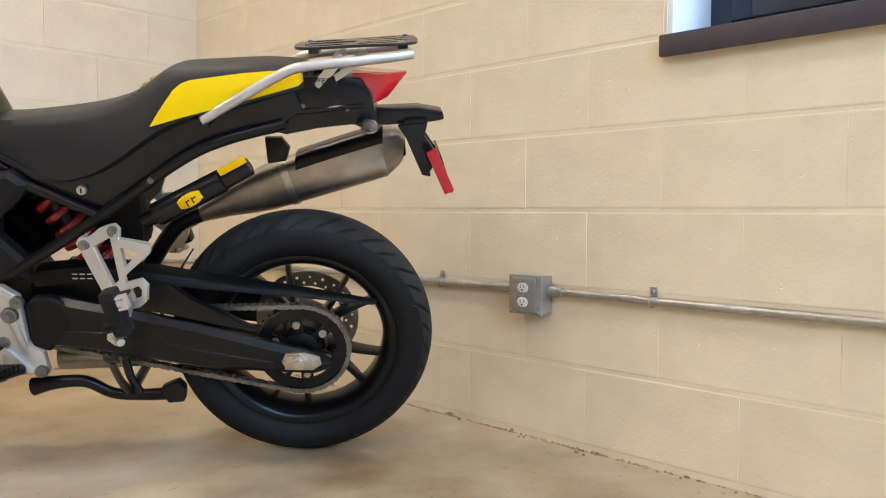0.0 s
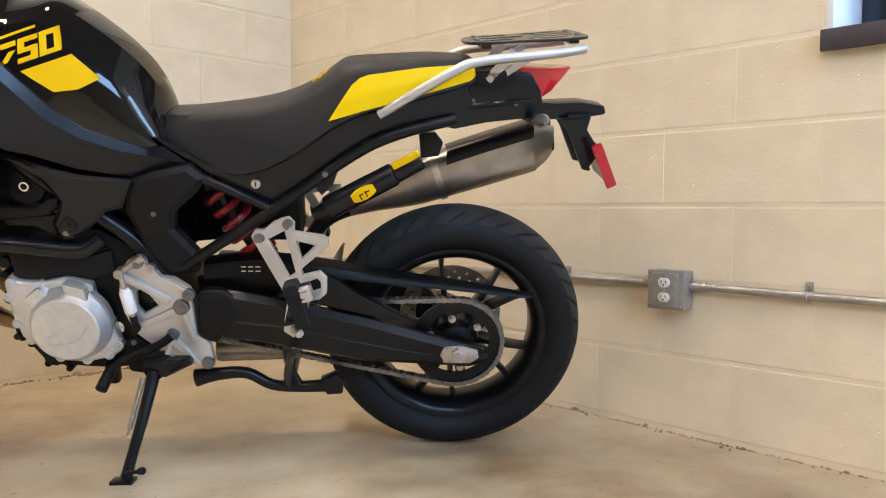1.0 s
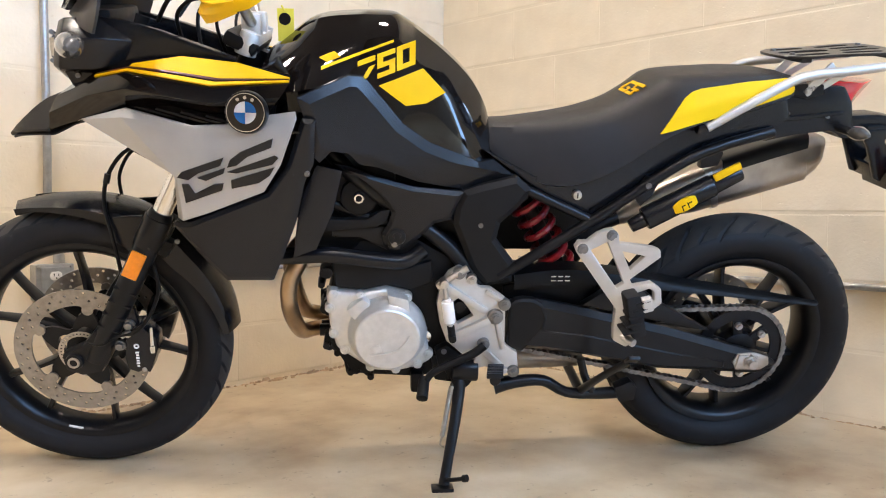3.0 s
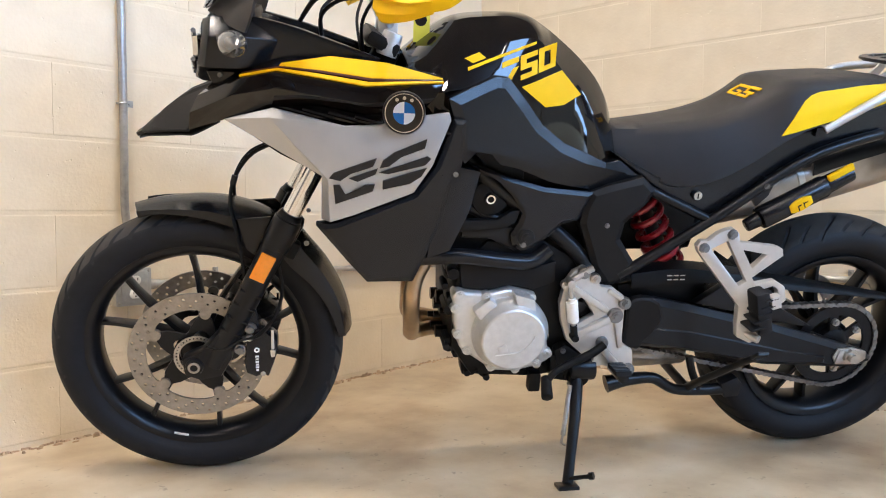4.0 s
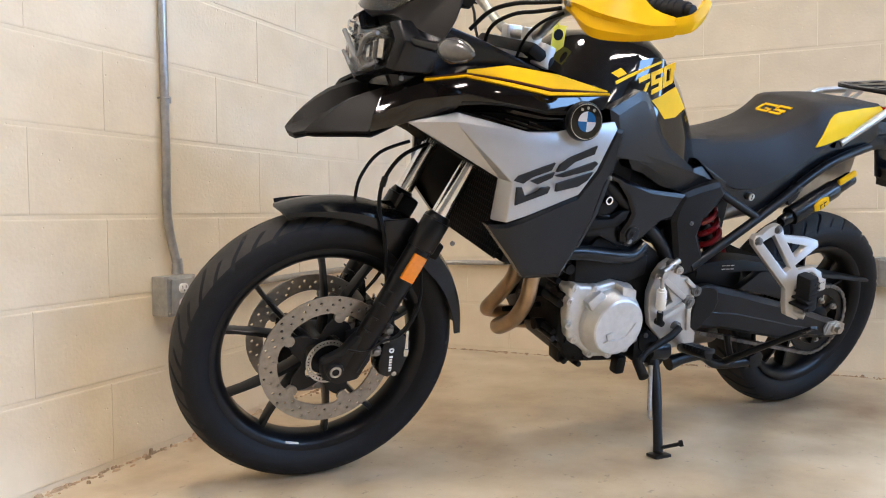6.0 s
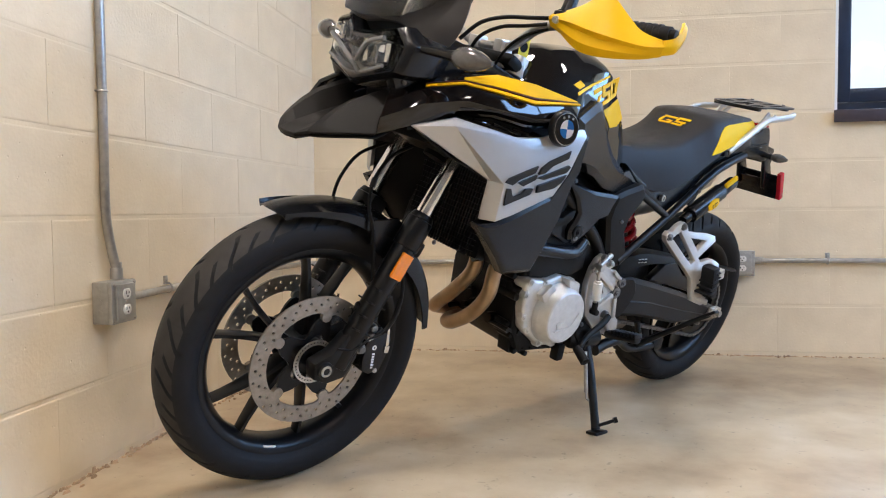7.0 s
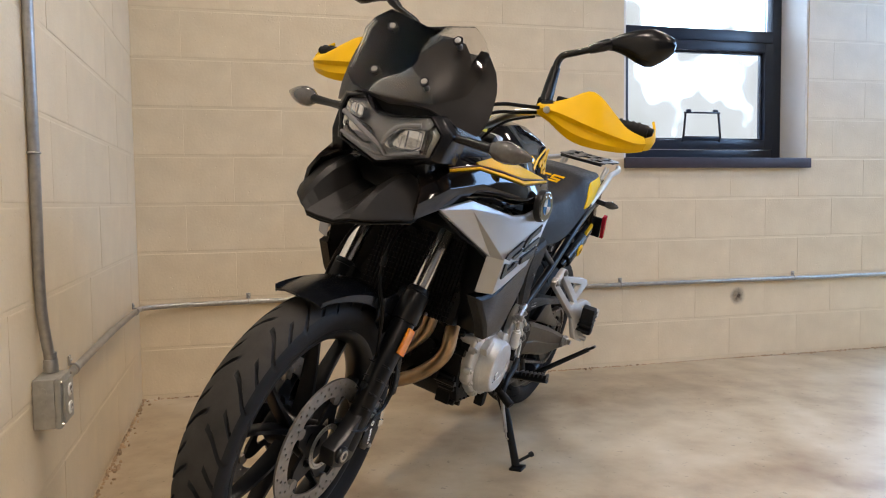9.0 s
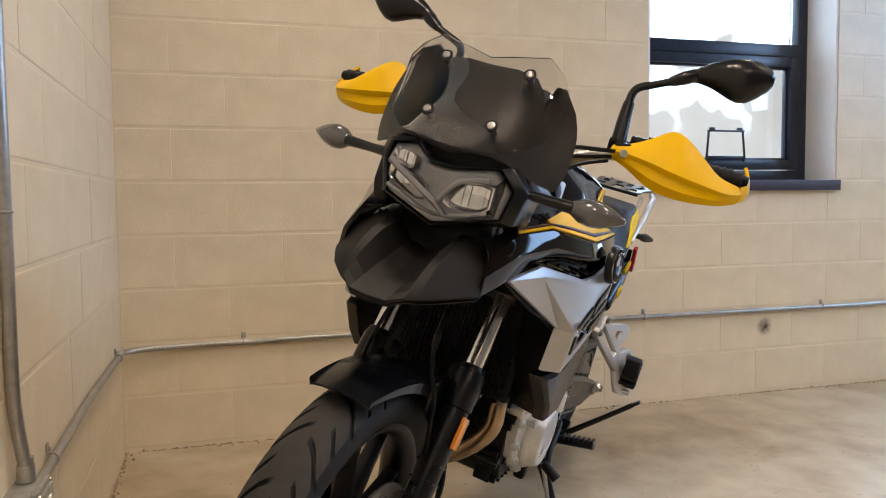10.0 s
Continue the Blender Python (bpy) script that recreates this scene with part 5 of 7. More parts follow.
# screen
SC = [[(1.512, 0.0, 1.084), (1.508, 0.05, 1.086), (1.497, 0.100, 1.092), (1.478, 0.128, 1.110), (1.455, 0.147, 1.122)], [(1.492, 0.0, 1.125), (1.488, 0.05, 1.130), (1.474, 0.103, 1.138), (1.452, 0.136, 1.146), (1.432, 0.154, 1.155)],
      [(1.450, 0.0, 1.190), (1.447, 0.05, 1.194), (1.436, 0.105, 1.200), (1.420, 0.140, 1.198), (1.414, 0.158, 1.192)], [(1.412, 0.0, 1.249), (1.409, 0.05, 1.260), (1.402, 0.105, 1.271), (1.406, 0.139, 1.247), (1.408, 0.157, 1.222)]]
sc_rows = [[(x + 0.012, -y, z) for x, y, z in r[:0:-1]] + [(x + 0.012, y, z) for x, y, z in r] for r in SC]
screen = part("windscreen", sheet(sc_rows, 0.003, 4, 1), SCREEN, bike, "short clear windscreen with angular edges", sharp=60)
for y, z, x in ((0.062, 1.133, 1.4965), (-0.062, 1.133, 1.4965), (0.082, 1.234, 1.432), (-0.082, 1.234, 1.432)):
    p, way = Vector((x, y, z)), Vector((0.85, 0, 0.52))
    post = part("screen_bolt", merge(rod(p - 0.026 * way, p - 0.003 * way, 0.006, seg=14), rod(p - 0.001 * way, p + 0.003 * way, 0.0078, 0.0065, 18, 0.001)), STEEL, screen, "steel screen bolt")
    part("washer", rod(p - 0.002 * way, p + 0.0008 * way, 0.0115, seg=20), DEEP, screen)
# turn signals
for s in (1, -1):
    sig = part("turn_signal", tube([(1.500, s * 0.105, 1.040), (1.478, s * 0.160, 1.038), (1.455, s * 0.226, 1.036)], [0.011, 0.0085, 0.011], 10, 3), BLACK, bike, "turn signal on a short black stalk")
    rows = []
    for k, (w, h) in enumerate(((0.010, 0.010), (0.022, 0.021), (0.026, 0.024), (0.024, 0.021), (0.016, 0.014), (0.004, 0.004))):
        y = 0.222 + 0.0185 * k
        rows.append([(1.452 - 0.004 * k + w * math.cos(a), s * y, 1.036 + h * math.sin(a)) for a in np.linspace(0, 2 * math.pi, 16, False)])
    part("signal_lens", finish(rings(rows)), SMOKE_LENS, sig, "smoked grey signal lens")

# handlebar, guards, mirrors
STEER = 0.055                                  # the bars stand turned a little to the left


def steered(bm):
    for v in bm.verts:
        v.co.x -= STEER * v.co.y
    return bm


part("handlebar", steered(tube([(1.117, -0.450, 1.153), (1.135, -0.30, 1.149), (1.165, -0.17, 1.130), (1.155, -0.07, 1.075), (1.150, 0, 1.068), (1.155, 0.07, 1.075), (1.165, 0.17, 1.130), (1.135, 0.30, 1.149), (1.117, 0.450, 1.153)], 0.0112, 12, 6)), STEEL, bike, "steel handlebar")
part("bar_clamp", merge(box(1.152, 0.045, 1.062, 0.04, 0.03, 0.05, 0.006), box(1.152, -0.045, 1.062, 0.04, 0.03, 0.05, 0.006), box(1.165, 0, 1.035, 0.07, 0.20, 0.022, 0.008), rod((1.16, 0.105, 1.01), (1.145, 0.105, 1.055), 0.022, 0.02, 18, 0.003), rod((1.16, -0.105, 1.01), (1.145, -0.105, 1.055), 0.022, 0.02, 18, 0.003)), ALLOY, bike, "silver handlebar clamp and fork top")
G_TOP = [(1.190, 0.204, 1.158), (1.186, 0.235, 1.168), (1.172, 0.268, 1.187), (1.160, 0.303, 1.212), (1.160, 0.335, 1.206), (1.162, 0.375, 1.178), (1.156, 0.412, 1.151), (1.140, 0.452, 1.141)]
G_MID = [(1.200, 0.203, 1.146), (1.212, 0.245, 1.147), (1.218, 0.285, 1.143), (1.220, 0.325, 1.136), (1.214, 0.365, 1.130), (1.200, 0.405, 1.125), (1.176, 0.440, 1.122), (1.142, 0.462, 1.128)]
G_LOW = [(1.192, 0.206, 1.132), (1.198, 0.243, 1.119), (1.204, 0.280, 1.100), (1.206, 0.312, 1.089), (1.202, 0.350, 1.086), (1.190, 0.392, 1.089), (1.168, 0.430, 1.096), (1.140, 0.457, 1.108)]
G_VAL = [(x - 0.007 * math.sin(math.pi * i / 7), y, z) for i, (x, y, z) in enumerate(between(a, b, 0.22) for a, b in zip(G_MID, G_LOW))]
G_BUL = [(x + 0.006 * math.sin(math.pi * i / 7), y, z) for i, (x, y, z) in enumerate(between(a, b, 0.62) for a, b in zip(G_MID, G_LOW))]
for s in (1, -1):
    g = merge(sheet([G_TOP, [(x + 0.004, y, z) for x, y, z in (between(a, b, 0.5) for a, b in zip(G_TOP, G_MID))], G_MID, G_VAL, G_BUL, G_LOW], 0.005, 1, 3),
              sheet([[(1.144, 0.456, 1.140), (1.118, 0.466, 1.150), (1.094, 0.461, 1.170), (1.080, 0.452, 1.184)], [(1.144, 0.460, 1.126), (1.114, 0.472, 1.134), (1.086, 0.466, 1.154), (1.070, 0.456, 1.172)], [(1.144, 0.457, 1.110), (1.116, 0.468, 1.118), (1.088, 0.463, 1.138), (1.070, 0.453, 1.158)]], 0.006, 3, 3))
    hg = part("hand_guard", steered(g if s == 1 else flip(g)), GUARD, bike, "bright yellow plastic hand protector", sharp=18)
    part("guard_bolt", steered(merge(rod((1.204, s * 0.231, 1.146), (1.2125, s * 0.233, 1.146), 0.0085, 0.0078, 20, 0.001), rod((1.212, s * 0.233, 1.146), (1.2145, s * 0.2335, 1.146), 0.0045, seg=6))), STEEL, hg, "small steel guard screw")
    part("grip", steered(merge(rod((1.137, s * 0.29, 1.150), (1.117, s * 0.452, 1.154), 0.0175, 0.0165, 20, 0.002), *[rod((1.137 - 0.02 * k / 10, s * (0.30 + 0.014 * k), 1.150 + 0.004 * k / 10), (1.136 - 0.02 * k / 10, s * (0.306 + 0.014 * k), 1.1504 + 0.004 * k / 10), 0.0188, seg=20) for k in range(10)])), RUBBER, bike, "black ribbed rubber grip")
    part("bar_end", steered(rod((1.117, s * 0.450, 1.154), (1.115, s * 0.464, 1.154), 0.013, 0.011, 16, 0.002)), DEEP, bike, "black bar end")
    part("switch_cluster", steered(merge(box(1.145, s * 0.262, 1.145, 0.045, 0.05, 0.05, 0.01), box(1.17, s * 0.225, 1.150, 0.05, 0.035, 0.035, 0.008), box(1.12, s * 0.245, 1.176, 0.030, 0.045, 0.022, 0.006), box(1.11, s * 0.262, 1.186, 0.016, 0.016, 0.014, 0.003))), BLACK, bike)
    part("lever", steered(tube([(1.172, s * 0.20, 1.150), (1.180, s * 0.25, 1.142), (1.172, s * 0.33, 1.138), (1.155, s * 0.41, 1.130)], [0.008, 0.007, 0.006, 0.007], 8, 4)), SATIN, bike, "black control lever")
    part("cable", tube([(1.20, s * 0.215, 1.146), (1.225, s * 0.180, 1.140), (1.262, s * 0.145, 1.132), (1.30, s * 0.115, 1.112), (1.33, s * 0.09, 1.07)], 0.0046, 8, 5), DEEP, bike)
    part("cable", tube([(1.195, s * 0.21, 1.134), (1.222, s * 0.170, 1.122), (1.26, s * 0.135, 1.110), (1.29, s * 0.10, 1.075), (1.28, s * 0.06, 1.0)], 0.0042, 8, 5), DEEP, bike)
    part("cable", tube([(1.185, s * 0.205, 1.125), (1.20, s * 0.15, 1.100), (1.21, s * 0.11, 1.060), (1.20, s * 0.06, 0.99)], 0.0036, 8, 5), DEEP, bike)
    mir = part("mirror", steered(merge(tube([(1.145, s * 0.203, 1.165), (1.126, s * 0.197, 1.215), (1.116, s * 0.195, 1.250)], [0.016, 0.0135, 0.011], 12, 4), tube([(1.118, s * 0.195, 1.245), (1.112, s * 0.195, 1.268), (1.111, s * 0.205, 1.284), (1.112, s * 0.235, 1.297), (1.115, s * 0.272, 1.313)], [0.0088, 0.0086, 0.0086, 0.0082, 0.0080], 10, 4),
                                       tube([(1.113, s * 0.262, 1.309), (1.108, s * 0.288, 1.324), (1.100, s * 0.302, 1.333)], [0.0105, 0.014, 0.014], 10, 3))), BLACK, bike, "black mirror on a bent stalk")
    rows = []
    for y, top, low, dd in ((0.283, 1.336, 1.316, 0.010), (0.297, 1.345, 1.319, 0.014), (0.316, 1.359, 1.320, 0.019), (0.335, 1.370, 1.317, 0.024), (0.355, 1.379, 1.311, 0.028), (0.375, 1.386, 1.304, 0.031), (0.392, 1.389, 1.300, 0.032), (0.410, 1.388, 1.304, 0.030), (0.428, 1.383, 1.318, 0.025), (0.442, 1.377, 1.333, 0.018), (0.450, 1.366, 1.346, 0.009)):
        cz, h = (top + low) / 2, (top - low) / 2
        rows.append([(1.092 - 0.05 * (y - 0.28) + dd * (1.0 if math.cos(a) > 0 else 0.25) * math.cos(a), s * y, cz + h * math.copysign(abs(math.sin(a)) ** 0.85, math.sin(a))) for a in np.linspace(0, 2 * math.pi, 20, False)])
    part("mirror_head", steered(finish(rings(rows))), BLACK, mir, "black rounded mirror shell")
    part("mirror_clamp", steered(merge(box(1.14, s * 0.205, 1.158, 0.035, 0.04, 0.03, 0.006), rod((1.14, s * 0.235, 1.16), (1.14, s * 0.262, 1.172), 0.012, 0.009, 12, 0.002))), BLACK, mir)
tag = part("key_tag", merge(box(1.082, 0.045, 1.066, 0.034, 0.0012, 0.066, 0.0003), rod((1.090, 0.045, 1.105), (1.084, 0.045, 1.094), 0.002, seg=8)), TAG, bike, "yellow paper key tag")
part("tag_disc", rod((1.084, 0.0458, 1.078), (1.084, 0.0470, 1.078), 0.0125, seg=18), DEEP, tag)
for s in (1, -1):
    kn = crowned([(0.985, 0.800), (0.945, 0.790), (0.899, 0.772), (0.816, 0.748), (0.706, 0.737), (0.722, 0.704), (0.733, 0.674), (0.769, 0.665), (0.800, 0.633), (0.831, 0.609), (0.856, 0.602), (0.878, 0.614), (0.884, 0.640), (0.868, 0.668), (0.862, 0.690), (0.886, 0.728), (0.922, 0.765), (0.960, 0.778)], lambda x, z: 0.150 + 0.05 * (z - 0.6), 0.009, 0.006, 0.02)
    kn = part("knee_cover", kn if s == 1 else flip(kn), BLACK, bike, "matte black plastic cover over the frame", sharp=14)
    eye_ = merge(rod((0.850, s * 0.140, 0.636), (0.850, s * 0.156, 0.636), 0.021, 0.019, 20, 0.003), bolt((0.850, s * 0.154, 0.636), 0.011, 0.007, (0, s, 0)))
    part("cover_bolt", eye_, SATIN, kn)
    lv = skin_plate([(1.012, 0.676), (0.974, 0.673), (0.914, 0.674), (0.886, 0.693), (0.863, 0.696), (0.871, 0.672), (0.891, 0.655), (0.951, 0.649), (1.012, 0.643)], lambda x, z: 0.146, 0.022, 0.007, 0, 2)
    part("cover_arm", lv if s == 1 else flip(lv), CHARCOAL, kn)
    hv = skin_plate([(0.992, 0.570), (0.905, 0.572), (0.822, 0.560), (0.771, 0.575), (0.768, 0.522), (0.820, 0.504), (0.870, 0.516), (0.925, 0.503), (0.985, 0.512)], lambda x, z: 0.138, 0.04, 0.008, 0, 2)
    part("head_side_cover", hv if s == 1 else flip(hv), CHARCOAL, bike, "charcoal cover over the cylinder head")
    sc = skin_plate([(1.018, 0.800), (0.965, 0.788), (0.985, 0.70), (1.022, 0.616), (1.071, 0.597), (1.06, 0.68), (1.045, 0.74)], lambda x, z: 0.178, 0.03, 0.006, 1)
    part("air_scoop", sc if s == 1 else flip(sc), BLACK, bike, "matte black air guide")

# seat: cross-sections from the tail to the tank
def seat_ring(x, top, shoulder, low):
    pts = [(0, top), (shoulder[0] * 0.55, top - 0.002), (shoulder[0] * 0.9, (top * 2 + shoulder[1]) / 3), shoulder, ((shoulder[0] + low[0]) / 2 + 0.006, (shoulder[1] + low[1]) / 2), low, (low[0] * 0.6, low[1] - 0.02), (0, low[1] - 0.02)]
    full_ = pts + [(-y, z) for y, z in pts[-2:0:-1]]
    return [(x, y, z) for y, z in full_]


SEAT = [seat_ring(-0.034, 0.975, (0.060, 0.968), (0.072, 0.952)), seat_ring(-0.018, 0.990, (0.085, 0.982), (0.098, 0.944)), seat_ring(0.06, 0.994, (0.110, 0.985), (0.124, 0.925)), seat_ring(0.14, 0.991, (0.122, 0.976), (0.138, 0.905)), seat_ring(0.22, 0.986, (0.126, 0.964), (0.150, 0.884)), seat_ring(0.262, 0.980, (0.124, 0.948), (0.155, 0.866)),
        seat_ring(0.29, 0.962, (0.118, 0.930), (0.156, 0.850)), seat_ring(0.315, 0.944, (0.114, 0.914), (0.155, 0.832)), seat_ring(0.36, 0.917, (0.112, 0.892), (0.152, 0.800)), seat_ring(0.42, 0.896, (0.112, 0.872), (0.146, 0.766)), seat_ring(0.48, 0.884, (0.104, 0.860), (0.136, 0.748)), seat_ring(0.54, 0.876, (0.092, 0.854), (0.120, 0.752)), seat_ring(0.60, 0.870, (0.078, 0.848), (0.100, 0.785)), seat_ring(0.645, 0.868, (0.066, 0.846), (0.084, 0.815)), seat_ring(0.658, 0.860, (0.060, 0.842), (0.072, 0.825))]
cols = [spline([r[i] for r in SEAT], 4) for i in range(len(SEAT[0]))]
seat = part("seat", finish(rings([list(r) for r in zip(*cols)])), VINYL, bike, "black textured dual seat with yellow rear flanks", sharp=50)


def seat_y(x, z):
    for a, b in zip(SEAT, SEAT[1:]):
        if a[0][0] <= x <= b[0][0]:
            t = (x - a[0][0]) / (b[0][0] - a[0][0])
            p = [(a[k][1] * (1 - t) + b[k][1] * t, a[k][2] * (1 - t) + b[k][2] * t) for k in (3, 4, 5)]
            return float(np.interp(z, [p[2][1], p[1][1], p[0][1]], [p[2][0], p[1][0], p[0][0]]))
    return 0.1


decal("yellow_flank", [(0.290, 0.868), (0.264, 0.908), (0.240, 0.942), (0.224, 0.955), (0.205, 0.962), (0.10, 0.977), (0.0, 0.984), (-0.020, 0.976), (-0.026, 0.962), (-0.012, 0.950), (0.05, 0.934), (0.14, 0.910), (0.22, 0.889)], YELLOW_VINYL, seat, seat_y, 0.004, "bright yellow vinyl seat flank", 5)
em = bmesh.new()
for u0, u1, v0, v1 in ((0.004, 0.032, 0.0, 0.005), (0.0, 0.006, 0.005, 0.019), (0.002, 0.034, 0.019, 0.024), (0.026, 0.032, 0.005, 0.0115), (0.017, 0.026, 0.009, 0.0125),
                       (0.036, 0.062, 0.0, 0.005), (0.057, 0.063, 0.005, 0.0095), (0.038, 0.063, 0.0095, 0.0145), (0.038, 0.044, 0.0145, 0.019), (0.039, 0.068, 0.019, 0.024)):
    quad_ = [(u0 + 0.15 * v0, v0), (u1 + 0.15 * v0, v0), (u1 + 0.15 * v1, v1), (u0 + 0.15 * v1, v1)]
    em.faces.new([em.verts.new((0.332 - 1.35 * v, -0.047 + 1.45 * u, float(np.interp(0.332 - 1.35 * v, (0.262, 0.29, 0.315, 0.36), (0.980, 0.962, 0.944, 0.917))) + 0.0008)) for u, v in quad_])
bmesh.ops.recalc_face_normals(em, faces=em.faces)
bmesh.ops.solidify(em, geom=em.faces[:], thickness=0.0022)
part("seat_mark", em, YELLOW, seat, "small yellow mark on the seat")

# frame and tail
for s in (1, -1):
    part("subframe_rail", merge(tube([(0.62, s * 0.135, 0.535), (0.417, s * 0.135, 0.668), (0.239, s * 0.130, 0.792), (0.14, s * 0.125, 0.838), (0.02, s * 0.11, 0.868)], 0.0125, 12, 5), tube([(0.565, s * 0.125, 0.735), (0.417, s * 0.132, 0.668)], 0.011, 12, 1)), SATIN, bike, "black tubular subframe rail")
    part("bolt", bolt((0.30, s * 0.146, 0.752), 0.0065, 0.006, (0, s, 0)), BOLT, bike)
    under = skin_plate([(0.665, 0.822), (0.55, 0.742), (0.42, 0.670), (0.33, 0.726), (0.24, 0.795), (0.14, 0.842), (0.02, 0.872), (-0.02, 0.90), (0.0, 0.95), (0.14, 0.905), (0.29, 0.868), (0.36, 0.80), (0.44, 0.762), (0.55, 0.765)], lambda x, z: 0.118 if x > 0.3 else 0.118 - 0.05 * (0.3 - x), 0.03, 0.006, 2)
    part("seat_side_cover", under if s == 1 else flip(under), BLACK, bike, "matte black cover under the seat")
    mid = crowned([(0.708, 0.738), (0.666, 0.752), (0.590, 0.768), (0.556, 0.738), (0.580, 0.704), (0.624, 0.665), (0.631, 0.628), (0.584, 0.564), (0.588, 0.520), (0.650, 0.512), (0.684, 0.557), (0.728, 0.665), (0.723, 0.704)], lambda x, z: 0.152 - 0.10 * max(0, 0.62 - z) - 0.16 * max(0, 0.625 - x), 0.012, 0.008, 0.03)
    part("frame_cover", mid if s == 1 else flip(mid), CHARCOAL, bike, "charcoal frame side cover", sharp=14)
    part("bolt", bolt((0.668, s * 0.152, 0.662), 0.0055, 0.006, (0, s, 0)), BOLT, bike)
    main = merge(tube([(1.06, s * 0.10, 0.90), (0.96, s * 0.12, 0.78), (0.86, s * 0.125, 0.70), (0.73, s * 0.125, 0.60), (0.66, s * 0.12, 0.50)], 0.018, 12, 5), tube([(1.03, s * 0.11, 0.72), (0.90, s * 0.12, 0.665), (0.79, s * 0.12, 0.665)], 0.013, 10, 4))
    part("main_frame", main, SATIN, bike, "black main frame tube")
lock = part("seat_lock", merge(rod((0.452, 0.116, 0.724), (0.452, 0.129, 0.724), 0.011, 0.010, 20, 0.001)), STEEL, bike, "round steel seat lock")
part("key_slot", box(0.452, 0.1295, 0.724, 0.003, 0.001, 0.012), DEEP, lock)
tail = part("tail_unit", plate([(0.30, 0.828), (0.21, 0.846), (0.149, 0.862), (0.077, 0.868), (0.049, 0.848), (0.018, 0.841), (-0.05, 0.856), (-0.132, 0.866), (-0.160, 0.848), (-0.184, 0.851), (-0.181, 0.881), (-0.169, 0.931), (-0.146, 0.967), (-0.095, 0.966), (-0.034, 0.957), (-0.01, 0.942), (0.076, 0.921), (0.149, 0.893), (0.223, 0.88)], -0.088, 0.088, 0.009, 2), BLACK, bike, "matte black tail unit")
for s in (1, -1):
    ridge = plate([(0.19, 0.872), (0.06, 0.892), (-0.06, 0.904), (-0.150, 0.914), (-0.152, 0.905), (-0.06, 0.892), (0.06, 0.880), (0.19, 0.860)], s * 0.084, s * 0.094, 0.003, 1)
    part("tail_ridge", ridge, BLACK, tail)
    part("grab_cover", plate([(-0.02, 0.968), (-0.09, 0.972), (-0.095, 0.950), (-0.06, 0.938), (-0.01, 0.946)], s * 0.080, s * 0.093, 0.004), CHARCOAL, tail)
for x, z in ((-0.055, 0.948), (-0.02, 0.905), (-0.115, 0.900)):
    part("bolt", bolt((x, 0.088, z), 0.005, 0.004), BOLT, tail)
tl = rings([[(-0.135, -0.060, 0.905), (-0.135, 0.060, 0.905), (-0.125, 0.066, 0.975), (-0.125, -0.066, 0.975)], [(-0.178, -0.052, 0.908), (-0.178, 0.052, 0.908), (-0.20, 0.056, 0.972), (-0.20, -0.056, 0.972)], [(-0.205, -0.020, 0.918), (-0.205, 0.020, 0.918), (-0.250, 0.020, 0.975), (-0.250, -0.020, 0.975)]])
part("tail_lamp", finish(tl, 0.006), RED, bike, "red tail lamp")
hold = part("plate_holder", merge(plate([(-0.10, 0.880), (-0.18, 0.893), (-0.274, 0.898), (-0.330, 0.890), (-0.335, 0.870), (-0.303, 0.864), (-0.20, 0.855), (-0.13, 0.860)], -0.035, 0.035, 0.008), plate([(-0.225, 0.860), (-0.295, 0.868), (-0.288, 0.838), (-0.322, 0.790), (-0.318, 0.780), (-0.296, 0.742), (-0.284, 0.745), (-0.246, 0.830)], 0.042, 0.056, 0.004),
                                  plate([(-0.225, 0.860), (-0.295, 0.868), (-0.288, 0.838), (-0.322, 0.790), (-0.318, 0.780), (-0.296, 0.742), (-0.284, 0.745), (-0.246, 0.830)], -0.056, -0.042, 0.004), plate([(-0.240, 0.872), (-0.295, 0.874), (-0.290, 0.842), (-0.252, 0.836)], -0.05, 0.05, 0.004), bar((-0.284, 0.775), (-0.300, 0.745), 0.008, -0.05, 0.05), bar((-0.322, 0.795), (-0.350, 0.715), 0.007, -0.085, 0.085)), BLACK, bike, "black number plate holder")
part("red_reflector", box(-0.322, 0.098, 0.765, 0.024, 0.016, 0.105, 0.003, turn=Matrix.Rotation(radians(25), 4, "Y")), REFLEX, hold, "red side reflector")
for s in (1, -1):
    sg = part("rear_signal", tube([(-0.14, s * 0.075, 0.875), (-0.155, s * 0.11, 0.872), (-0.16, s * 0.125, 0.872)], 0.010, 10, 3), BLACK, bike, "rear turn signal on a short stalk")
    part("signal_lens", finish(rings([[(-0.160 + w * math.cos(a) - 0.002 * k, s * (0.112 + 0.014 * k), 0.872 + w * 0.8 * math.sin(a)) for a in np.linspace(0, 2 * math.pi, 16, False)] for k, w in enumerate((0.010, 0.018, 0.020, 0.015, 0.005))])), SMOKE_LENS, sg)
# luggage rack
def flat_plate(outer, holes, thick):
    """A level plate with openings, from outlines in x, y, with its foot at z = 0."""
    bm = bmesh.new()
    edges = []
    for ring_ in [outer] + holes:
        vs = [bm.verts.new((x, y, 0)) for x, y in ring_]
        edges += [bm.edges.new((a, b)) for a, b in zip(vs, vs[1:] + vs[:1])]
    bmesh.ops.triangle_fill(bm, use_beauty=True, edges=edges)
    out = bmesh.ops.extrude_face_region(bm, geom=bm.faces[:])
    for v in [g for g in out["geom"] if isinstance(g, bmesh.types.BMVert)]:
        v.co.z = thick
    return finish(bm, 0.0012, 40, 1)


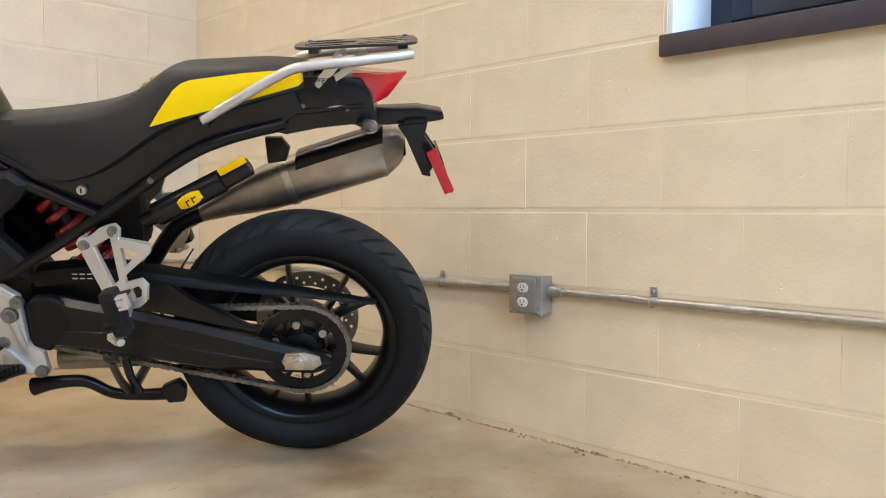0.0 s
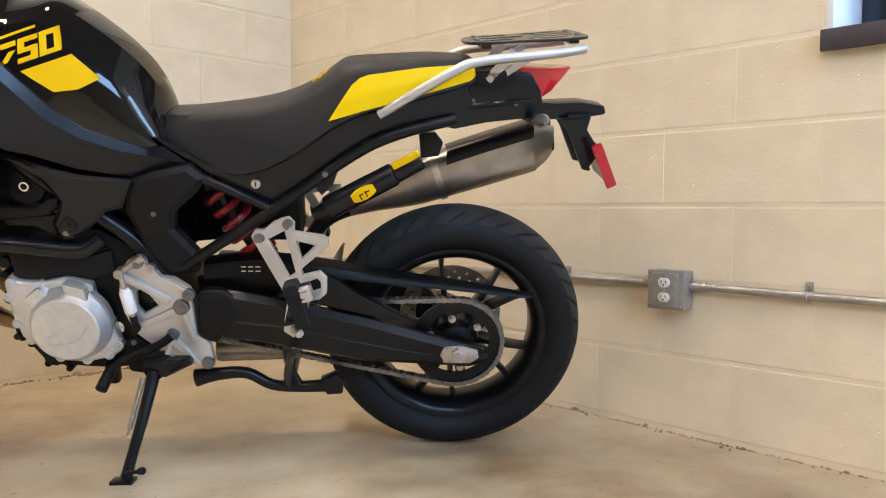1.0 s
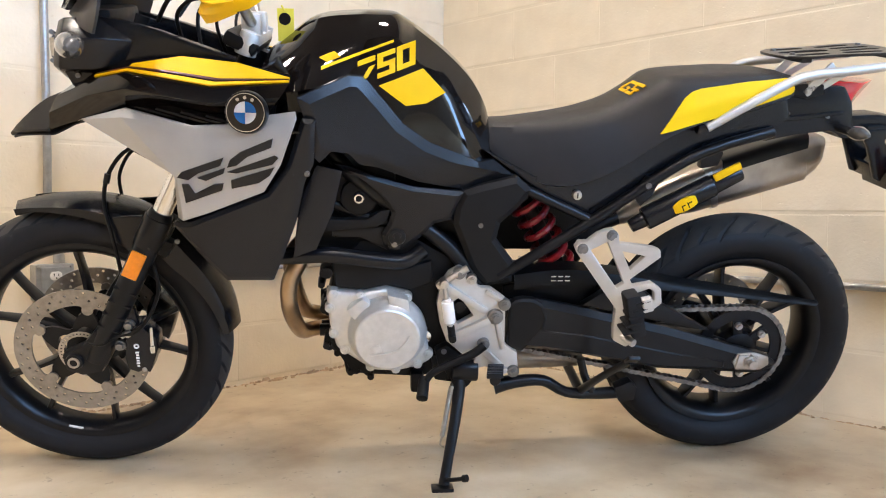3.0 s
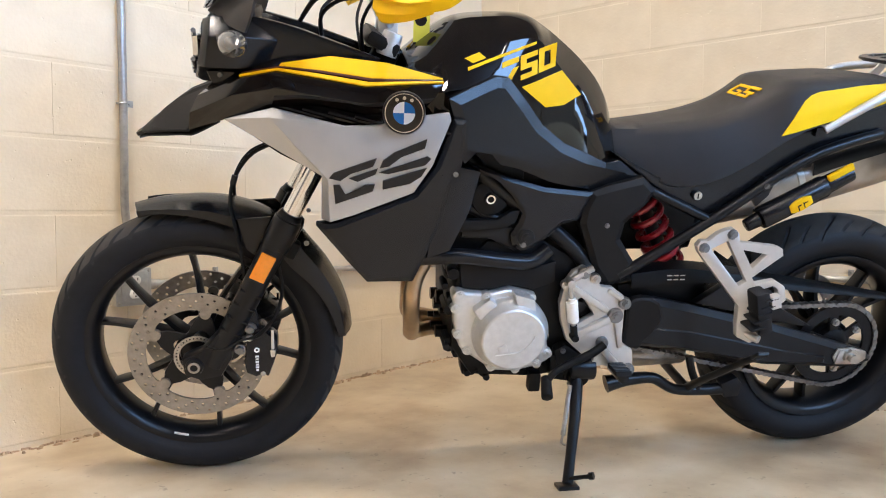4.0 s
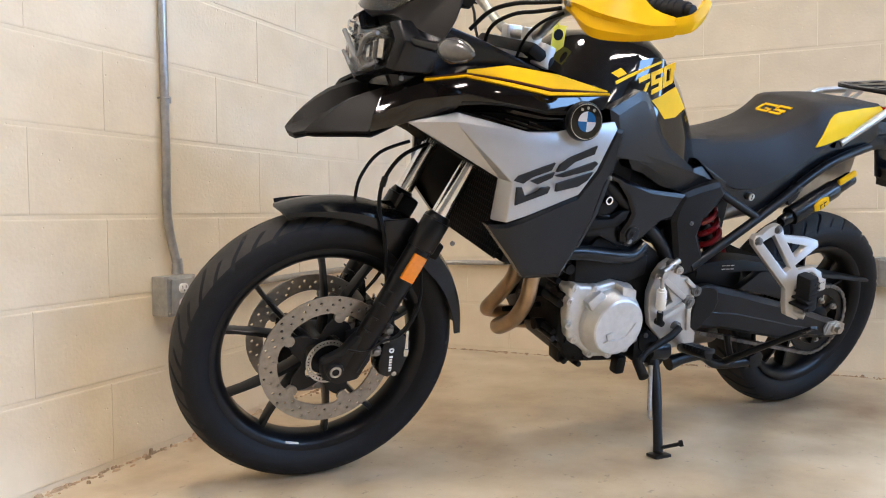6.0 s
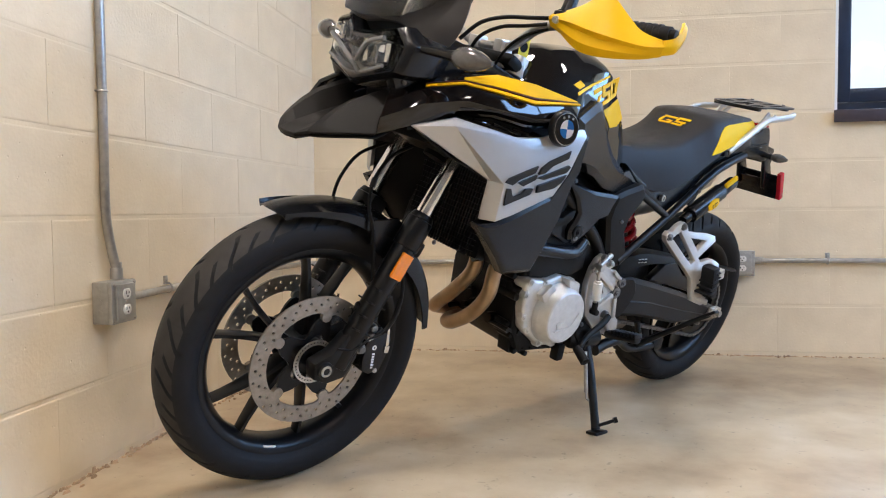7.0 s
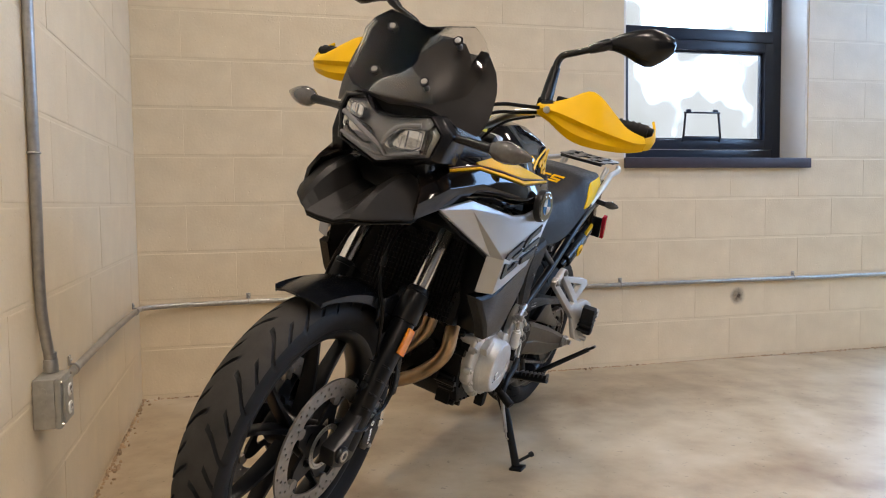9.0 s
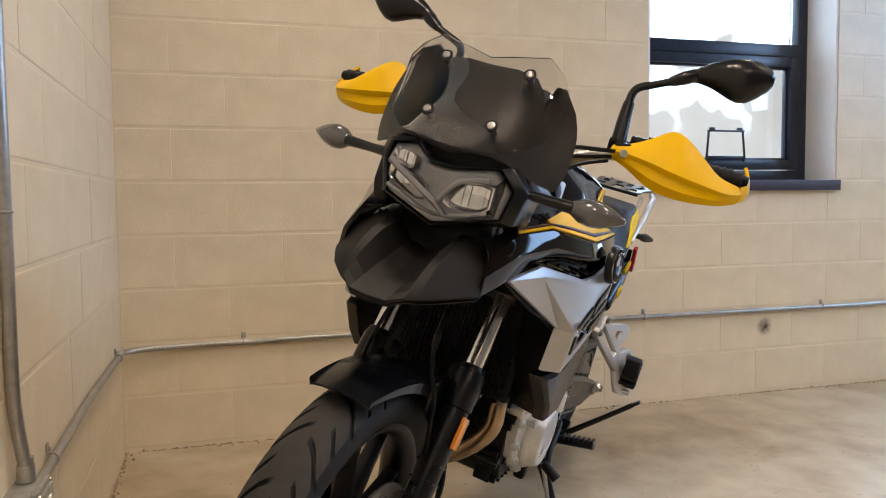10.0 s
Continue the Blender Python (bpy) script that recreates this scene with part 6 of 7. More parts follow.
def slot(x0, x1, y, w, skew=0.0):
    """A long opening with round ends."""
    arc = [(w / 2 * math.cos(a), w / 2 * math.sin(a)) for a in np.linspace(-math.pi / 2, math.pi / 2, 7)]
    return [(x1 + c, y + skew + s_) for c, s_ in arc] + [(x0 - c, y - s_) for c, s_ in arc]


RACK_EDGE = [tuple(p)[:2] for p in spline([(0.0, 0.030, 0), (-0.012, 0.066, 0), (-0.050, 0.092, 0), (-0.110, 0.088, 0), (-0.160, 0.096, 0), (-0.225, 0.104, 0), (-0.262, 0.092, 0), (-0.270, 0.040, 0), (-0.270, -0.040, 0), (-0.262, -0.092, 0), (-0.225, -0.104, 0), (-0.160, -0.096, 0), (-0.110, -0.088, 0), (-0.050, -0.092, 0), (-0.012, -0.066, 0), (0.0, -0.030, 0)], 3, True)]
RACK_HOLES = [slot(-0.095, -0.045, 0.058, 0.026), slot(-0.095, -0.045, -0.058, 0.026), slot(-0.215, -0.150, 0.070, 0.022, -0.010), slot(-0.215, -0.150, -0.070, 0.022, 0.010), slot(-0.120, -0.040, 0.0, 0.034), slot(-0.235, -0.165, 0.022, 0.020), slot(-0.235, -0.165, -0.022, 0.020)]
rp_ = flat_plate(RACK_EDGE, RACK_HOLES, 0.006)
bmesh.ops.transform(rp_, matrix=Matrix.Translation((0, 0, 1.0205)) @ Matrix.Rotation(radians(4.5), 4, "Y"), verts=rp_.verts)
rack = part("luggage_rack", rp_, RACK, bike, "black rack plate with slots on silver rails")
for x in (-0.045, -0.235):
    part("rack_bar", box(x, 0, 1.0165 - 0.079 * x, 0.022, 0.17, 0.010, 0.003, turn=Matrix.Rotation(radians(4.5), 4, "Y")), RACK, rack)
for x, y in ((-0.030, 0.045), (-0.030, -0.045), (-0.245, 0.060), (-0.245, -0.060)):
    part("bolt", rod((x, y, 1.0265 - 0.079 * x), (x, y, 1.0310 - 0.079 * x), 0.0065, 0.0055, 12), BOLT, rack)
for s in (1, -1):
    part("rack_rail", tube([(0.185, s * 0.140, 0.880), (0.10, s * 0.142, 0.932), (0.03, s * 0.140, 0.972), (-0.02, s * 0.136, 0.993), (-0.12, s * 0.128, 1.005), (-0.20, s * 0.118, 1.014), (-0.255, s * 0.100, 1.022)], 0.0105, 12, 5), FRAME_SILVER, rack, "silver tubular rack rail")
    part("rack_strut", merge(bar((-0.10, 1.005), (-0.055, 0.955), 0.02, s * 0.085, s * 0.093), bar((-0.15, 1.005), (-0.065, 0.95), 0.014, s * 0.085, s * 0.092)), FRAME_SILVER, rack)
    part("bolt", bolt((-0.055, s * 0.093, 0.953), 0.007, 0.006, (0, s, 0)), STEEL, rack)
    part("rail_foot", box(0.188, s * 0.135, 0.876, 0.035, 0.02, 0.022, 0.005), BLACK, rack)

# engine
engine = part("engine_block", merge(plate([(1.00, 0.36), (1.005, 0.48), (0.985, 0.56), (0.93, 0.62), (0.80, 0.62), (0.70, 0.56), (0.64, 0.47), (0.62, 0.36), (0.70, 0.29), (0.80, 0.275), (0.95, 0.285)], -0.14, 0.125, 0.012), plate([(1.03, 0.60), (1.055, 0.66), (1.00, 0.74), (0.90, 0.74), (0.86, 0.62), (0.95, 0.58)], -0.13, 0.115, 0.010)), DEEP, bike, "dark painted engine block")
for k in range(9):
    x = 0.935 - 0.030 * k
    part("case_bolt", bolt((x, 0.118, 0.296 - 0.004 * math.sin(k)), 0.0055, 0.012), DEEP, engine)
rng = random.Random(4)
for k in range(22):
    x, z = rng.uniform(0.90, 1.01), rng.uniform(0.30, 0.60)
    part("engine_boss", rod((x, 0.06, z), (x, rng.uniform(0.115, 0.14), z), rng.uniform(0.006, 0.014), seg=12), rng.choice((DEEP, DEEP, SATIN)), engine)
for k in range(16):
    y, z = rng.uniform(-0.11, 0.11), rng.uniform(0.30, 0.56)
    part("engine_boss", rod((0.97, y, z), (rng.uniform(1.012, 1.03), y, z), rng.uniform(0.006, 0.016), seg=12), rng.choice((DEEP, SATIN, SATIN)), engine)
for k in range(6):
    part("sump_rib", box(0.91 - 0.04 * k, 0.02, 0.277, 0.014, 0.17, 0.010, 0.003), DEEP, engine)
case = part("engine_cover", plate([(1.006, 0.500), (0.992, 0.512), (0.977, 0.506), (0.927, 0.502), (0.877, 0.513), (0.821, 0.500), (0.815, 0.459), (0.784, 0.402), (0.768, 0.335), (0.798, 0.318), (0.85, 0.306), (0.903, 0.310), (0.954, 0.347), (0.985, 0.370), (0.999, 0.426)], 0.10, 0.152, 0.012, 3), ALLOY, bike, "cast silver engine side cover")
C = (0.870, 0.0, 0.408)
part("clutch_cover", lathe([(0.0, 0.14), (0.089, 0.14), (0.089, 0.160), (0.086, 0.168), (0.083, 0.172), (0.0735, 0.194), (0.0695, 0.1965), (0.0, 0.198)], C, 64, False), ALLOY, case, "round cast silver cover", sharp=14)
part("cover_rib", merge(plate([(0.862, 0.470), (0.872, 0.512), (0.824, 0.499), (0.818, 0.455)], 0.14, 0.182, 0.006), plate([(0.962, 0.470), (0.925, 0.500), (0.905, 0.484), (0.940, 0.440)], 0.14, 0.174, 0.008)), ALLOY, case)
part("raised_mark", merge(box(0.895, 0.1992, 0.388, 0.020, 0.003, 0.018, 0.001, turn=Matrix.Rotation(radians(20), 4, "Y")), tube([(0.91, 0.199, 0.372), (0.85, 0.199, 0.382), (0.822, 0.1985, 0.418)], 0.0018, 6, 3)), ALLOY, case)
for x, z in ((0.998, 0.468), (0.990, 0.502), (0.930, 0.496), (0.990, 0.405), (0.966, 0.364), (0.908, 0.320), (0.850, 0.313), (0.800, 0.325), (0.776, 0.350), (0.790, 0.408), (0.826, 0.492)):
    part("case_bolt", merge(rod((x, 0.135, z), (x, 0.155, z), 0.012, 0.011, 16, 0.002), bolt((x, 0.154, z), 0.007, 0.007)), ALLOY, case)
part("coolant_hose", tube([(1.18, 0.11, 0.575), (1.10, 0.135, 0.585), (1.0, 0.145, 0.592), (0.90, 0.145, 0.580), (0.83, 0.14, 0.575), (0.79, 0.13, 0.60)], 0.019, 12, 5), BLACK, engine, "black coolant hose")
part("water_pump", merge(rod((0.932, 0.09, 0.719), (0.932, 0.135, 0.719), 0.042, 0.04, 24, 0.005), rod((0.932, 0.135, 0.719), (0.932, 0.141, 0.719), 0.013, 0.012, 18)), DEEP, engine)
part("plug_ring", lathe([(0.0068, 0.140), (0.0102, 0.140), (0.0102, 0.145), (0.0068, 0.145)], (0.932, 0, 0.719), 24), CHROME, engine, "bright ring")
part("knuckle", merge(rod((0.855, 0.10, 0.62), (0.855, 0.15, 0.62), 0.018, 0.016, 18, 0.003), plate([(0.99, 0.645), (0.88, 0.655), (0.84, 0.61), (0.87, 0.598), (0.93, 0.628), (0.99, 0.628)], 0.11, 0.135, 0.005)), SATIN, engine)
part("bolt", bolt((0.855, 0.149, 0.62), 0.008, 0.008), BOLT, engine)
for way in (((1.04, 0.085, 0.60), (1.085, 0.105, 0.525), (1.092, 0.105, 0.46), (1.085, 0.055, 0.388), (1.075, -0.02, 0.330), (1.05, -0.07, 0.312), (0.98, -0.09, 0.31), (0.85, -0.06, 0.30)),
            ((1.03, 0.0, 0.61), (1.085, 0.035, 0.56), (1.09, 0.03, 0.495), (1.085, -0.035, 0.415), (1.075, -0.10, 0.352), (1.04, -0.125, 0.33), (0.95, -0.11, 0.32))):
    part("exhaust_header", tube(way, 0.0195, 16, 6), HEADER, bike, "heat-tinted steel exhaust header")
# silencer on the far side
def can_ring(x, z, w, h, tilt, square=0.55):
    """One cross-section of the silencer: a rounded box, tilted in the side plane."""
    pts = []
    for a in np.linspace(0, 2 * math.pi, 28, False):
        c, s_ = math.cos(a), math.sin(a)
        yy, zz = w * math.copysign(abs(c) ** square, c), h * math.copysign(abs(s_) ** square, s_)
        pts.append((x + zz * math.sin(tilt), -0.150 + yy, z + zz * math.cos(tilt)))
    return pts


silencer = part("silencer", finish(rings([can_ring(0.265, 0.588, 0.022, 0.022, 0.33, 1.0), can_ring(0.20, 0.618, 0.034, 0.036, 0.33, 0.8), can_ring(0.14, 0.642, 0.043, 0.050, 0.33, 0.7), can_ring(0.09, 0.660, 0.048, 0.056, 0.33), can_ring(-0.10, 0.725, 0.050, 0.062, 0.33), can_ring(-0.196, 0.757, 0.050, 0.063, 0.25),
                                          can_ring(-0.200, 0.758, 0.047, 0.060, 0.20), can_ring(-0.232, 0.770, 0.044, 0.050, 0.05), can_ring(-0.248, 0.774, 0.036, 0.038, -0.05)])), SILENCER, bike, "brushed stainless steel silencer")
part("end_cap", finish(rings([can_ring(-0.244, 0.773, 0.030, 0.030, 0.1), can_ring(-0.252, 0.776, 0.028, 0.028, 0.1), can_ring(-0.250, 0.775, 0.022, 0.022, 0.1), can_ring(-0.215, 0.763, 0.020, 0.020, 0.1)], True, True)), DEEP, silencer, "dark outlet in the end of the silencer")
part("silencer_strap", finish(rings([can_ring(0.046, 0.675, 0.051, 0.061, 0.33), can_ring(0.030, 0.681, 0.051, 0.062, 0.33)])), STEEL, silencer)
part("heat_shield", sheet([[(x, -0.150 + dy, z + dz) for dy, dz in ((0.052, 0.030), (0.049, 0.054), (0.036, 0.066), (0.0, 0.068), (-0.03, 0.066))] for x, z in ((0.02, 0.686), (-0.09, 0.724), (-0.195, 0.757))], 0.003, 2, 2), SATIN, silencer, "black heat shield")
part("silencer_mount", plate([(0.085, 0.735), (0.040, 0.742), (0.030, 0.775), (0.05, 0.80), (0.09, 0.80)], -0.11, -0.085, 0.004), SATIN, silencer)
part("exhaust_pipe", tube([(0.260, -0.15, 0.590), (0.33, -0.142, 0.555), (0.39, -0.12, 0.47), (0.44, -0.09, 0.38), (0.55, -0.04, 0.32), (0.70, 0, 0.30)], 0.021, 14, 5), SATIN, bike, "dark exhaust pipe under the seat")
part("collector", rod((0.58, 0.045, 0.290), (0.385, 0.045, 0.290), 0.036, 0.030, 24, 0.010), SILENCER, bike, "steel exhaust collector box")
# damper canister on the near side
can = part("damper_canister", merge(rod((0.298, 0.135, 0.672), (0.150, 0.135, 0.752), 0.027, 0.026, 22, 0.006), rod((0.150, 0.135, 0.752), (0.092, 0.135, 0.783), 0.022, 0.020, 20, 0.004), rod((0.298, 0.135, 0.672), (0.328, 0.135, 0.655), 0.018, 0.015, 16, 0.003)), BLACK, bike, "black damper canister with a yellow label")
m = Matrix.Rotation(radians(29), 4, "Y")
lab = rings([[(0.236 + k * (0.034 * max(-0.8, min(0.8, math.cos(a)))), y, 0.706 + k * 0.0145 * math.sin(a)) for a in np.linspace(0, 2 * math.pi, 20, False)] for k, y in ((1.0, 0.150), (1.0, 0.163), (0.9, 0.165))])
bmesh.ops.transform(lab, matrix=Matrix.Translation((0.218, 0, 0.714)) @ m @ Matrix.Translation((-0.236, 0, -0.706)), verts=lab.verts)
part("label_plate", finish(lab), YELLOW, can, "yellow oval label")
part("label_mark", merge(box(0.223, 0.1652, 0.712, 0.009, 0.001, 0.003, turn=m), box(0.209, 0.1652, 0.720, 0.009, 0.001, 0.003, turn=m), box(0.223, 0.1652, 0.705, 0.0025, 0.001, 0.012, turn=m), box(0.212, 0.1652, 0.714, 0.0025, 0.001, 0.014, turn=m)), DEEP, can)
part("label_strip", box(0.128, 0.150, 0.786, 0.064, 0.010, 0.016, 0.003, turn=m), YELLOW, can)
part("canister_clamp", merge(plate([(0.31, 0.70), (0.285, 0.725), (0.27, 0.765), (0.30, 0.77), (0.33, 0.73)], 0.12, 0.135, 0.004)), SATIN, can)
# shock and spring
sp0, sp1 = Vector((0.560, 0.045, 0.705)), Vector((0.458, 0.045, 0.523))
ax_ = (sp1 - sp0).normalized()
u_ = ax_.cross(Vector((0, 1, 0))).normalized()
v_ = ax_.cross(u_)
coil = [sp0 + (sp1 - sp0) * (i / 160) + 0.036 * (math.cos(i * 0.2356) * u_ + math.sin(i * 0.2356) * v_) for i in range(161)]
shock = part("shock_absorber", merge(rod(sp0 - ax_ * 0.03, sp1 + ax_ * 0.05, 0.017), rod(sp0 - ax_ * 0.02, sp0 + ax_ * 0.004, 0.040, seg=26), rod(sp1 - ax_ * 0.004, sp1 + ax_ * 0.03, 0.040, 0.028, 26)), SATIN, bike, "shock absorber with a red coil spring")
part("coil_spring", tube(coil, 0.0085, 8, 1), SPRING, shock, "red enamelled coil spring")

# foot brackets
def holed_plate(outer, holes, y0, y1, bevel=0.004):
    """A cast plate in the side plane with openings through it."""
    bm = bmesh.new()
    edges = []
    for ring_ in [outer] + holes:
        vs = [bm.verts.new((x, y1, z)) for x, z in ring_]
        edges += [bm.edges.new((a, b)) for a, b in zip(vs, vs[1:] + vs[:1])]
    bmesh.ops.triangle_fill(bm, use_beauty=True, edges=edges)
    bmesh.ops.dissolve_limit(bm, angle_limit=radians(2), verts=bm.verts[:], edges=bm.edges[:])
    out = bmesh.ops.extrude_face_region(bm, geom=bm.faces[:])
    for v in [g for g in out["geom"] if isinstance(g, bmesh.types.BMVert)]:
        v.co.y = y0
    return finish(bm, bevel, 40, 2)


def brace_y(x, z):
    """How far out the passenger bracket leans."""
    return 0.166 + max(0, 0.5 * (0.62 - z) + 0.6 * (0.40 - x))


rb = part("footrest_bracket", holed_plate([(0.752, 0.527), (0.735, 0.555), (0.712, 0.568), (0.697, 0.561), (0.692, 0.542), (0.674, 0.531), (0.666, 0.518), (0.638, 0.515), (0.604, 0.490), (0.602, 0.420), (0.600, 0.376), (0.570, 0.354), (0.563, 0.302), (0.579, 0.292), (0.614, 0.310), (0.644, 0.318), (0.667, 0.311), (0.692, 0.346), (0.735, 0.385), (0.752, 0.432), (0.760, 0.477)], [[(0.722, 0.484), (0.707, 0.494), (0.676, 0.449), (0.711, 0.428), (0.724, 0.446)]], 0.138, 0.158), FRAME_SILVER, bike, "silver footrest bracket")
for p, q, w, y in (((0.738, 0.523), (0.655, 0.467), 0.016, 0.172), ((0.717, 0.402), (0.647, 0.437), 0.018, 0.170), ((0.655, 0.372), (0.600, 0.312), 0.016, 0.170), ((0.648, 0.378), (0.668, 0.325), 0.014, 0.168), ((0.610, 0.485), (0.645, 0.508), 0.012, 0.165), ((0.622, 0.440), (0.606, 0.372), 0.014, 0.166)):
    part("bracket_rib", bar(p, q, w, 0.155, y, 0.005), FRAME_SILVER, rb)
for x, z, r in ((0.626, 0.448, 0.014), (0.607, 0.478, 0.011), (0.650, 0.380, 0.011), (0.577, 0.308, 0.011), (0.684, 0.540, 0.009), (0.712, 0.555, 0.011), (0.753, 0.527, 0.008)):
    part("bolt", merge(rod((x, 0.155, z), (x, 0.168, z), r * 1.35, r * 1.25, 20, 0.001), bolt((x, 0.167, z), r * 0.8, 0.008)), BOLT if r > 0.0105 else STEEL, rb)
part("bracket_boss", merge(rod((0.705, 0.11, 0.462), (0.705, 0.140, 0.462), 0.016, 0.014, 18, 0.002), rod((0.690, 0.11, 0.455), (0.690, 0.130, 0.455), 0.022, seg=18)), SATIN, rb)
link = part("gear_linkage", merge(rod((0.746, 0.175, 0.536), (0.725, 0.175, 0.412), 0.0055, seg=10), rod((0.746, 0.160, 0.536), (0.746, 0.186, 0.536), 0.0105, 0.0095, 16, 0.001), tube([(0.746, 0.170, 0.536), (0.720, 0.168, 0.553), (0.694, 0.164, 0.567)], [0.008, 0.007, 0.009], 10, 4)), STEEL, bike, "steel gear shift linkage")
part("quick_shifter", merge(rod((0.7385, 0.176, 0.492), (0.7305, 0.176, 0.442), 0.0135, 0.0135, 14, 0.002), rod((0.7395, 0.176, 0.499), (0.738, 0.176, 0.490), 0.009, seg=12)), IVORY, link, "pale shift sensor on the rod")
part("rod_end", merge(rod((0.7285, 0.176, 0.432), (0.724, 0.176, 0.405), 0.0085, seg=12), rod((0.724, 0.165, 0.403), (0.724, 0.188, 0.403), 0.0095, 0.0085, 14, 0.001)), DEEP, link)
part("gear_lever", merge(tube([(0.650, 0.176, 0.382), (0.679, 0.182, 0.363), (0.732, 0.188, 0.341), (0.766, 0.195, 0.326), (0.786, 0.202, 0.306)], [0.010, 0.010, 0.009, 0.008, 0.008], 10, 4), rod((0.786, 0.190, 0.308), (0.794, 0.238, 0.284), 0.0125, 0.0135, 16, 0.003)), DEEP, bike, "black gear lever with a rubber tip")
pivot = part("stand_pivot", merge(plate([(0.669, 0.281), (0.697, 0.258), (0.727, 0.282), (0.736, 0.305), (0.752, 0.320), (0.761, 0.358), (0.734, 0.373), (0.701, 0.350), (0.679, 0.320)], 0.125, 0.155, 0.006), rod((0.698, 0.15, 0.293), (0.698, 0.172, 0.293), 0.026, 0.023, 22, 0.003)), DEEP, bike, "black side stand pivot bracket")
for x, z in ((0.740, 0.358), (0.716, 0.272), (0.680, 0.300)):
    part("bolt", bolt((x, 0.154, z), 0.0065, 0.007), BOLT, pivot)
part("swing_pivot_cover", crowned([(0.594, 0.468), (0.580, 0.482), (0.560, 0.486), (0.535, 0.483), (0.515, 0.470), (0.503, 0.439), (0.508, 0.415), (0.520, 0.394), (0.557, 0.353), (0.594, 0.364)], lambda x, z: 0.152, 0.006, 0.004, 0.02), CHARCOAL, bike, "charcoal cover over the swing arm pivot", sharp=20)
part("swing_guard", plate([(0.602, 0.496), (0.493, 0.520), (0.384, 0.520), (0.383, 0.440), (0.492, 0.425), (0.561, 0.380), (0.600, 0.440)], 0.085, 0.098, 0.004), DEEP, bike, "black inner guard over the swing arm")
part("case_rear", plate([(0.829, 0.476), (0.778, 0.455), (0.764, 0.406), (0.770, 0.320), (0.811, 0.302), (0.84, 0.36)], 0.09, 0.112, 0.005), ALLOY, engine, "cast alloy rear half of the case")
for x, z in ((0.776, 0.428), (0.774, 0.340)):
    part("bolt", bolt((x, 0.112, z), 0.0075, 0.007), BOLT, engine)
part("drive_nut", rod((0.783, 0.105, 0.382), (0.783, 0.128, 0.382), 0.018, 0.016, 18, 0.002), CHROME, engine, "bright round plug in the case")
part("sump_edge", plate([(0.972, 0.315), (0.966, 0.276), (0.940, 0.272), (0.930, 0.279), (0.915, 0.265), (0.900, 0.276), (0.869, 0.276), (0.850, 0.283), (0.772, 0.279), (0.765, 0.330), (0.85, 0.34)], 0.06, 0.104, 0.004), DEEP, engine, "black lower edge of the engine")
for x, z in ((1.014, 0.535), (1.018, 0.508), (1.006, 0.372), (1.003, 0.352), (0.985, 0.336), (0.955, 0.285), (0.908, 0.272)):
    part("case_lug", rod((x, 0.07, z), (x, 0.118, z), 0.0095, 0.008, 12, 0.002), DEEP, engine)
peg = part("rider_footpeg", rod((0.618, 0.165, 0.318), (0.640, 0.284, 0.352), 0.013, 0.012, 14, 0.003), SATIN, bike, "serrated footpeg")
for k in range(7):
    t = k / 6
    part("peg_rib", box(0.624 + 0.016 * t, 0.195 + 0.084 * t, 0.338 + 0.024 * t, 0.036, 0.008, 0.012, 0.002, turn=Matrix.Rotation(radians(16), 4, "X")), SATIN, peg)
for s in (1, -1):
    pbm = holed_plate([(0.453, 0.604), (0.460, 0.620), (0.452, 0.633), (0.433, 0.633), (0.412, 0.651), (0.393, 0.659), (0.378, 0.662), (0.366, 0.651), (0.366, 0.634), (0.302, 0.637), (0.290, 0.634), (0.290, 0.620), (0.349, 0.566), (0.344, 0.554), (0.308, 0.568), (0.292, 0.559), (0.292, 0.532), (0.307, 0.518), (0.328, 0.510), (0.334, 0.485), (0.346, 0.456), (0.355, 0.440), (0.363, 0.434), (0.385, 0.441), (0.384, 0.463), (0.378, 0.503)],
                      [[(0.425, 0.613), (0.388, 0.633), (0.360, 0.556), (0.375, 0.544)], [(0.361, 0.619), (0.318, 0.617), (0.348, 0.584)], [(0.333, 0.545), (0.313, 0.556), (0.305, 0.551), (0.305, 0.535), (0.322, 0.526)]], -0.008, 0.010, 0.003)
    for v in pbm.verts:
        v.co.y += brace_y(v.co.x, v.co.z)
    pb = part("passenger_bracket", pbm if s == 1 else flip(pbm), FRAME_SILVER, bike, "silver passenger footrest bracket")
    for x, z in ((0.443, 0.616), (0.380, 0.648)):
        y1 = s * (brace_y(x, z) + 0.010)
        part("bolt", merge(rod((x, y1, z), (x, y1 + s * 0.005, z), 0.0125, 0.0115, 20), bolt((x, y1 + s * 0.004, z), 0.0095, 0.006, (0, s, 0))), BOLT, pb)
    lean = Matrix.Rotation(radians(15), 4, "Y")
    pg = part("passenger_peg", box(0.353, s * 0.290, 0.512, 0.032, 0.046, 0.100, 0.008, turn=lean), RUBBER, pb, "folded rubber passenger peg")
    for k in (-2, -1, 0, 1, 2):
        part("rubber_rib", box(0.353 + 0.0045 * k, s * 0.290, 0.512 - 0.017 * k, 0.034, 0.050, 0.006, 0.002, turn=lean), RUBBER, pg)
    part("peg_tab", box(0.333, s * 0.305, 0.540, 0.022, 0.020, 0.030, 0.003, turn=lean), FRAME_SILVER, pb)
    part("peg_pivot", rod((0.372, s * 0.262, 0.450), (0.348, s * 0.300, 0.446), 0.009, 0.009, 14, 0.002), FRAME_SILVER, pb)
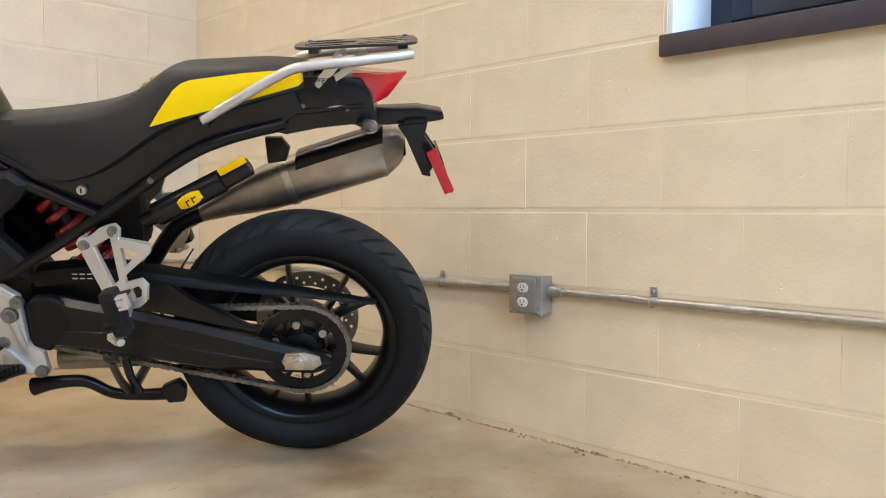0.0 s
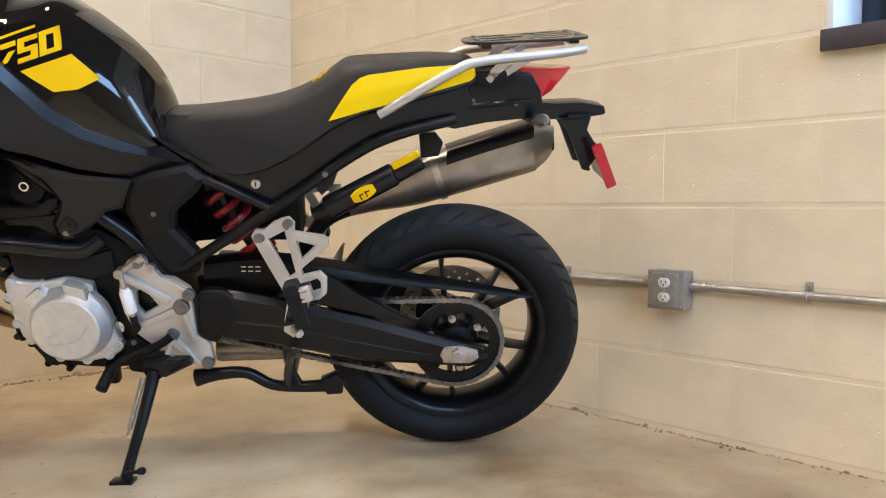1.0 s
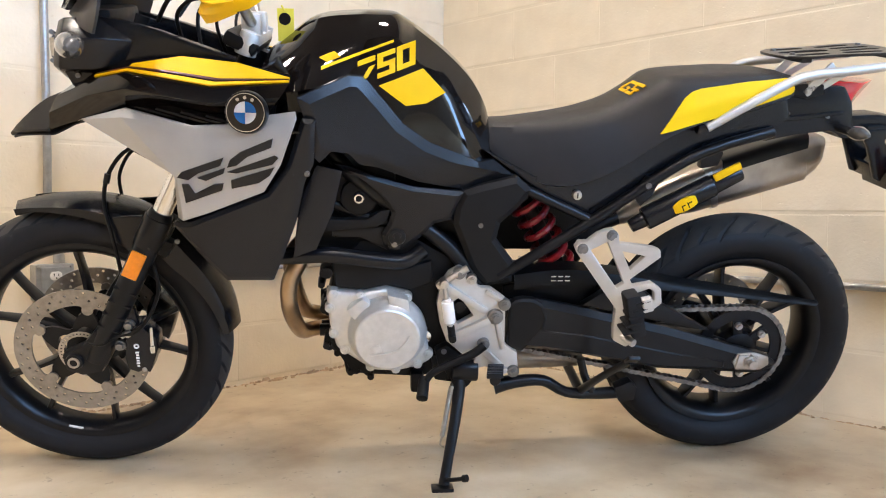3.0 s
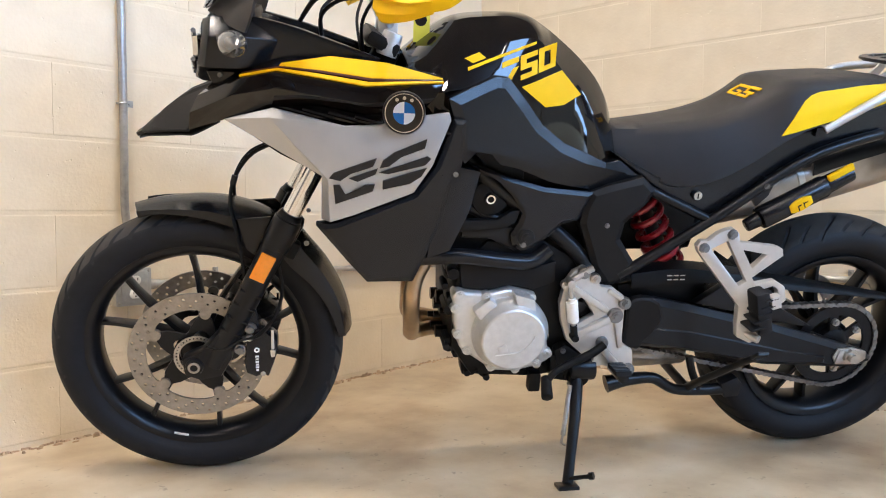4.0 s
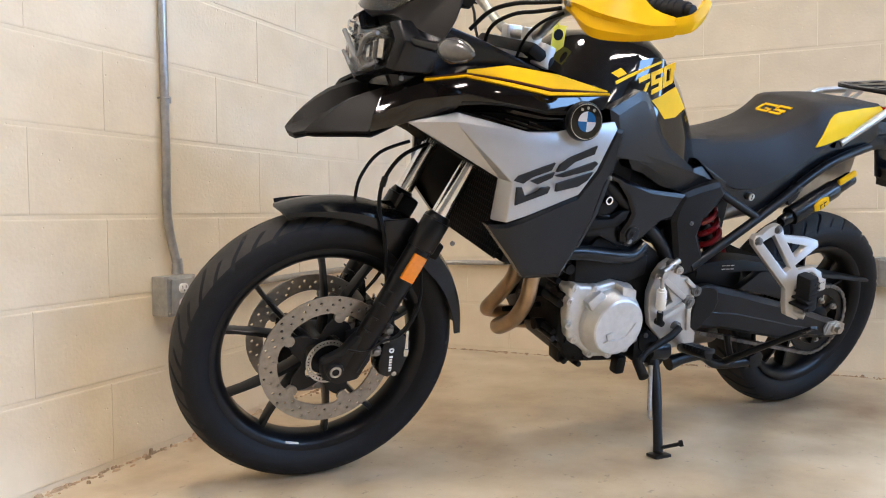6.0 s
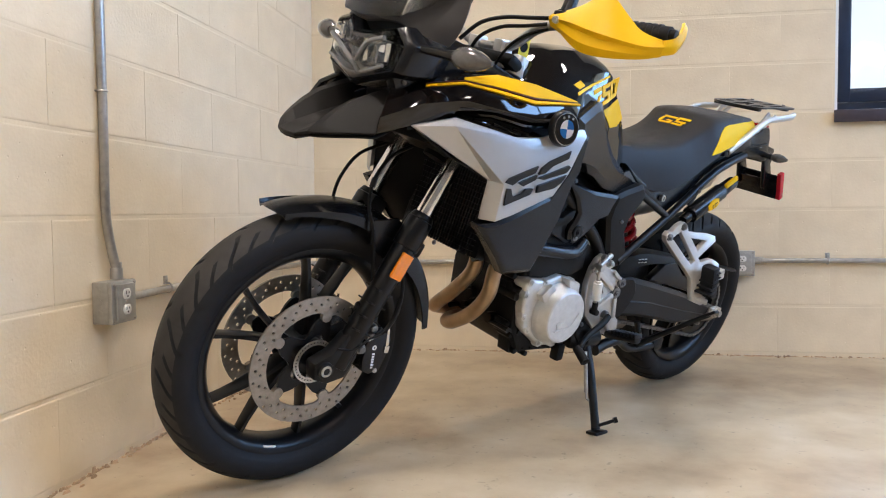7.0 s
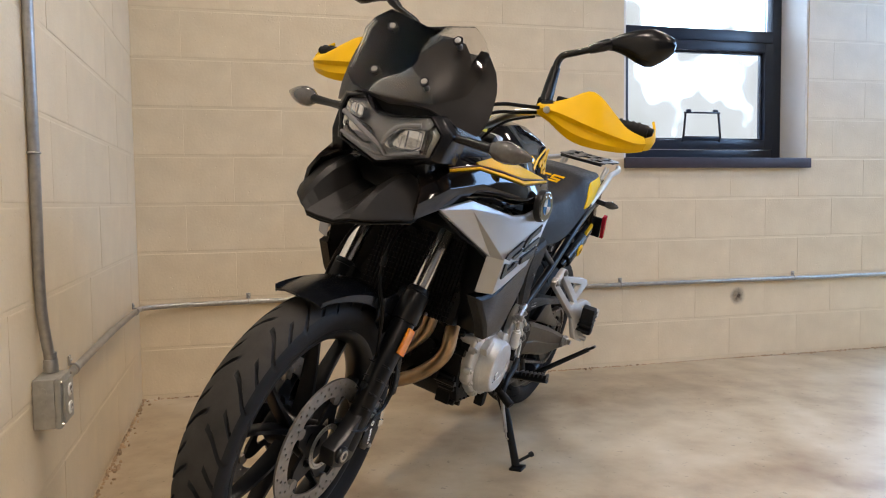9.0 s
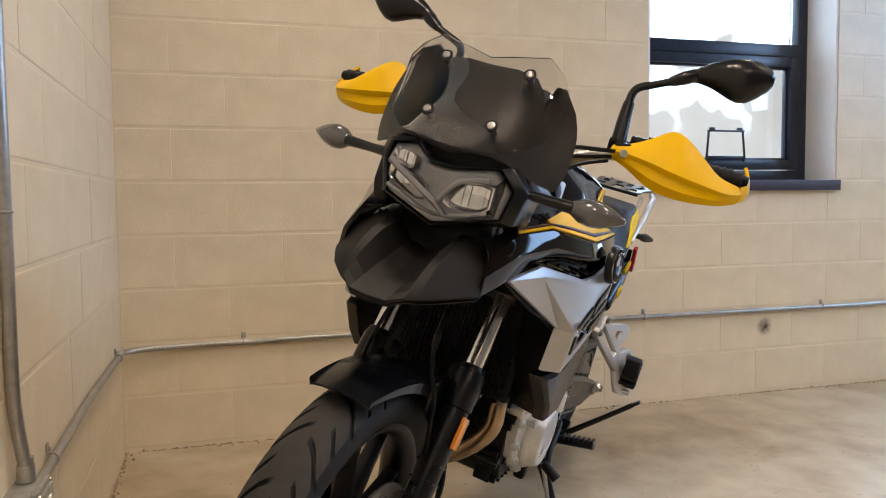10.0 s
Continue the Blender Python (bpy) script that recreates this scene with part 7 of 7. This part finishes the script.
# stands
stand = part("side_stand", merge(tube([(0.700, 0.155, 0.292), (0.712, 0.205, 0.225), (0.733, 0.262, 0.140), (0.744, 0.292, 0.093)], [0.016, 0.0135, 0.012, 0.013], 12, 4), rod((0.66, 0.15, 0.31), (0.72, 0.15, 0.31), 0.030, 0.028, 16, 0.005), rod((0.744, 0.292, 0.105), (0.700, 0.318, 0.128), 0.005, seg=8), rod((0.704, 0.315, 0.126), (0.696, 0.320, 0.130), 0.0085, seg=10)), SATIN, bike, "black side stand folded out")
part("stand_foot", box(0.748, 0.300, 0.0905, 0.050, 0.040, 0.010, 0.004, turn=Matrix.Rotation(radians(16.9), 4, "X")), SATIN, stand, "flat stand foot")
part("stand_spring", merge(rod((0.722, 0.178, 0.280), (0.746, 0.232, 0.180), 0.006, seg=10), tube([(0.746, 0.232, 0.180), (0.750, 0.240, 0.166), (0.740, 0.243, 0.160)], 0.003, 6, 3)), STEEL, stand, "steel return spring")
part("stand_mount", merge(plate([(0.77, 0.345), (0.66, 0.352), (0.655, 0.29), (0.70, 0.270), (0.76, 0.28)], 0.11, 0.15, 0.008), box(0.80, 0.14, 0.275, 0.03, 0.03, 0.05, 0.008)), DEEP, bike, "black stand mount")
cs = part("centre_stand", tube([(0.615, 0.13, 0.252), (0.565, 0.13, 0.262), (0.497, 0.13, 0.264), (0.439, 0.13, 0.232), (0.37, 0.13, 0.226), (0.298, 0.135, 0.232)], [0.022, 0.016, 0.014, 0.013, 0.014, 0.016], 12, 4), SATIN, bike, "black centre stand folded up")
part("stand_leg", tube([(0.615, -0.13, 0.252), (0.565, -0.13, 0.262), (0.497, -0.13, 0.264), (0.439, -0.13, 0.232), (0.37, -0.13, 0.226), (0.298, -0.135, 0.232)], [0.022, 0.016, 0.014, 0.013, 0.014, 0.016], 12, 4), SATIN, cs)
part("stand_crossbar", rod((0.40, -0.13, 0.228), (0.40, 0.13, 0.228), 0.012), SATIN, cs)
part("stand_toe", plate([(0.325, 0.25), (0.285, 0.268), (0.268, 0.25), (0.272, 0.215), (0.31, 0.212)], 0.12, 0.15, 0.005), SATIN, cs)
part("stand_tang", merge(tube([(0.40, 0.13, 0.235), (0.392, 0.20, 0.300), (0.372, 0.29, 0.385), (0.360, 0.325, 0.418)], [0.011, 0.009, 0.008, 0.008], 10, 4), box(0.359, 0.331, 0.424, 0.026, 0.034, 0.009, 0.003, turn=Matrix.Rotation(radians(42), 4, "X"))), SATIN, cs, "black foot tang of the centre stand")
part("stand_lever", tube([(0.405, 0.12, 0.315), (0.395, 0.13, 0.275), (0.375, 0.135, 0.235)], 0.010, 8, 3), SATIN, cs)
part("rear_hugger", sheet([[(0.30 * math.cos(a) * 1.14 + 0.0, y, REAR[2] + 0.342 * math.sin(a)) for y in (-0.07, -0.04, 0, 0.04, 0.07)] for a in [radians(d) for d in (12, 20, 28, 36)]], 0.004, 2, 2), BLACK, bike, "black inner mudguard")
part("sprocket_cover", plate([(0.660, 0.435), (0.63, 0.462), (0.58, 0.475), (0.535, 0.46), (0.525, 0.42), (0.55, 0.385), (0.59, 0.345), (0.63, 0.345), (0.65, 0.38)], 0.105, 0.142, 0.010), BLACK, bike, "black sprocket cover")
for x, z in ((0.625, 0.455), (0.605, 0.380)):
    part("bolt", bolt((x, 0.142, z), 0.007, 0.005), BOLT, bike)

# ---- wall blocks, one by one ----
_blocks = {}


def block_mesh(w):
    """A block's face, w wide, with rounded edges; it lies in x, z and looks along -y."""
    key = round(w, 3)
    if key not in _blocks:
        h, d = COURSE - JOINT, 0.03
        rows = [[(-w / 2 + i, y, -h / 2 + k), (w / 2 - i, y, -h / 2 + k), (w / 2 - i, y, h / 2 - k), (-w / 2 + i, y, h / 2 - k)] for i, k, y in ((0.0008, 0.0046, 0.0), (0.0003, 0.0018, 0.0004), (0.0, 0.0, 0.0011), (0.0, 0.0, d))]
        bm = rings(rows, True, False)
        bm.faces.new(list(bm.verts)[:4])
        bmesh.ops.recalc_face_normals(bm, faces=bm.faces)
        me = bpy.data.meshes.new("block")
        for f in bm.faces:
            f.smooth = False
        bm.to_mesh(me)
        bm.free()
        me.materials.append(PAINT)
        _blocks[key] = me
    return _blocks[key]


def lay(wall, along, first_even, first_odd, stop, top_row, gap=None):
    """Courses of blocks along a wall: joints at first - n * LENGTH, with a window's gap left out."""
    for row in range(top_row):
        z = COURSE * (row + 0.5)
        edges = [0.0]
        e = first_even if row % 2 == 0 else first_odd
        while e > stop:
            edges.append(e)
            e -= LENGTH
        edges.append(stop)
        for a, b in zip(edges, edges[1:]):
            spans = [(a, b)]
            if gap and gap[2] < z < gap[3]:
                spans = [(hi, lo) for hi, lo in ((a, max(b, gap[1])), (min(a, gap[0]), b)) if hi - lo > 0.03]
            for hi, lo in spans:
                w = hi - lo - JOINT * 0.05
                if w < 0.03:
                    continue
                c = (hi + lo) / 2
                ob = new("block", block_mesh(w))
                ob.parent = wall
                wob = 0.0004 * math.sin(c * 37.7 + row * 5.3)
                if along == "x":
                    ob.matrix_basis = Matrix.Translation((c, wob, z))
                else:
                    ob.matrix_basis = Matrix.Translation((wob, c, z)) @ Matrix.Rotation(radians(-90), 4, "Z")


lay(wall_conduit, "x", -0.2184, -0.4294, -5.2, 12)
lay(wall_window, "y", -0.4000, -0.2000, -3.985, 13, (WIN_Y0, WIN_Y1, WIN_Z0, WIN_Z1))


# ---- crumbled mortar and dirt along the foot of the walls ----
def foot_dirt(axis, length, seed, much=1.0):
    """Loose crumbs in uneven drifts, dense in some stretches and missing in others."""
    rng = random.Random(seed)
    bm = bmesh.new()
    p = 0.0
    while p < length:
        dense = noise.noise(Vector((p * 2.3, seed, 0))) + 0.55 * noise.noise(Vector((p * 9.1, seed, 4)))
        step = rng.uniform(0.003, 0.011)
        if rng.random() < 0.36 + 0.16 * much + 0.7 * dense:
            big = rng.random() < 0.04
            w = rng.uniform(0.004, 0.013) * (1.8 if big else 1) * much
            h, d = rng.uniform(0.0012, 0.0042) * (2.2 if big else 1) * (0.5 + 0.5 * much), rng.uniform(0.003, 0.007) * much
            off = rng.uniform(0, 0.004) if rng.random() < 0.85 else rng.uniform(0.004, 0.03)
            n = 6
            ring = [(w / 2 * math.cos(2 * math.pi * k / n) * rng.uniform(0.6, 1.1), d / 2 * math.sin(2 * math.pi * k / n) * rng.uniform(0.6, 1.1)) for k in range(n)]
            vs = []
            for k, zz in ((1.0, -0.002), (0.55, h)):
                row = []
                for u, v in ring:
                    a, b = -(p + u * k), -(d / 2 + off) + v * k
                    row.append(bm.verts.new((a, b, FLOOR_Z + zz) if axis == "x" else (b, a, FLOOR_Z + zz)))
                vs.append(row)
            for k in range(n):
                q = (k + 1) % n
                bm.faces.new((vs[0][k], vs[0][q], vs[1][q], vs[1][k]))
            bm.faces.new(vs[1])
        p += step
    bmesh.ops.recalc_face_normals(bm, faces=bm.faces)
    return bm


tagged(part("wall_foot_dirt", merge(foot_dirt("x", 4.6, 2, 2.6), foot_dirt("y", 3.97, 3, 1.8)), DIRT), "brown dirt and crumbled mortar along the wall foot", "dirt", kind="stuff")


def smudge(name, centre, size):
    mat = bpy.data.materials.new("wall_smudge")
    mat.use_nodes = True
    nt = mat.node_tree
    b = nt.nodes["Principled BSDF"]
    b.inputs["Base Color"].default_value, b.inputs["Roughness"].default_value = (0.12, 0.085, 0.055, 1), 0.8
    co = nt.nodes.new("ShaderNodeTexCoord")
    ln = nt.nodes.new("ShaderNodeVectorMath")
    ln.operation = "LENGTH"
    nz = nt.nodes.new("ShaderNodeTexNoise")
    nz.inputs["Scale"].default_value = 40
    mr = nt.nodes.new("ShaderNodeMapRange")
    mr.inputs["From Min"].default_value, mr.inputs["From Max"].default_value, mr.inputs["To Min"].default_value, mr.inputs["To Max"].default_value = 0.0, size, 1.7, 0.0
    mul = nt.nodes.new("ShaderNodeMath")
    mul.operation = "MULTIPLY"
    nt.links.new(co.outputs["Object"], ln.inputs[0])
    nt.links.new(co.outputs["Object"], nz.inputs["Vector"])
    nt.links.new(ln.outputs["Value"], mr.inputs["Value"])
    nt.links.new(mr.outputs[0], mul.inputs[0])
    nt.links.new(nz.outputs["Fac"], mul.inputs[1])
    nt.links.new(mul.outputs[0], b.inputs["Alpha"])
    bm = bmesh.new()
    bmesh.ops.create_circle(bm, cap_ends=True, segments=24, radius=size)
    ob = part(name, bm, mat)
    ob.matrix_basis = Matrix.Translation(centre) @ Matrix.Rotation(radians(-90), 4, "Y")
    return tagged(ob, "dark smudge on the painted block wall", "stain", kind="structure")


smudge("wall_stain", (-0.003, -2.884, 0.309), 0.048)
